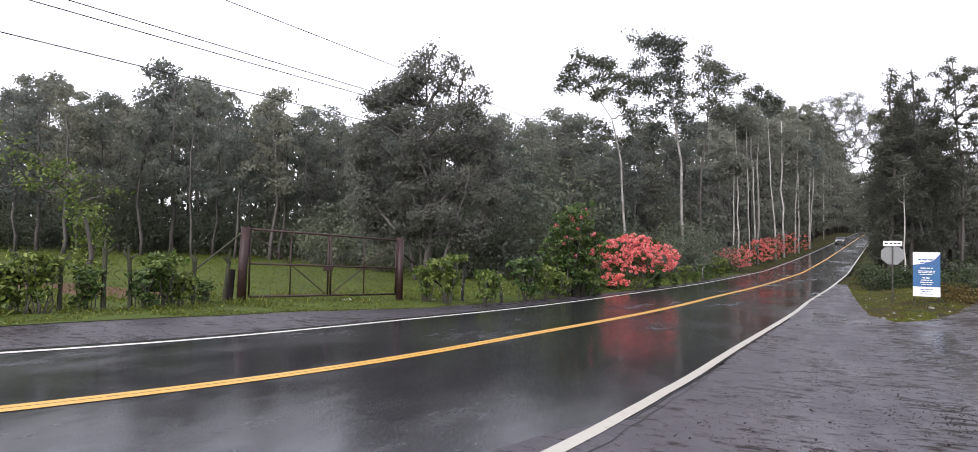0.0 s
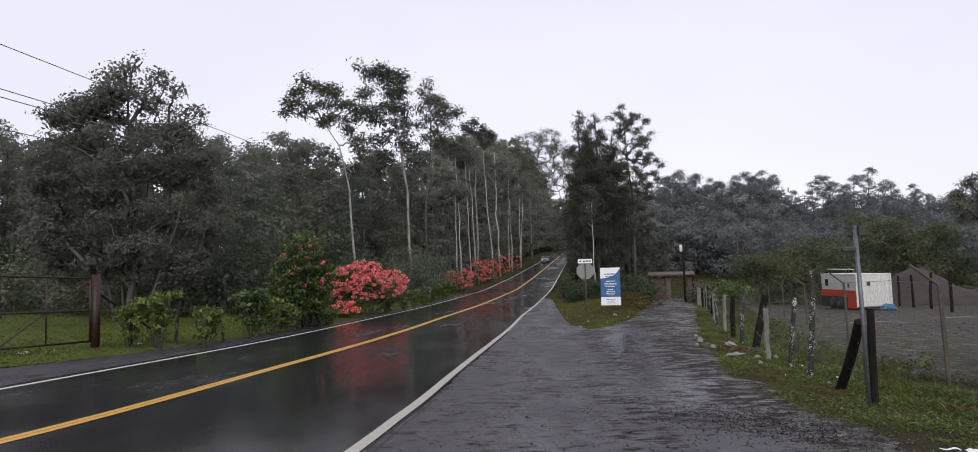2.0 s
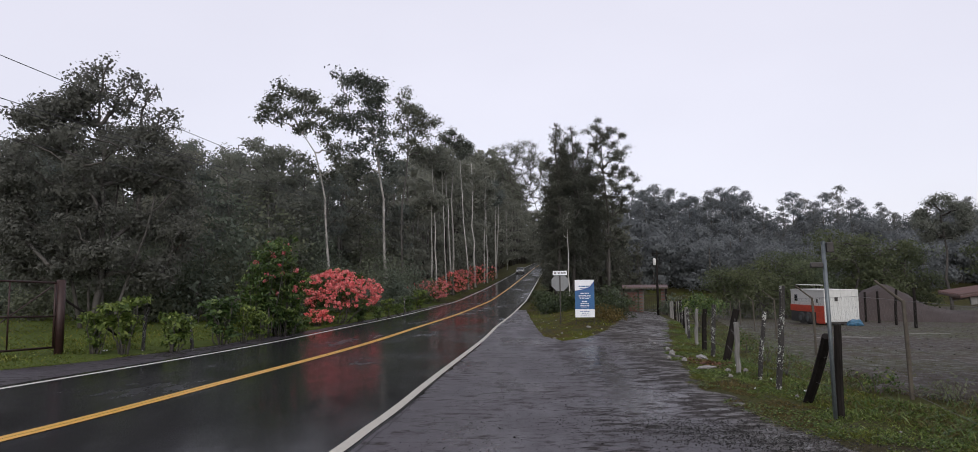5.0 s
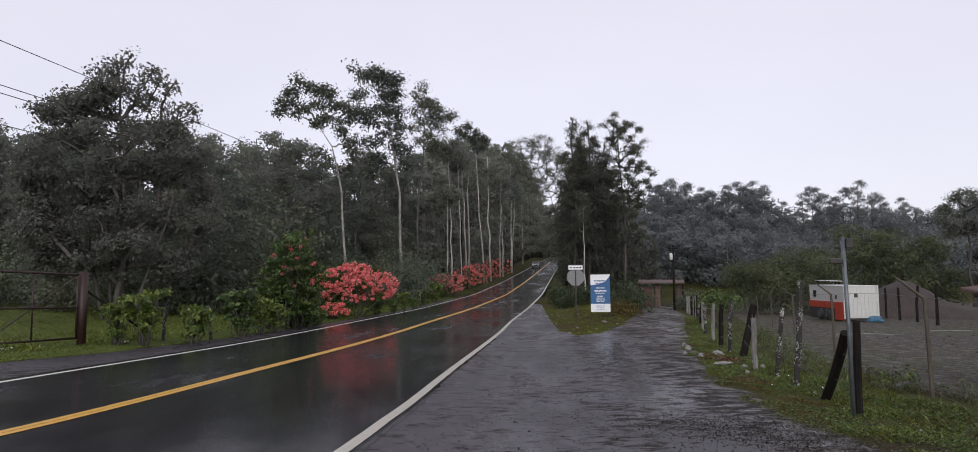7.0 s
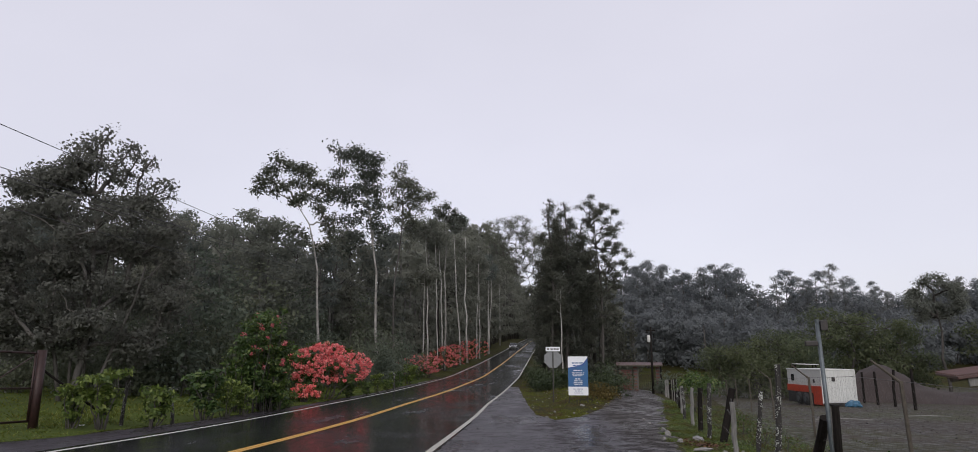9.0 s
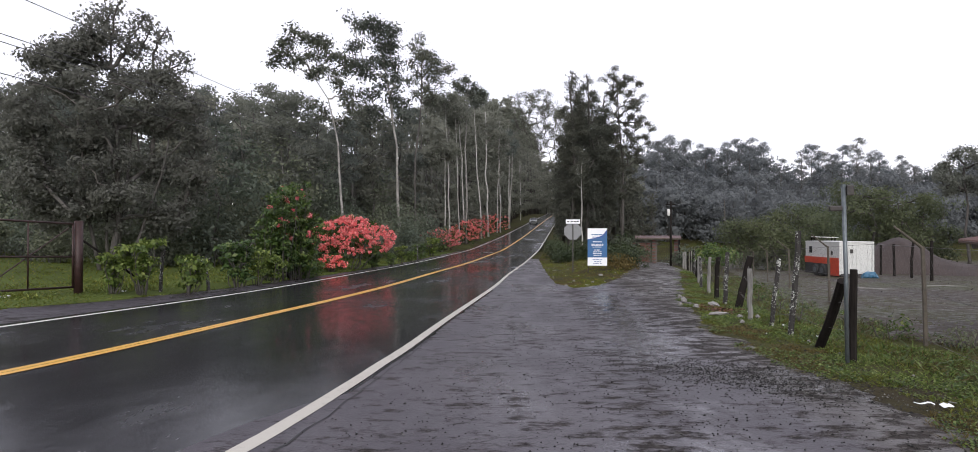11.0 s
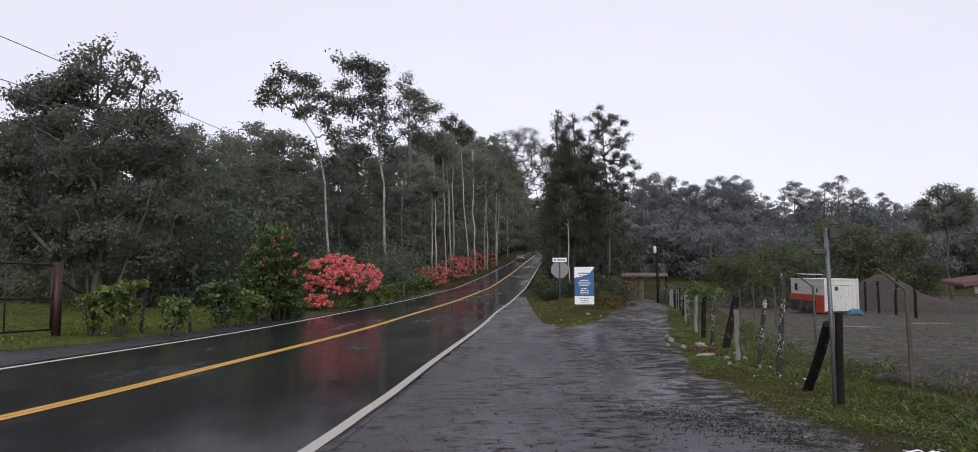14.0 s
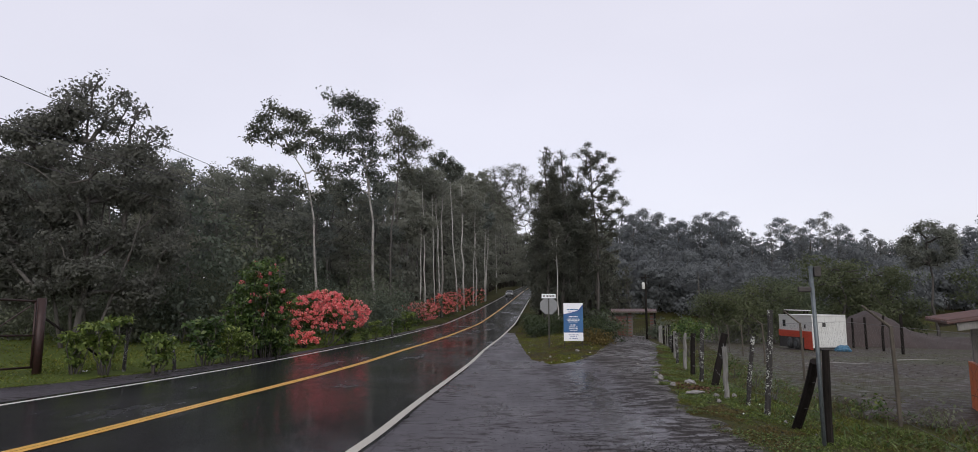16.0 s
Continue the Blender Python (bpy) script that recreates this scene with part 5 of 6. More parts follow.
# shrubs about the island and the driveway
x, y, _ = place(12.3, 30)
stand(bush("laurel_bush", "dense dark green bush beside the banner", "bush", 1.3, 1.3, 1.7, 4200, 0.085, "dark_shrub", 901, 6, 0.12)[0], x, y)
x, y, _ = place(11.5, 26.5)
stand(bush("dry_shrub", "brownish low shrub on the grass island", "bush", 1.0, 0.9, 0.7, 1100, 0.09, "dry_grass", 905, 6, 0.1)[0], x, y)
for az, d, h, sd in ((6.7, 41, 1.1, 911), (6.4, 47, 1.5, 915), (7.4, 45, 1.3, 919), (6.2, 54, 1.9, 923), (8.6, 43, 1.3, 927), (10.4, 42, 1.9, 931)):
    x, y, _ = place(az, d)
    stand(bush("bank_bush", "green bush on the bank above the road", "bush", 1.1, 1.3, h, 1500, 0.13, "dark_shrub", sd, 5, 0.16)[0], x, y)
x, y, _ = place(17.6, 52)
stand(bush("hedge_bush", "dark green bush beside the gateway", "bush", 1.8, 1.3, 2.0, 1000, 0.2, "misted_under_leaf", 935, 5, 0.2)[0], x, y)
x, y, _ = place(12.4, 54)
stand(bush("hedge_bush", "dark green bush beside the brick wall", "bush", 1.5, 1.3, 2.0, 900, 0.2, "misted_under_leaf", 939, 5, 0.2)[0], x, y)
x, y, _ = place(19.7, 23.5)
stand(bush("creeper", "lime green flowering creeper over the fence", "creeper", 0.8, 1.3, 1.45, 1500, 0.09, "shrub_leaf", 943, 7, 0.12, low=0.5)[0], x, y)
for az, d, h, sd in ((25.9, 11.2, 0.55, 951), (24.6, 13.0, 0.5, 955), (23.0, 15.4, 0.5, 957), (32.0, 9.9, 0.4, 961), (37.0, 9.6, 0.4, 963)):
    x, y, _ = place(az, d)
    stand(bush("scrub", "thin straggly weeds at the fence foot", "weeds", 0.3, 0.3, h, 130, 0.05, "shrub_leaf" if sd % 4 == 1 else "misted_under_leaf", sd, 6, 0.06)[0], x, y)

# ---- the fence beside the driveway ----
def fence_post(x, y, dx, dy, h, r, mat, label, square=False):
    """A rough post that leans by (dx, dy) at its top."""
    z = float(gz(x, y))
    s = Shape()
    n = 6
    path = [(dx * i / n + rng.normal() * 0.006, dy * i / n + rng.normal() * 0.006, -0.25 + (h + 0.25) * i / n) for i in range(n + 1)]
    s.tube(path, [r * (1.08 - 0.12 * i / n) for i in range(n + 1)], 5 if square else 8, wob=0.07)
    return thing("fence_post", pose(x, y, z), label, "fence post", "posts of the driveway fence", data=s.mesh("fence_post", mat))


FENCE = [(3.985, 7.0, 0.02, 0.0, 1.0, 0.042, "dark_wood"), (4.18, 8.82, 0.1, -0.05, 1.43, 0.04, "lichen_wood"), (4.32, 9.75, 0.12, -0.05, 1.03, 0.034, "lichen_wood"),
         (4.31, 10.45, 0.0, 0.0, 0.83, 0.042, "grey_wood"), (4.76, 12.25, 0.27, -0.09, 1.0, 0.068, "dark_wood"), (4.93, 13.25, 0.07, -0.02, 1.08, 0.045, "lichen_wood"),
         (5.3, 14.8, 0.07, -0.03, 0.97, 0.055, "dark_wood"), (5.85, 16.8, 0.03, 0.0, 0.95, 0.045, "grey_wood"), (6.55, 19.4, -0.04, 0.0, 0.92, 0.045, "lichen_wood"), (7.2, 21.6, 0, 0, 0.9, 0.055, "grey_wood"),
         (7.8, 23.7, 0.05, 0, 0.88, 0.05, "dark_wood"), (8.3, 25.4, 0, 0, 0.95, 0.05, "lichen_wood"), (8.9, 27.4, 0, 0, 1.0, 0.05, "dark_wood"), (9.5, 29.4, 0, 0, 1.0, 0.055, "grey_wood"),
         (10.2, 31.7, 0, 0, 1.05, 0.055, "dark_wood"), (10.9, 34, 0, 0, 1.05, 0.06, "grey_wood"), (11.7, 37, 0, 0, 1.05, 0.055, "dark_wood"), (12.5, 40, 0, 0, 1.1, 0.06, "grey_wood"), (13.3, 43, 0, 0, 1.1, 0.06, "grey_wood")]
LOOKS = {"dark_wood": "dark weathered wooden fence post", "lichen_wood": "dark wooden fence post spotted with white lichen", "grey_wood": "pale grey weathered wooden fence post"}
for px, py, dx, dy, h, r, mt in FENCE:
    fence_post(px, py, dx, dy, h, r, mt, LOOKS[mt])
tagged(fence_post(4.13, 8.1, -0.11, -0.9, 0.86, 0.054, "dark_wood", "thick dark wooden brace leaning against a fence post"), category="fence brace")
for lv in (0.3, 0.58, 0.86):
    s = Shape()
    ends = [Vector((px + dx * lv / h, py + dy * lv / h, float(gz(px, py)) + min(lv, h * 0.93) + rng.normal() * 0.03)) for px, py, dx, dy, h, r, mt in FENCE]
    for a, b in zip(ends, ends[1:]):
        s.tube([a, (a + b) / 2 - Vector((0, 0, 0.03)), b], 0.0022, 4)
        n = int((b - a).length / 0.16)
        for k in range(1, n):
            p = a.lerp(b, k / n) - Vector((0, 0, 0.03 * (1 - abs(2 * k / n - 1))))
            s.tube([p + Vector((-0.015, 0, -0.015)), p + Vector((0.015, 0.006, 0.015))], 0.002, 3)
    thing("barbed_wire", Matrix(), "rusty strand of barbed wire along the fence posts", "barbed wire", "strands of barbed wire", data=s.mesh("barbed_wire", "wire"))

pole = thing("steel_pole", pose(3.89, 6.92, float(gz(3.89, 6.92)), 0, 0, 0), "bare galvanised steel pole beside the fence", "pole")
part("post", Shape().tube([(0, 0, -0.3), (-0.01, 0, 0.9), (-0.03, 0.01, 1.9)], 0.022, 12).mesh("post", "galvanised", True), pole)
part("cap", Shape().tube([(-0.03, 0.01, 1.89), (-0.03, 0.01, 1.92)], 0.025, 12).mesh("cap", "galvanised"), pole)
part("bracket", Shape().box((-0.005, -0.02, 1.8), (0.075, 0.03, 1.91), 0.008).mesh("bracket", "dark_steel"), pole, "small dark plate near the top")
part("bracket", Shape().box((-0.19, -0.02, 1.63), (-0.05, 0.02, 1.69), 0.012).mesh("bracket", "dark_steel"), pole, "short dark arm below the top")

# ---- chain-link fence round the yard ----
A, DIR = Vector((5.42, 7.9)), Vector((0.31, 0.951))
link = thing("chain_link_fence", Matrix(), "grey chain-link fence with concrete posts and bent tops", "fence")
NODES = [-11.6, -5.8, 0, 5.8, 11.6, 17.5, 23.5, 29.5, 35.5]
for k in NODES:
    p = A + DIR * k
    z = float(gz(p.x, p.y))
    s = Shape().tube([(p.x, p.y, z - 0.3), (p.x - 0.02, p.y, z + 0.6), (p.x - 0.04, p.y, z + 1.22)], [0.027, 0.025, 0.023], 6, wob=0.06)
    pt = part("post", s.mesh("post", "concrete"), link, "slim weathered concrete post")
    part("arm", Shape().tube([(p.x - 0.04, p.y, z + 1.2), (p.x - 0.36, p.y + 0.05, z + 1.47)], [0.018, 0.013], 6).mesh("arm", "concrete"), pt, "arm bent outwards for barbed wire")
s = Shape()
HGT, PITCH = 1.15, 0.09


def on_fence(k, h):
    p = A + DIR * k
    return (p.x, p.y, float(gz(p.x, p.y)) + 0.06 + h)


for k in np.arange(NODES[0], NODES[-1], PITCH * 1.9):
    for sg in (1, -1):
        k1 = k + sg * HGT
        a, b = on_fence(k, 0), on_fence(min(max(k1, NODES[0]), NODES[-1]), HGT * min(1, abs(min(max(k1, NODES[0]), NODES[-1]) - k) / HGT))
        s.tube([a, b], 0.0007, 3, False)
for h in (0.02, 0.58, 1.15):
    s.tube([on_fence(k, h) for k in np.arange(NODES[0], NODES[-1] + 0.1, 2.0)], 0.003, 4)
tagged(part("wire_mesh", s.mesh("wire_mesh", "wire"), link, "thin diamond wire netting"), kind="stuff")
# dark posts standing in the yard
for px, py, h in ((23.4, 37.75, 1.8), (22.45, 35.0, 1.8), (21.6, 32.3, 1.85), (19.8, 28.3, 1.82)):
    s = Shape().tube([(0, 0, -0.3), (rng.normal() * 0.02, 0, h * 0.5), (rng.normal() * 0.04, 0, h)], [0.07, 0.065, 0.06], 8, wob=0.05)
    thing("yard_post", pose(px, py, float(gz(px, py))), "tall dark wooden post standing in the yard", "post", "posts in the yard", data=s.mesh("yard_post", "dark_wood"))

# ---- trailer ----
tz = float(gz(18.4, 32))
tr = thing("trailer", pose(17.6, 31.7, tz + 0.03, 0, 0, -1.5), "small white box trailer with a red lower side", "trailer")
body = part("body", Shape().box((0, 0, 0.16), (1.66, 3.7, 1.76), 0.03).mesh("body", "white_metal"), tr, "white sheet-metal box")
for k in range(9):
    xx = 0.09 + k * 0.185
    part("rib", Shape().box((xx - 0.012, -0.014, 0.2), (xx + 0.012, 0.004, 1.7), 0.004).mesh("rib", "white_metal"), body)
part("roof_rail", Shape().box((-0.02, -0.03, 1.72), (1.68, 3.72, 1.79), 0.01).mesh("roof_rail", "white_metal"), body)
part("sill", Shape().box((-0.015, -0.03, 0.1), (1.675, 3.72, 0.18), 0.01).mesh("sill", "dark_steel"), body)
part("corner_post", Shape().box((-0.03, -0.03, 0.14), (0.05, 0.05, 1.75), 0.008).mesh("corner_post", "white_metal"), body)
part("corner_post", Shape().box((1.61, -0.03, 0.14), (1.69, 0.05, 1.75), 0.008).mesh("corner_post", "white_metal"), body)
part("vent", Shape().box((0.5, -0.03, 1.2), (0.66, -0.002, 1.4), 0.005).mesh("vent", "dark_steel"), body, "small dark vent")
part("side_window", Shape().box((-0.025, 2.9, 1.15), (0.005, 3.2, 1.5), 0.005).mesh("side_window", "glass"), body, "small dark side window")
part("side_latch", Shape().box((-0.03, 0.7, 1.1), (0.002, 0.82, 1.3), 0.004).mesh("side_latch", "dark_steel"), body)
part("side_panel", Shape().box((-0.045, 0.02, 0.62), (-0.012, 3.7, 0.96), 0.006).mesh("side_panel", "red_metal"), tr, "red-painted lower side panel")
part("side_panel", Shape().box((-0.045, 0.02, 0.06), (-0.01, 0.85, 0.622), 0.006).mesh("side_panel", "red_metal"), tr, "red-painted lower side panel")
# a black sheet over the body stands for shade in the open arch
part("wheel_arch", Shape().box((-0.03, 0.86, 0.05), (-0.004, 3.66, 0.618), 0.01).mesh("wheel_arch", "rubber"), tr, "black panel standing for the shade in an open wheel arch")
for wy in (1.6, 2.35):
    for wx in (-0.03, 1.66):
        w = part("wheel", Shape().tube([(wx - 0.1, wy, 0.28), (wx - 0.07, wy, 0.28), (wx + 0.07, wy, 0.28), (wx + 0.1, wy, 0.28)], [0.27, 0.3, 0.3, 0.27], 20).mesh("wheel", "rubber", True), tr)
        part("rim", Shape().tube([(wx - 0.11, wy, 0.28), (wx + 0.11, wy, 0.28)], 0.15, 14).mesh("rim", "galvanised"), w)
part("drawbar", Shape().tube([(0.83, 3.7, 0.35), (0.83, 4.9, 0.33)], 0.05, 8).mesh("drawbar", "dark_steel"), tr)
part("jockey_leg", Shape().tube([(0.83, 4.6, -0.05), (0.83, 4.6, 0.35)], 0.035, 8).mesh("jockey_leg", "dark_steel"), tr)
for wx in (0.15, 1.5):
    part("support_leg", Shape().box((wx - 0.05, 0.1, -0.06), (wx + 0.05, 0.2, 0.14), 0.006).mesh("support_leg", "dark_steel"), tr)


def lump(name, x, y, size, mat, label, category, seed, squash=0.5, group=""):
    """A crumpled thing lying on the ground."""
    bm = bmesh.new()
    bmesh.ops.create_icosphere(bm, subdivisions=3, radius=1)
    for v in bm.verts:
        n = noise.noise(v.co * 1.7 + Vector((seed * 3.1, 0, 0))) + 0.5 * noise.noise(v.co * 4.3 + Vector((0, seed * 1.7, 0)))
        v.co *= 1 + 0.35 * n
        v.co.z = max(-0.35, v.co.z)
        v.co = Vector((v.co.x * size[0], v.co.y * size[1], (v.co.z + 0.33) * size[2] * squash))
    me = bpy.data.meshes.new(name)
    bm.to_mesh(me)
    bm.free()
    me.materials.append(MAT[mat])
    return thing(name, pose(x, y, float(gz(x, y)) + 0.02, 0, 0, seed * 47.0), label, category, group, data=me)


lump("tarpaulin", 18.75, 31.1, (0.36, 0.3, 0.5), "blue_plastic", "crumpled blue tarpaulin beside the trailer", "tarpaulin", 3)
# open shelter behind the trailer
sx, sy = place(27.9, 47)[:2]
sh = thing("shelter", pose(sx, sy, float(gz(sx, sy)), 0, 0, -20), "open shelter with a pale sheet roof behind the trailer", "shelter")
part("roof", Shape().box((-0.7, -0.8, 2.3), (0.7, 0.8, 2.35), 0.01, Matrix.Rotation(radians(2), 4, "Y")).mesh("roof", "white_metal"), sh, "pale sheet-metal roof")
for ax in (-0.6, 0.6):
    for ay in (-0.7, 0.7):
        part("post", Shape().tube([(ax, ay, -0.2), (ax, ay, 2.31)], 0.05, 8).mesh("post", "dark_wood"), sh)
for k, (lx, ly, ln, tn) in enumerate(((10.6, 19.8, 2.0, 80), (15.4, 22.6, 1.6, 88))):
    s = Shape().tube([(0, 0, 0.0), (ln * 0.5, 0.05, 0.02), (ln, 0, 0.0)], [0.018, 0.022, 0.012], 7, wob=0.15)
    thing("log", pose(lx, ly, float(gz(lx, ly)) + 0.03, 0, 0, tn - 90), "pale weathered pole lying in the yard", "log", "poles lying in the yard", data=s.mesh("log", "grey_wood"))

# ---- heap of earth at the end of the yard ----
hx, hy = place(32.6, 50)[:2]
HX, HY = np.meshgrid(np.linspace(-4, 13, 60), np.linspace(-3, 3, 24))
dome_ = np.clip(1 - (HY / 3) ** 2, 0, 1)
HZ = dome_ * (1.75 * np.exp(-np.abs((HX + 0.1) / 2.3) ** 2.4) + 0.85 * step(HX, -3, 1) * (1 - step(HX, 9, 13)))
HZ = HZ + 0.16 * np.array([[noise.noise(Vector((a * 1.1, b * 1.1, 3))) + 0.5 * noise.noise(Vector((a * 3.1, b * 3.1, 5))) for a, b in zip(r1, r2)] for r1, r2 in zip(HX, HY)]) * (HZ > 0.1) - 0.15
heap = thing("earth_mound", pose(hx, hy, float(gz(hx, hy)), 0, 0, -32.6), "long heap of dark bare earth behind the yard", "earth heap", data=grid_mesh("earth_mound", HX, HY, HZ, "earth"))

# ---- roadside stand ----
kx, ky = place(39.8, 10.4)[:2]
kz = float(gz(kx, ky))
stall = thing("roadside_stand", pose(kx, ky, kz, 0, 0, -30), "small orange wooden stand with a tin roof", "stand")
for i in range(9):
    part("board", Shape().box((0.0 + i * 0.22, -0.02, 0.0), (0.214 + i * 0.22, 0.03, 0.68), 0.005).mesh("board", "orange"), stall)
for i in range(5):
    part("board", Shape().box((-0.02, 0.035 + i * 0.24, 0.0), (0.03, 0.27 + i * 0.24, 0.68), 0.005).mesh("board", "orange"), stall)
part("counter", Shape().box((-0.05, -0.06, 0.68), (2.0, 0.3, 0.715), 0.008).mesh("counter", "orange"), stall, "worn counter top")
for ax, ay in ((0.1, 0.1), (1.9, 0.1), (0.1, 1.2), (1.9, 1.2)):
    part("post", Shape().box((ax - 0.06, ay - 0.05, 0.0), (ax + 0.06, ay + 0.05, 1.29 + 0.167 * ax), 0.006).mesh("post", "grey_wood"), stall, "pale wooden roof post")
tilt = Matrix.Translation((-0.45, 0, 1.24)) @ Matrix.Rotation(radians(-9.5), 4, "Y")
part("roof", Shape().box((0, -0.55, 0), (3.0, 1.7, 0.035), 0.006, tilt).mesh("roof", "roof_tin"), stall, "sloping red-brown sheet roof")
for i in range(12):
    part("roof_rib", Shape().tube([tilt @ Vector((0, -0.5 + i * 0.19, 0.045)), tilt @ Vector((3.0, -0.5 + i * 0.19, 0.045))], 0.018, 6).mesh("roof_rib", "roof_tin"), stall)
part("rafter", Shape().box((0.1, -0.5, -0.1), (2.9, -0.42, -0.004), 0.005, tilt).mesh("rafter", "grey_wood"), stall)
part("rafter", Shape().box((0.1, 1.2, -0.1), (2.9, 1.28, -0.004), 0.005, tilt).mesh("rafter", "grey_wood"), stall)

# ---- signs on the grass island ----
bx, by = place(9.87, 25)[:2]
bz = float(gz(bx, by))
ban = thing("banner", pose(bx, by, bz, 0, 0, -9.0), "tall blue and white printed banner on two thin legs", "banner")
B0, B1, BW = 0.13 - bz, 1.57 - bz, 0.372
part("panel", Shape().box((-BW, -0.015, B0), (BW, 0.015, B1), 0.004).mesh("panel", "vinyl_white"), ban, "white printed sheet")
H_ = B1 - B0


def flat(name, pts, mat, parent, y=-0.019):
    return part(name, mesh(name, [(px, y, pz) for px, pz in pts], [tuple(range(len(pts)))], mat), parent)


flat("blue_field", [(-BW, B0 + 0.22 * H_), (BW, B0 + 0.22 * H_), (BW, B0 + 0.9 * H_), (BW * 0.55, B0 + 0.78 * H_), (-BW * 0.2, B0 + 0.72 * H_), (-BW, B0 + 0.69 * H_)], "vinyl_blue", ban)
flat("navy_sweep", [(BW, B0 + 0.9 * H_), (BW, B0 + 0.97 * H_), (BW * 0.5, B0 + 0.81 * H_), (-BW * 0.2, B0 + 0.745 * H_), (-BW, B0 + 0.71 * H_), (-BW, B0 + 0.69 * H_), (-BW * 0.2, B0 + 0.72 * H_), (BW * 0.55, B0 + 0.78 * H_)], "vinyl_navy", ban, -0.0215)
for zc, hw, hh, mt in ((0.83, 0.62, 0.022, "vinyl_blue"), (0.765, 0.5, 0.016, "vinyl_navy"), (0.64, 0.45, 0.016, "vinyl_white"), (0.575, 0.62, 0.013, "vinyl_white"), (0.54, 0.6, 0.011, "vinyl_white"),
                       (0.5, 0.5, 0.011, "vinyl_white"), (0.42, 0.3, 0.018, "vinyl_white"), (0.37, 0.42, 0.014, "vinyl_white"), (0.32, 0.46, 0.014, "vinyl_white"), (0.275, 0.4, 0.01, "vinyl_white"),
                       (0.16, 0.5, 0.012, "vinyl_navy"), (0.11, 0.35, 0.012, "vinyl_navy"), (0.06, 0.45, 0.009, "vinyl_navy")):
    xx = -BW * hw
    while xx < BW * hw - 0.03:
        wd = min(rng.uniform(0.05, 0.16), BW * hw - xx)
        flat("text_bar", [(xx, B0 + (zc - 0.65 * hh) * H_), (xx + wd, B0 + (zc - 0.65 * hh) * H_), (xx + wd, B0 + (zc + 0.65 * hh) * H_), (xx, B0 + (zc + 0.65 * hh) * H_)], mt, ban, -0.024)
        xx += wd + 0.022
for lx in (-BW + 0.03, BW - 0.03):
    part("leg", Shape().tube([(lx, 0.025, -0.3), (lx, 0.025, B1)], 0.014, 8).mesh("leg", "dark_steel"), ban)

sx, sy = place(7.72, 27.5)[:2]
sz = float(gz(sx, sy))
sg = thing("stop_sign", pose(sx, sy, sz, 0, 0, -6), "bare metal back of an octagonal road sign on a post", "road sign")
C = 1.47 - sz
oc = [(0.39 * math.cos(radians(22.5 + 45 * k)), 0.39 * math.sin(radians(22.5 + 45 * k)) + C) for k in range(8)]
part("sign_plate", mesh("sign_plate", [(a, 0.0, b) for a, b in oc] + [(a, 0.006, b) for a, b in oc],
                        [tuple(range(8)), tuple(reversed(range(8, 16)))] + [(k, (k + 1) % 8, 8 + (k + 1) % 8, 8 + k) for k in range(8)], "sign_back"), sg, "grey octagonal plate seen from behind")
part("post", Shape().box((-0.025, -0.045, -0.4), (0.025, -0.002, C + 0.49), 0.004).mesh("post", "dark_steel"), sg)
top_plate = part("name_plate", Shape().box((-0.3, -0.06, C + 0.32), (0.3, -0.047, C + 0.5), 0.003).mesh("name_plate", "vinyl_white"), sg, "small white plate above the octagon")
for lx in (-0.2, -0.05, 0.08, 0.2):
    part("text_bar", Shape().box((lx - 0.045, -0.064, C + 0.385), (lx + 0.045, -0.0605, C + 0.44)).mesh("text_bar", "dark_steel"), top_plate)
for zz in (C - 0.22, C + 0.22):
    part("bolt", Shape().tube([(0, -0.06, zz), (0, -0.04, zz)], 0.012, 8).mesh("bolt", "galvanised"), sg)

# ---- gateway at the end of the driveway ----
ghz = float(gz(14.4, 54))
gate_h = thing("gateway", pose(14.4, 54, ghz, 0, 0, -14), "brick gateway with a low red sheet roof", "gateway")


def brick_block(name, x0, x1, y0, y1, z1, parent):
    core = part(name, Shape().box((x0, y0, -0.3), (x1, y1, z1), 0.0).mesh(name, "mortar"), parent, "red brick wall with grey joints")
    bm_w, bm_h = 0.3, 0.13
    me = Shape().box((-bm_w / 2 + 0.01, -0.012, -bm_h / 2 + 0.008), (bm_w / 2 - 0.01, 0.0, bm_h / 2 - 0.008)).mesh("brick", "brick")
    nrow = int(z1 / bm_h)
    for r_ in range(nrow):
        xx = x0 + bm_w / 2 + (r_ % 2) * bm_w / 2
        while xx + bm_w / 2 <= x1 + 0.01:
            part("brick", me, core, m=pose(xx, y0 - 0.001, (r_ + 0.5) * bm_h))
            xx += bm_w
    return core


brick_block("wall", -2.0, -0.45, -0.15, 0.1, 1.75, gate_h)
brick_block("pillar", -0.35, 0.05, -0.3, 0.1, 1.95, gate_h)
brick_block("pillar", 1.45, 1.85, -0.3, 0.1, 1.95, gate_h)
rt = Matrix.Rotation(radians(14), 4, "X")
rf = part("roof", Shape().box((-1.75, -0.9, -0.03), (2.0, 0.0, 0.02), 0.006, Matrix.Translation((0, 0, 2.3)) @ rt).box((-1.75, 0.0, -0.03), (2.0, 0.9, 0.02), 0.006, Matrix.Translation((0, 0, 2.3)) @ Matrix.Rotation(radians(-14), 4, "X")).mesh("roof", "roof_tin"), gate_h, "low red-brown gable roof")
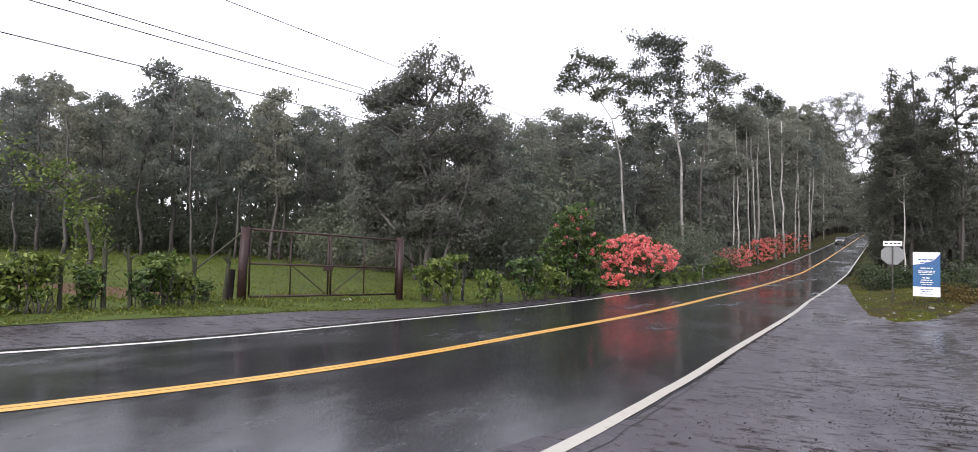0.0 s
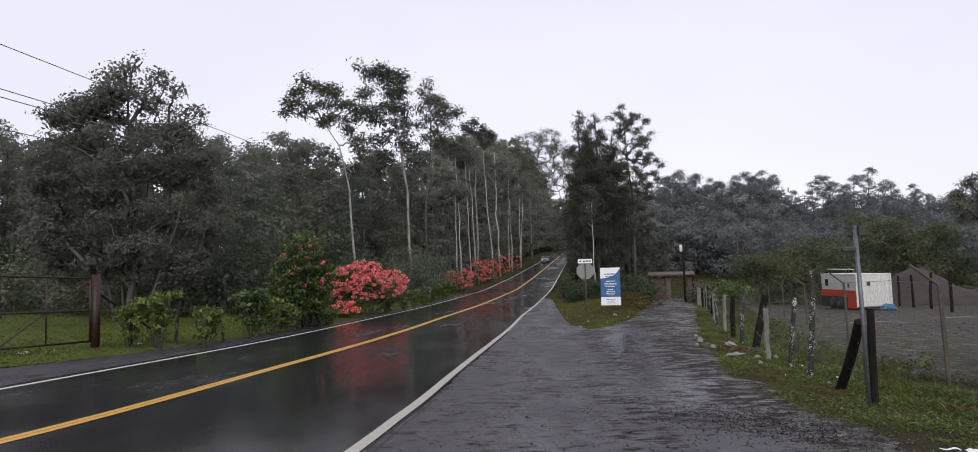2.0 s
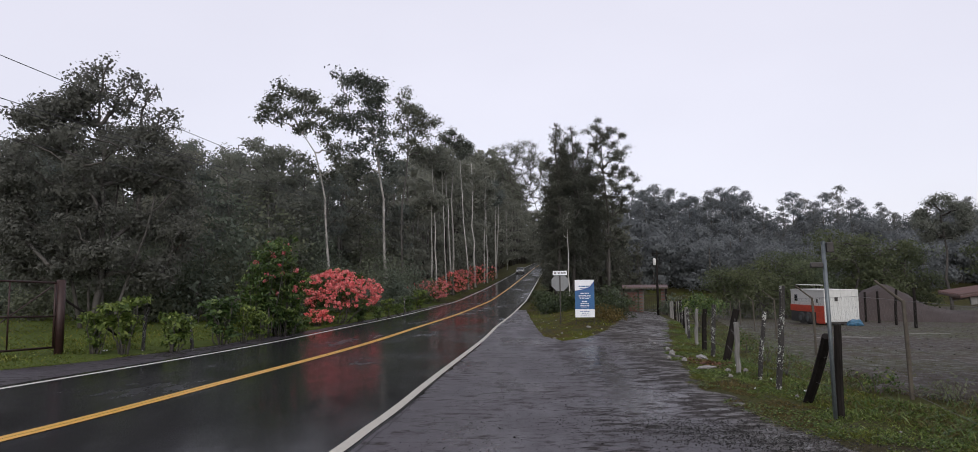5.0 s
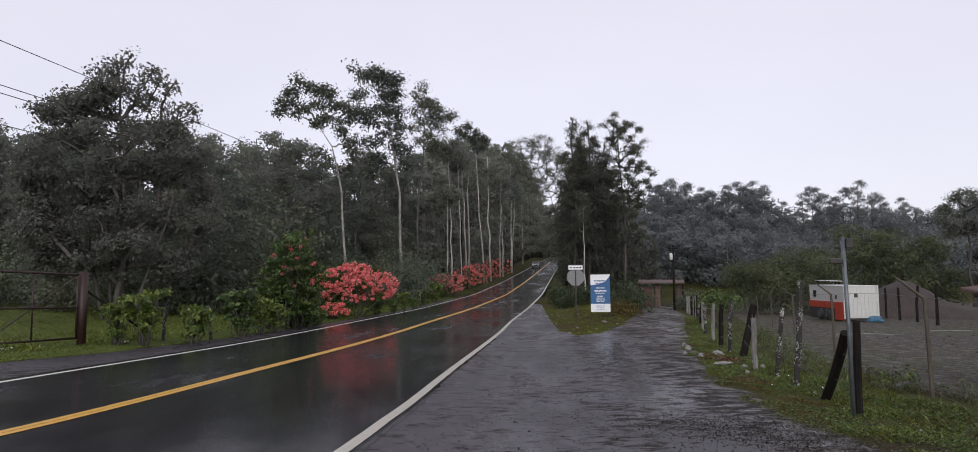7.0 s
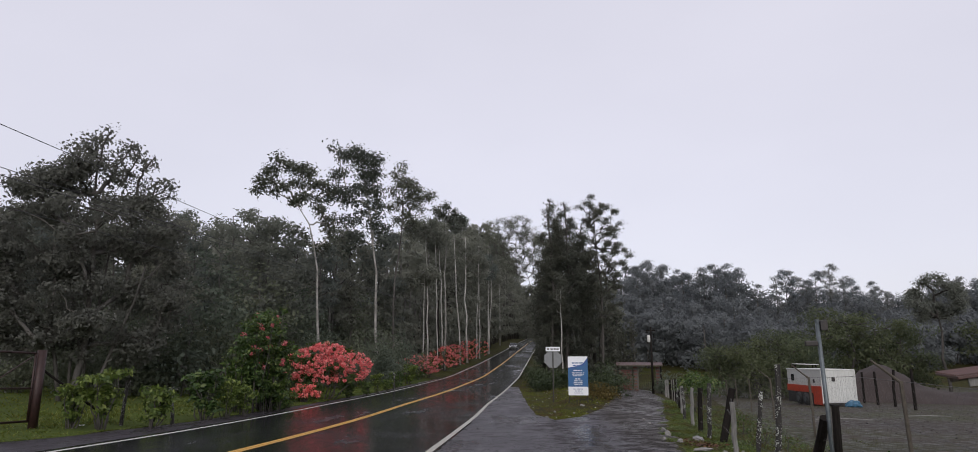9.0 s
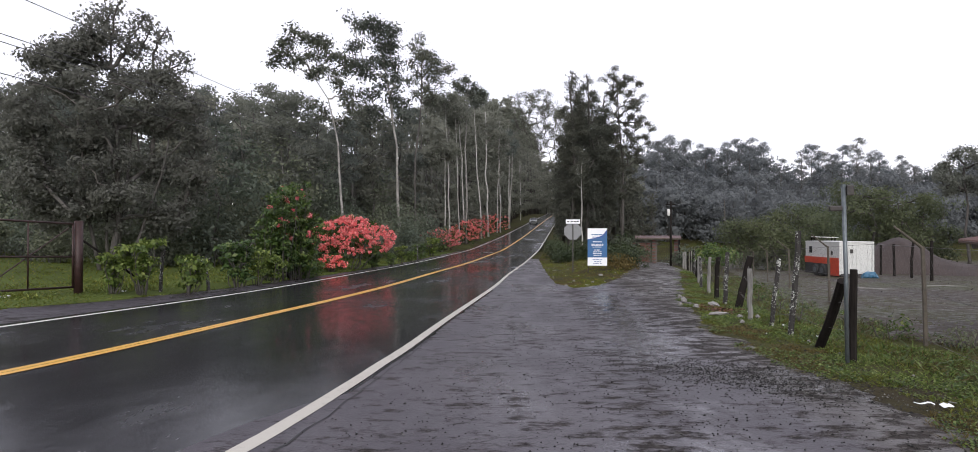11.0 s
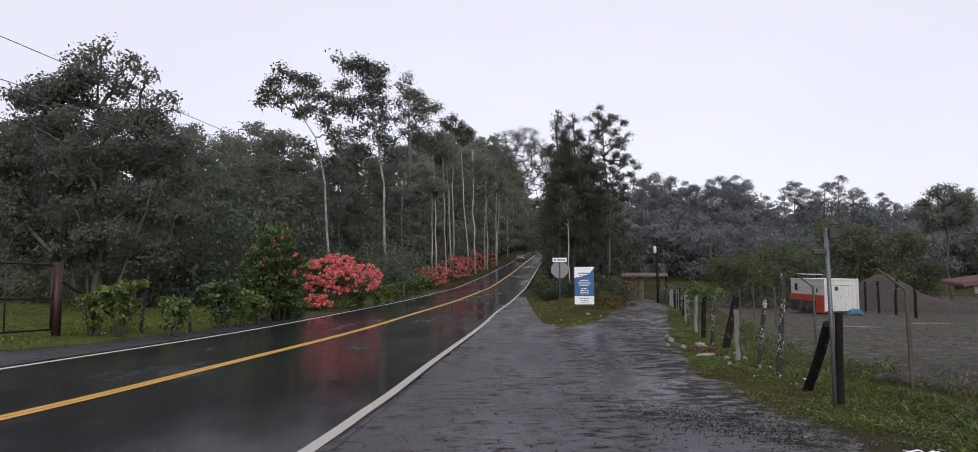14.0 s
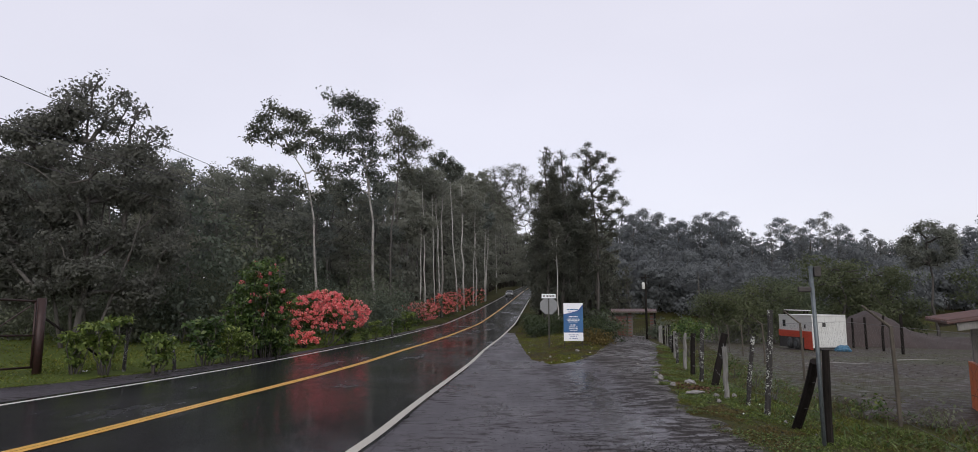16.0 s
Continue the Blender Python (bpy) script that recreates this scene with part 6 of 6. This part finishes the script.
for i in range(19):
    xx = -1.7 + i * 0.2
    part("roof_rib", Shape().tube([Matrix.Translation((0, 0, 2.3)) @ rt @ Vector((xx, -0.9, 0.03)), (xx, 0, 2.335)], 0.028, 5).mesh("roof_rib", "roof_tin"), rf)
part("fascia", Shape().box((-1.78, -0.93, 2.0), (2.03, -0.88, 2.1), 0.006).mesh("fascia", "concrete"), gate_h)
for ax in (-1.6, 1.85):
    part("roof_post", Shape().box((ax - 0.07, -0.72, -0.2), (ax + 0.07, -0.6, 2.08), 0.006).mesh("roof_post", "dark_wood"), gate_h)
for k in range(8):
    part("gate_bar", Shape().tube([(0.15 + k * 0.17, -0.1, 0.08), (0.15 + k * 0.17, -0.1, 1.6)], 0.014, 6).mesh("gate_bar", "dark_steel"), gate_h)
part("gate_rail", Shape().box((0.06, -0.12, 1.5), (1.44, -0.08, 1.55)).mesh("gate_rail", "dark_steel"), gate_h)
part("gate_rail", Shape().box((0.06, -0.12, 0.2), (1.44, -0.08, 0.25)).mesh("gate_rail", "dark_steel"), gate_h)

ux, uy = place(16.15, 51)[:2]
up_ = thing("utility_pole", pose(ux, uy, float(gz(ux, uy))), "dark wooden utility pole with a white transformer", "utility pole")
uh = 1.5 + 0.0465 * 51 - float(gz(ux, uy))
part("pole", Shape().tube([(0, 0, -0.4), (0, 0, uh * 0.5), (0.02, 0, uh)], [0.095, 0.085, 0.07], 10).mesh("pole", "dark_wood", True), up_)
part("transformer", Shape().tube([(-0.2, -0.12, uh - 1.15), (-0.2, -0.12, uh - 1.12), (-0.2, -0.12, uh - 0.68), (-0.2, -0.12, uh - 0.62)], [0.1, 0.12, 0.12, 0.07], 14).mesh("transformer", "white_metal", True), up_, "white cylindrical transformer")
part("bracket", Shape().box((-0.12, -0.06, uh - 0.95), (0.0, 0.0, uh - 0.88)).mesh("bracket", "galvanised"), up_)
part("crossarm", Shape().box((-0.35, -0.05, uh - 0.32), (0.35, 0.05, uh - 0.22), 0.005).mesh("crossarm", "dark_wood"), up_)

# ---- field gate across the road ----
P0, P1 = Vector((-12.72, 12.59)), Vector((-10.48, 16.57))
gz0 = float(gz(P0.x, P0.y))
ang = math.degrees(math.atan2(P1.y - P0.y, P1.x - P0.x))
fg = thing("field_gate", pose(P0.x, P0.y, gz0, 0, 0, ang), "rusty brown steel double field gate, closed", "gate")
GL = (P1 - P0).length
part("gate_post", Shape().tube([(-0.05, 0, -0.3), (-0.03, 0, 0.9), (0.02, 0, 1.95)], 0.115, 14).mesh("gate_post", "rust_steel", True), fg, "thick rusty round gate post")
part("gate_post", Shape().tube([(GL, 0, -0.3), (GL, 0, 1.78)], 0.105, 14).mesh("gate_post", "rust_steel", True), fg, "thick rusty round gate post")
part("post_stub", Shape().tube([(-0.36, 0.05, -0.3), (-0.3, 0.05, 0.85)], 0.1, 9, wob=0.05).mesh("post_stub", "dark_wood"), fg, "short dark wooden post beside the gate post")
q0, q1 = 0.12, GL - 0.12


def top_z(xx):
    return 1.9 - 0.2 * (xx - q0) / (q1 - q0)


def bot_z(xx):
    return 0.14 - 0.05 * (xx - q0) / (q1 - q0)


mid_x = (q0 + q1) / 2 + 0.05
part("rail", Shape().tube([(q0, 0, top_z(q0)), (q1, 0, top_z(q1))], 0.028, 8).mesh("rail", "rust_steel", True), fg)
part("rail", Shape().tube([(q0, 0, 1.0), (q1, 0, 0.86)], 0.024, 8).mesh("rail", "rust_steel", True), fg)
part("rail", Shape().tube([(q0, 0, bot_z(q0)), (q1, 0, bot_z(q1))], 0.028, 8).mesh("rail", "rust_steel", True), fg)
for xx, rr in ((q0 + 0.02, 0.025), ((q0 + mid_x) / 2, 0.02), (mid_x - 0.04, 0.028), (mid_x + 0.04, 0.028), ((mid_x + q1) / 2, 0.02), (q1 - 0.02, 0.025)):
    part("stile", Shape().tube([(xx, 0, bot_z(xx)), (xx, 0, top_z(xx))], rr, 8).mesh("stile", "rust_steel", True), fg)
part("diagonal", Shape().tube([(q0 + 0.1, 0.03, top_z(q0) - 0.1), (mid_x - 0.1, 0.03, bot_z(mid_x) + 0.05)], 0.016, 6).mesh("diagonal", "rust_steel"), fg)
part("diagonal", Shape().tube([(q1 - 0.1, 0.03, top_z(q1) - 0.1), (mid_x + 0.1, 0.03, bot_z(mid_x) + 0.05)], 0.016, 6).mesh("diagonal", "rust_steel"), fg)
part("latch", Shape().box((mid_x - 0.16, -0.05, 0.8), (mid_x + 0.1, 0.05, 0.95), 0.01).mesh("latch", "rust_steel"), fg, "dark latch box in the middle")
s = Shape()
for k in np.arange(q0 - 1.5, q1, 0.11):
    for sgn in (1, -1):
        pts = []
        for hh in (0.15, 1.35):
            xx = k + (hh if sgn > 0 else 1.5 - hh)
            pts.append((xx, 0.015, hh))
        if q0 < pts[0][0] < q1 and q0 < pts[1][0] < q1:
            s.tube(pts, 0.0022, 3, False)
tagged(part("netting", s.mesh("netting", "wire"), fg, "thin wire netting"), kind="stuff")
part("brace", Shape().tube([(0.0, 0, 1.85), (-1.9, 0.15, 0.2)], 0.026, 8).mesh("brace", "mossy_wood"), fg, "slanting grey wooden brace")
part("brace", Shape().tube([(GL, 0, 1.35), (GL + 1.75, 0.0, 0.1)], 0.03, 8).mesh("brace", "dark_wood"), fg, "slanting dark wooden brace")

# old live posts of the pasture fence
for az, d, h in ((-55.1, 15.3, 1.2), (-53.3, 15.4, 1.1), (-50.8, 16.4, 1.15), (-49.0, 16.2, 1.05), (-46.8, 17.4, 1.05), (-57.8, 15.0, 1.0), (-60.4, 15.2, 1.05), (-64.5, 14.6, 1.1), (-27.0, 20.2, 1.0), (-23.4, 20.6, 0.9), (-6.2, 42, 1.0)):
    x, y, z = place(az, d)
    s = Shape()
    lean = rng.normal(size=2) * 0.07
    s.tube([(0, 0, -0.25), (lean[0] * 0.4, lean[1] * 0.4, h * 0.45), (lean[0], lean[1], h * 0.95), (lean[0], lean[1], h)], [0.055, 0.042, 0.045, 0.06], 7, wob=0.18)
    for k in range(4):
        e = rng.normal(size=3) * 0.1
        s.tube([(lean[0], lean[1], h * 0.93), (lean[0] + e[0], lean[1] + e[1], h + 0.05 + abs(e[2]))], [0.03, 0.012], 5)
    thing("pasture_post", pose(x, y, z), "gnarled dark old post of the pasture fence", "fence post", "posts of the pasture fence", data=s.mesh("pasture_post", "lichen_wood" if d > 20 else "mossy_wood"))

# ---- overhead lines ----
for h0, h1 in ((4.95, 5.05), (5.63, 5.78), (5.84, 5.96), (7.0, 6.95)):
    s = Shape()
    pts = [Vector((-13 + 0.13 * yy, yy, h0 + (h1 - h0) * (yy - 6) / 10 + 0.00012 * (yy - 12) ** 2)) for yy in np.arange(-30, 76, 5.0)]
    s.tube(pts, 0.0105, 5)
    thing("overhead_line", Matrix(), "thin black overhead cable along the road", "cable", "overhead cables", data=s.mesh("overhead_line", "cable"))
for yy in (-30, 75):
    xx = -13 + 0.13 * yy
    lp = thing("line_pole", pose(xx, yy, float(gz(xx, yy))), "dark wooden pole carrying the overhead cables", "utility pole")
    part("pole", Shape().tube([(0, 0, -0.4), (0, 0, 4), (0, 0, 8)], [0.14, 0.12, 0.09], 10).mesh("pole", "dark_wood", True), lp)

# ---- car far up the road ----
cy = 152.0
cx = float(xc(cy)) - 1.7
car = thing("car", pose(cx, cy, float(zr(cy)) + 0.034, 0, 0, math.degrees(math.atan(-0.125))), "silver car coming down the wet road", "car")
prof = [(-2.1, 0.35), (-2.15, 0.75), (-1.3, 0.92), (-0.6, 1.45), (0.9, 1.5), (1.8, 1.0), (2.1, 0.9), (2.1, 0.35)]
vs = [(sx_ * (0.86 if pz < 1.2 else 0.68), py_, pz) for sx_ in (-1, 1) for py_, pz in prof]
n8 = len(prof)
part("body", mesh("body", vs, [tuple(range(n8)), tuple(reversed(range(n8, 2 * n8)))] + [(k, (k + 1) % n8, n8 + (k + 1) % n8, n8 + k) for k in range(n8)], "car_paint"), car)
part("windscreen", mesh("windscreen", [(-0.78, -1.26, 0.95), (0.78, -1.26, 0.95), (0.64, -0.66, 1.42), (-0.64, -0.66, 1.42)], [(0, 1, 2, 3)], "glass"), car)
for lx in (-0.62, 0.62):
    part("headlight", Shape().box((lx - 0.16, -2.17, 0.6), (lx + 0.16, -2.1, 0.74), 0.01).mesh("headlight", "lamp_glass"), car)
    for wy in (-1.3, 1.35):
        w = part("wheel", Shape().tube([(lx * 1.3 - 0.1, wy, 0.31), (lx * 1.3 + 0.1, wy, 0.31)], 0.31, 16).mesh("wheel", "rubber"), car)
        part("rim", Shape().tube([(lx * 1.3 - 0.11, wy, 0.31), (lx * 1.3 + 0.11, wy, 0.31)], 0.18, 12).mesh("rim", "galvanised"), w)
part("grille", Shape().box((-0.45, -2.16, 0.45), (0.45, -2.1, 0.6), 0.005).mesh("grille", "rubber"), car)

# ---- litter and stones ----
for az, d, sz, sd in ((-36.9, 18.9, (0.5, 0.3, 0.2), 1), (-29.5, 20.0, (0.26, 0.2, 0.15), 2), (22.3, 12.2, (0.1, 0.07, 0.08), 4), (27.3, 9.6, (0.07, 0.07, 0.08), 5), (24.9, 10.6, (0.07, 0.05, 0.05), 6), (11.3, 23.4, (0.12, 0.09, 0.06), 7)):
    x, y, _ = place(az, d)
    lump("plastic_bag", x, y, tuple(0.3 * q for q in sz), "white_plastic", "crumpled white plastic bag on the grass", "litter", sd, 0.6, "litter")
for x, y, sz, sd, tn in ((3.6, 5.05, (0.06, 0.022), 11, 20), (3.7, 5.12, (0.035, 0.028), 12, 70), (3.46, 5.1, (0.07, 0.01), 13, -30)):
    n = 7
    X, Y = np.meshgrid(np.linspace(-sz[0], sz[0], n), np.linspace(-sz[1], sz[1], 4))
    Z = 0.03 + 0.03 * np.array([[noise.noise(Vector((a * 14, b * 14, sd))) for a, b in zip(r1, r2)] for r1, r2 in zip(X, Y)])
    ob = thing("paper_scrap", pose(x, y, float(gz(x, y)) + 0.02, 0, 0, tn), "torn white paper scrap at the gravel's edge", "litter", "litter", data=grid_mesh("paper_scrap", X, Y, Z, "white_plastic"))
for x, y, sz, sd in ((4.55, 12.8, (0.34, 0.14, 0.08), 21), (4.3, 13.9, (0.09, 0.08, 0.1), 22), (4.45, 14.4, (0.08, 0.07, 0.08), 23), (4.6, 15.2, (0.09, 0.07, 0.08), 24), (4.9, 17.4, (0.07, 0.06, 0.06), 25),
                     (5.2, 19, (0.07, 0.06, 0.06), 26), (2.6, 20.8, (0.1, 0.07, 0.06), 27), (3.6, 21.6, (0.08, 0.06, 0.06), 28), (3.1, 22.6, (0.08, 0.06, 0.07), 29), (4.2, 23.4, (0.14, 0.09, 0.08), 30)):
    lump("stone", x, y, tuple(0.65 * q for q in sz), "stone", "pale stone at the edge of the driveway", "stone", sd, 1.0, "stones by the driveway")

for k in range(9):
    y = 4.6 + 12 * g.uniform(0, 1) ** 1.3
    x = lot_right(y) + g.uniform(0.15, 0.9)
    lump("stone" if k % 4 else "paper_scrap", x, y, tuple(g.uniform(0.006, 0.014, 3)), "stone" if k % 4 else "white_plastic", "small pale stone in the verge grass" if k % 4 else "small white scrap in the verge grass", "stone" if k % 4 else "litter", 40 + k, 1.0, "stones by the driveway" if k % 4 else "litter")

for x, y, sz, sd in ((4.02, 11.1, (0.3, 0.1, 0.05), 31), (3.95, 13.0, (0.07, 0.06, 0.07), 32), (4.1, 12.5, (0.09, 0.07, 0.07), 33), (4.2, 10.6, (0.07, 0.05, 0.06), 34), (4.45, 10.5, (0.06, 0.05, 0.06), 35), (4.0, 10.0, (0.06, 0.05, 0.05), 36), (4.1, 8.15, (0.035, 0.03, 0.035), 37)):
    lump("stone", x, y, tuple(0.65 * q for q in sz), "stone", "pale stone in the grass below the fence posts", "stone", sd, 1.0, "stones by the driveway")
c = np.array([(4.35 + 0.12 * g.normal(), 12.0 + 0.45 * g.normal(), 0.0) for _ in range(260)])
c[:, 2] = [float(gz(a, b)) + 0.02 + 0.02 * g.uniform() for a, b, _ in c]
tagged(new("fallen_leaves", quads("fallen_leaves", leaf_quads(c, np.array([0, 0, 1.0]) + g.normal(size=c.shape) * 0.4, 0.06, np.random.default_rng(90), 0.7), "dead_leaf")), "rust-brown fallen leaves below the fence posts", "leaves", kind="stuff")

# ---- loose pebbles on the gravel ----
def pebbles(pts, sizes, seed):
    g2 = np.random.default_rng(seed)
    base = np.array([(1, 0, 0), (0, 1, 0), (-1, 0, 0), (0, -1, 0), (0, 0, 0.7), (0, 0, -0.5)])
    fs = [(0, 1, 4), (1, 2, 4), (2, 3, 4), (3, 0, 4), (1, 0, 5), (2, 1, 5), (3, 2, 5), (0, 3, 5)]
    V, F = [], []
    for (px, py), sz in zip(pts, sizes):
        a = g2.uniform(0, 6.28)
        R = np.array([[math.cos(a), -math.sin(a), 0], [math.sin(a), math.cos(a), 0], [0, 0, 1]])
        v = (base * g2.uniform(0.6, 1.2, (6, 1)) * sz) @ R.T + (px, py, float(gz(px, py)) + 0.018 + sz * 0.2)
        F += [tuple(len(V) + i for i in f) for f in fs]
        V += list(v)
    return mesh("pebbles", V, F, "pebble")


g3 = np.random.default_rng(61)
pts = [(g3.normal(2.5, 0.42), g3.normal(6.2, 0.55)) for _ in range(5200)]
pts = [(a - 0.6 * (b - 6.2), b) for a, b in pts]
for _ in range(2600):
    b = 2.2 + 13 * g3.uniform(0, 1) ** 1.5
    pts.append((g3.uniform(float(xc(b)) + 4.1, lot_right(b)), b))
for _ in range(7000):
    b = 2.2 + 15 * g3.uniform(0, 1) ** 1.6
    lo, hi = float(xc(b)) + 4.1, lot_right(b) + 0.55
    a = lo + (hi - lo) * (1 - g3.uniform(0, 1) ** 2.0)
    pts.append((a, b))
sizes = 0.0035 + 0.008 * g3.uniform(0, 1, len(pts)) ** 1.7
sizes[::37] *= 1.7
tagged(new("pebbles", pebbles(pts, sizes, 62)), "small dark pebbles scattered on the wet gravel", "pebbles", kind="stuff")
pts = [(g3.uniform(7.5, 24), g3.uniform(8, 30)) for _ in range(900)]
pts = [p for p in pts if p[0] > 7.4 + 0.33 * (p[1] - 8.5)]
tagged(new("pebbles", pebbles(pts, g3.uniform(0.015, 0.05, len(pts)), 63)), "loose stones scattered over the muddy yard", "pebbles", kind="stuff")


# ---- grass ----
def blades(name, pts, h, w, seed, mat, label, lean=0.5):
    g2 = np.random.default_rng(seed)
    p = np.array(pts, float)
    k = len(p)
    z = gz(p[:, 0], p[:, 1])
    a = g2.uniform(0, 6.28, k)
    d = np.stack([np.cos(a), np.sin(a), 0 * a], 1)
    up = np.stack([g2.normal(size=k) * lean, g2.normal(size=k) * lean, np.ones(k)], 1)
    hh = np.asarray(h) * g2.uniform(0.45, 1.3, k)
    b = np.stack([p[:, 0], p[:, 1], z - 0.01], 1)
    ww = (w * g2.uniform(0.6, 1.3, k))[:, None]
    m = b + up * hh[:, None] * 0.55
    t_ = b + up * hh[:, None] + np.stack([up[:, 0] * hh * 0.4, up[:, 1] * hh * 0.4, -0.1 * hh], 1)
    q = np.stack([b - d * ww * 0.3, m - d * ww, t_, m + d * ww], 1)
    return tagged(new(name, quads(name, q, mat)), label, "grass", kind="stuff")


def fence_x(y):
    return float(np.interp(y, [0, 7.6, 11, 16.2, 22, 29, 43], [5.2, 4.3, 4.45, 5.7, 7.3, 9.4, 13.3]))


g3 = np.random.default_rng(71)
P, moss = [], []
while len(P) < 90000:
    b = 2.3 + 28 * g3.uniform(0, 1) ** 2.1
    lo, hi = lot_right(b) - 0.25, fence_x(b) + float(np.interp(b, [0, 6, 8, 10], [1.5, 1.3, 0.8, 0.5]))
    a = g3.uniform(lo, hi)
    thin = noise.noise(Vector((a * 1.3, b * 1.1, 0.0))) + 0.5 * noise.noise(Vector((a * 4, b * 4, 3.0)))
    if thin > 0.3 - 1.3 * min(0.8, a - lo):
        P.append((a, b))
        if thin > 0.12 and len(moss) < 24000 and g3.uniform() < 0.6:
            moss.append((a, b))
def dryness(a, b):
    return noise.noise(Vector((a * 0.8, b * 0.6, 21.0))) + 0.4 * noise.noise(Vector((a * 3, b * 3, 25.0))) - 0.5 * (a - lot_right(b)) + 0.02


dry = [dryness(a, b) > 0.0 for a, b in P]
live = [p for p, q in zip(P, dry) if not q]
tall = np.array([0.016 + 0.045 * max(0.0, 0.5 + noise.noise(Vector((a * 2.2, b * 2.2, 31.0)))) for a, b in live])
bright = np.array([noise.noise(Vector((a * 1.1, b * 1.1, 61.0))) + g3.normal() * 0.15 > 0.0 for a, b in live])
blades("grass", np.array(live)[~bright], tall[~bright], 0.006, 72, "grass", "short wet mossy grass on the verge by the fence", 0.9)
blades("grass", np.array(live)[bright], tall[bright], 0.007, 83, "lime_leaf", "bright fresh grass on the verge by the fence", 0.8)
blades("grass", [p for p, q in zip(P, dry) if q], 0.04, 0.005, 78, "dry_grass", "brownish dead grass along the gravel's edge", 1.0)
c = np.array([(a, b, float(gz(a, b)) + g3.uniform(0.012, 0.04)) for a, b in moss])
tagged(new("verge_weeds", quads("verge_weeds", leaf_quads(c, np.array([0, 0, 1.0]) + g3.normal(size=c.shape) * 0.5, 0.024, g3, 0.8), "lime_leaf")), "low small-leaved weeds among the verge grass", "weeds", kind="stuff")
P = []
while len(P) < 17000:
    b = 5.5 + 24 * g3.uniform(0, 1) ** 1.6
    a = g3.uniform(fence_x(b) - 0.1, yard_left(b) + 1.0)
    if noise.noise(Vector((a * 1.6, b * 1.2, 41.0))) > -0.25:
        P.append((a, b))
blades("grass", P[5000:], 0.06, 0.006, 81, "dry_grass", "dead brown grass at the foot of the yard fence", 0.9)
blades("grass", P[:5000], 0.1, 0.008, 82, "shrub_leaf", "straggly dark weeds at the foot of the yard fence", 0.7)
P = []
while len(P) < 32000:
    b = 1 + 50 * g3.uniform(0, 1) ** 1.3
    a = float(xc(b)) + edge_l(b) + 0.1 - 5.5 * g3.uniform(0, 1) ** 1.5
    if noise.noise(Vector((a * 0.7, b * 0.7, 4.0))) > -0.35:
        P.append((a, b))
lush = np.array([0.06 + 0.3 * max(0.0, 0.15 + noise.noise(Vector((a * 0.9, b * 0.9, 51.0)))) * min(1.0, max(0.0, float(xc(b)) + edge_l(b) - 0.3 - a)) for a, b in P])
blades("grass", P[::2], 0.95 * lush[::2], 0.014, 73, "lime_leaf", "bright broad-bladed grass on the far verge", 0.7)
blades("grass", P, lush, 0.011, 77, "grass", "lush grass on the far verge", 0.5)
P = []
while len(P) < 22000:
    b = 19 + 40 * g3.uniform(0, 1) ** 1.3
    lo, hi = float(xc(b)) + float(np.interp(b, [18, 22, 30, 45], [6.5, 5.5, 5.1, 4.2])), min(isle_right(b), float(xc(b)) + 9)
    if hi - lo > 0.1:
        a = g3.uniform(lo, hi + 0.1)
        if noise.noise(Vector((a * 0.8, b * 0.8, 9.0))) > -0.3:
            P.append((a, b))
bare = [noise.noise(Vector((a * 0.9, b * 0.7, 33.0))) + 0.5 * noise.noise(Vector((a * 3, b * 3, 35.0))) > 0.05 for a, b in P]
blades("grass", [p for p, q in zip(P, bare) if not q], 0.07, 0.01, 74, "grass", "rough grass on the island between road and driveway", 0.5)
blades("grass", [p for p, q in zip(P, bare) if q], 0.055, 0.009, 79, "dry_grass", "brownish patches of dead grass on the island", 0.8)
c = np.array([(a, b, float(gz(a, b)) + 0.07) for a, b in P[::420]])
tagged(new("meadow_flowers", quads("meadow_flowers", leaf_quads(np.repeat(c, 5, 0) + g3.normal(size=(5 * len(c), 3)) * (0.03, 0.03, 0.012), np.array([0, 0, 1.0]) + g3.normal(size=(5 * len(c), 3)) * 0.5, 0.034, g3, 0.8), "white_petal")), "small white flowers in the island's grass", "flowers", kind="stuff")
P = [(-g3.uniform(10, 46), g3.uniform(2, 40)) for _ in range(26000)]
P = [p for p in P if p[0] < float(xc(p[1])) - 7.5]
blades("grass", P, 0.11, 0.02, 75, "grass", "soft green grass of the pasture", 0.6)
P = []
while len(P) < 20000:
    b = g3.uniform(6, 34)
    a = 6.2 + 0.33 * (b - 8.5) + 16 * g3.uniform(0, 1) ** 2
    if noise.noise(Vector((a * 0.35, b * 0.35, 14.0))) > -0.05 or a < 7.0 + 0.33 * (b - 8.5):
        P.append((a, b))
blades("grass", P, 0.05, 0.007, 76, "grass", "thin patchy grass in the muddy yard", 0.7)

# ---- the whole plan stretched in depth to fit the camera's lens angle ----
DEPTH = 1.0285
for ob in scene.objects:
    if ob.parent is None and ob.type in {"MESH", "EMPTY"}:
        if ob.location.length == 0:
            ob.scale.y *= DEPTH
        else:
            ob.location.y *= DEPTH
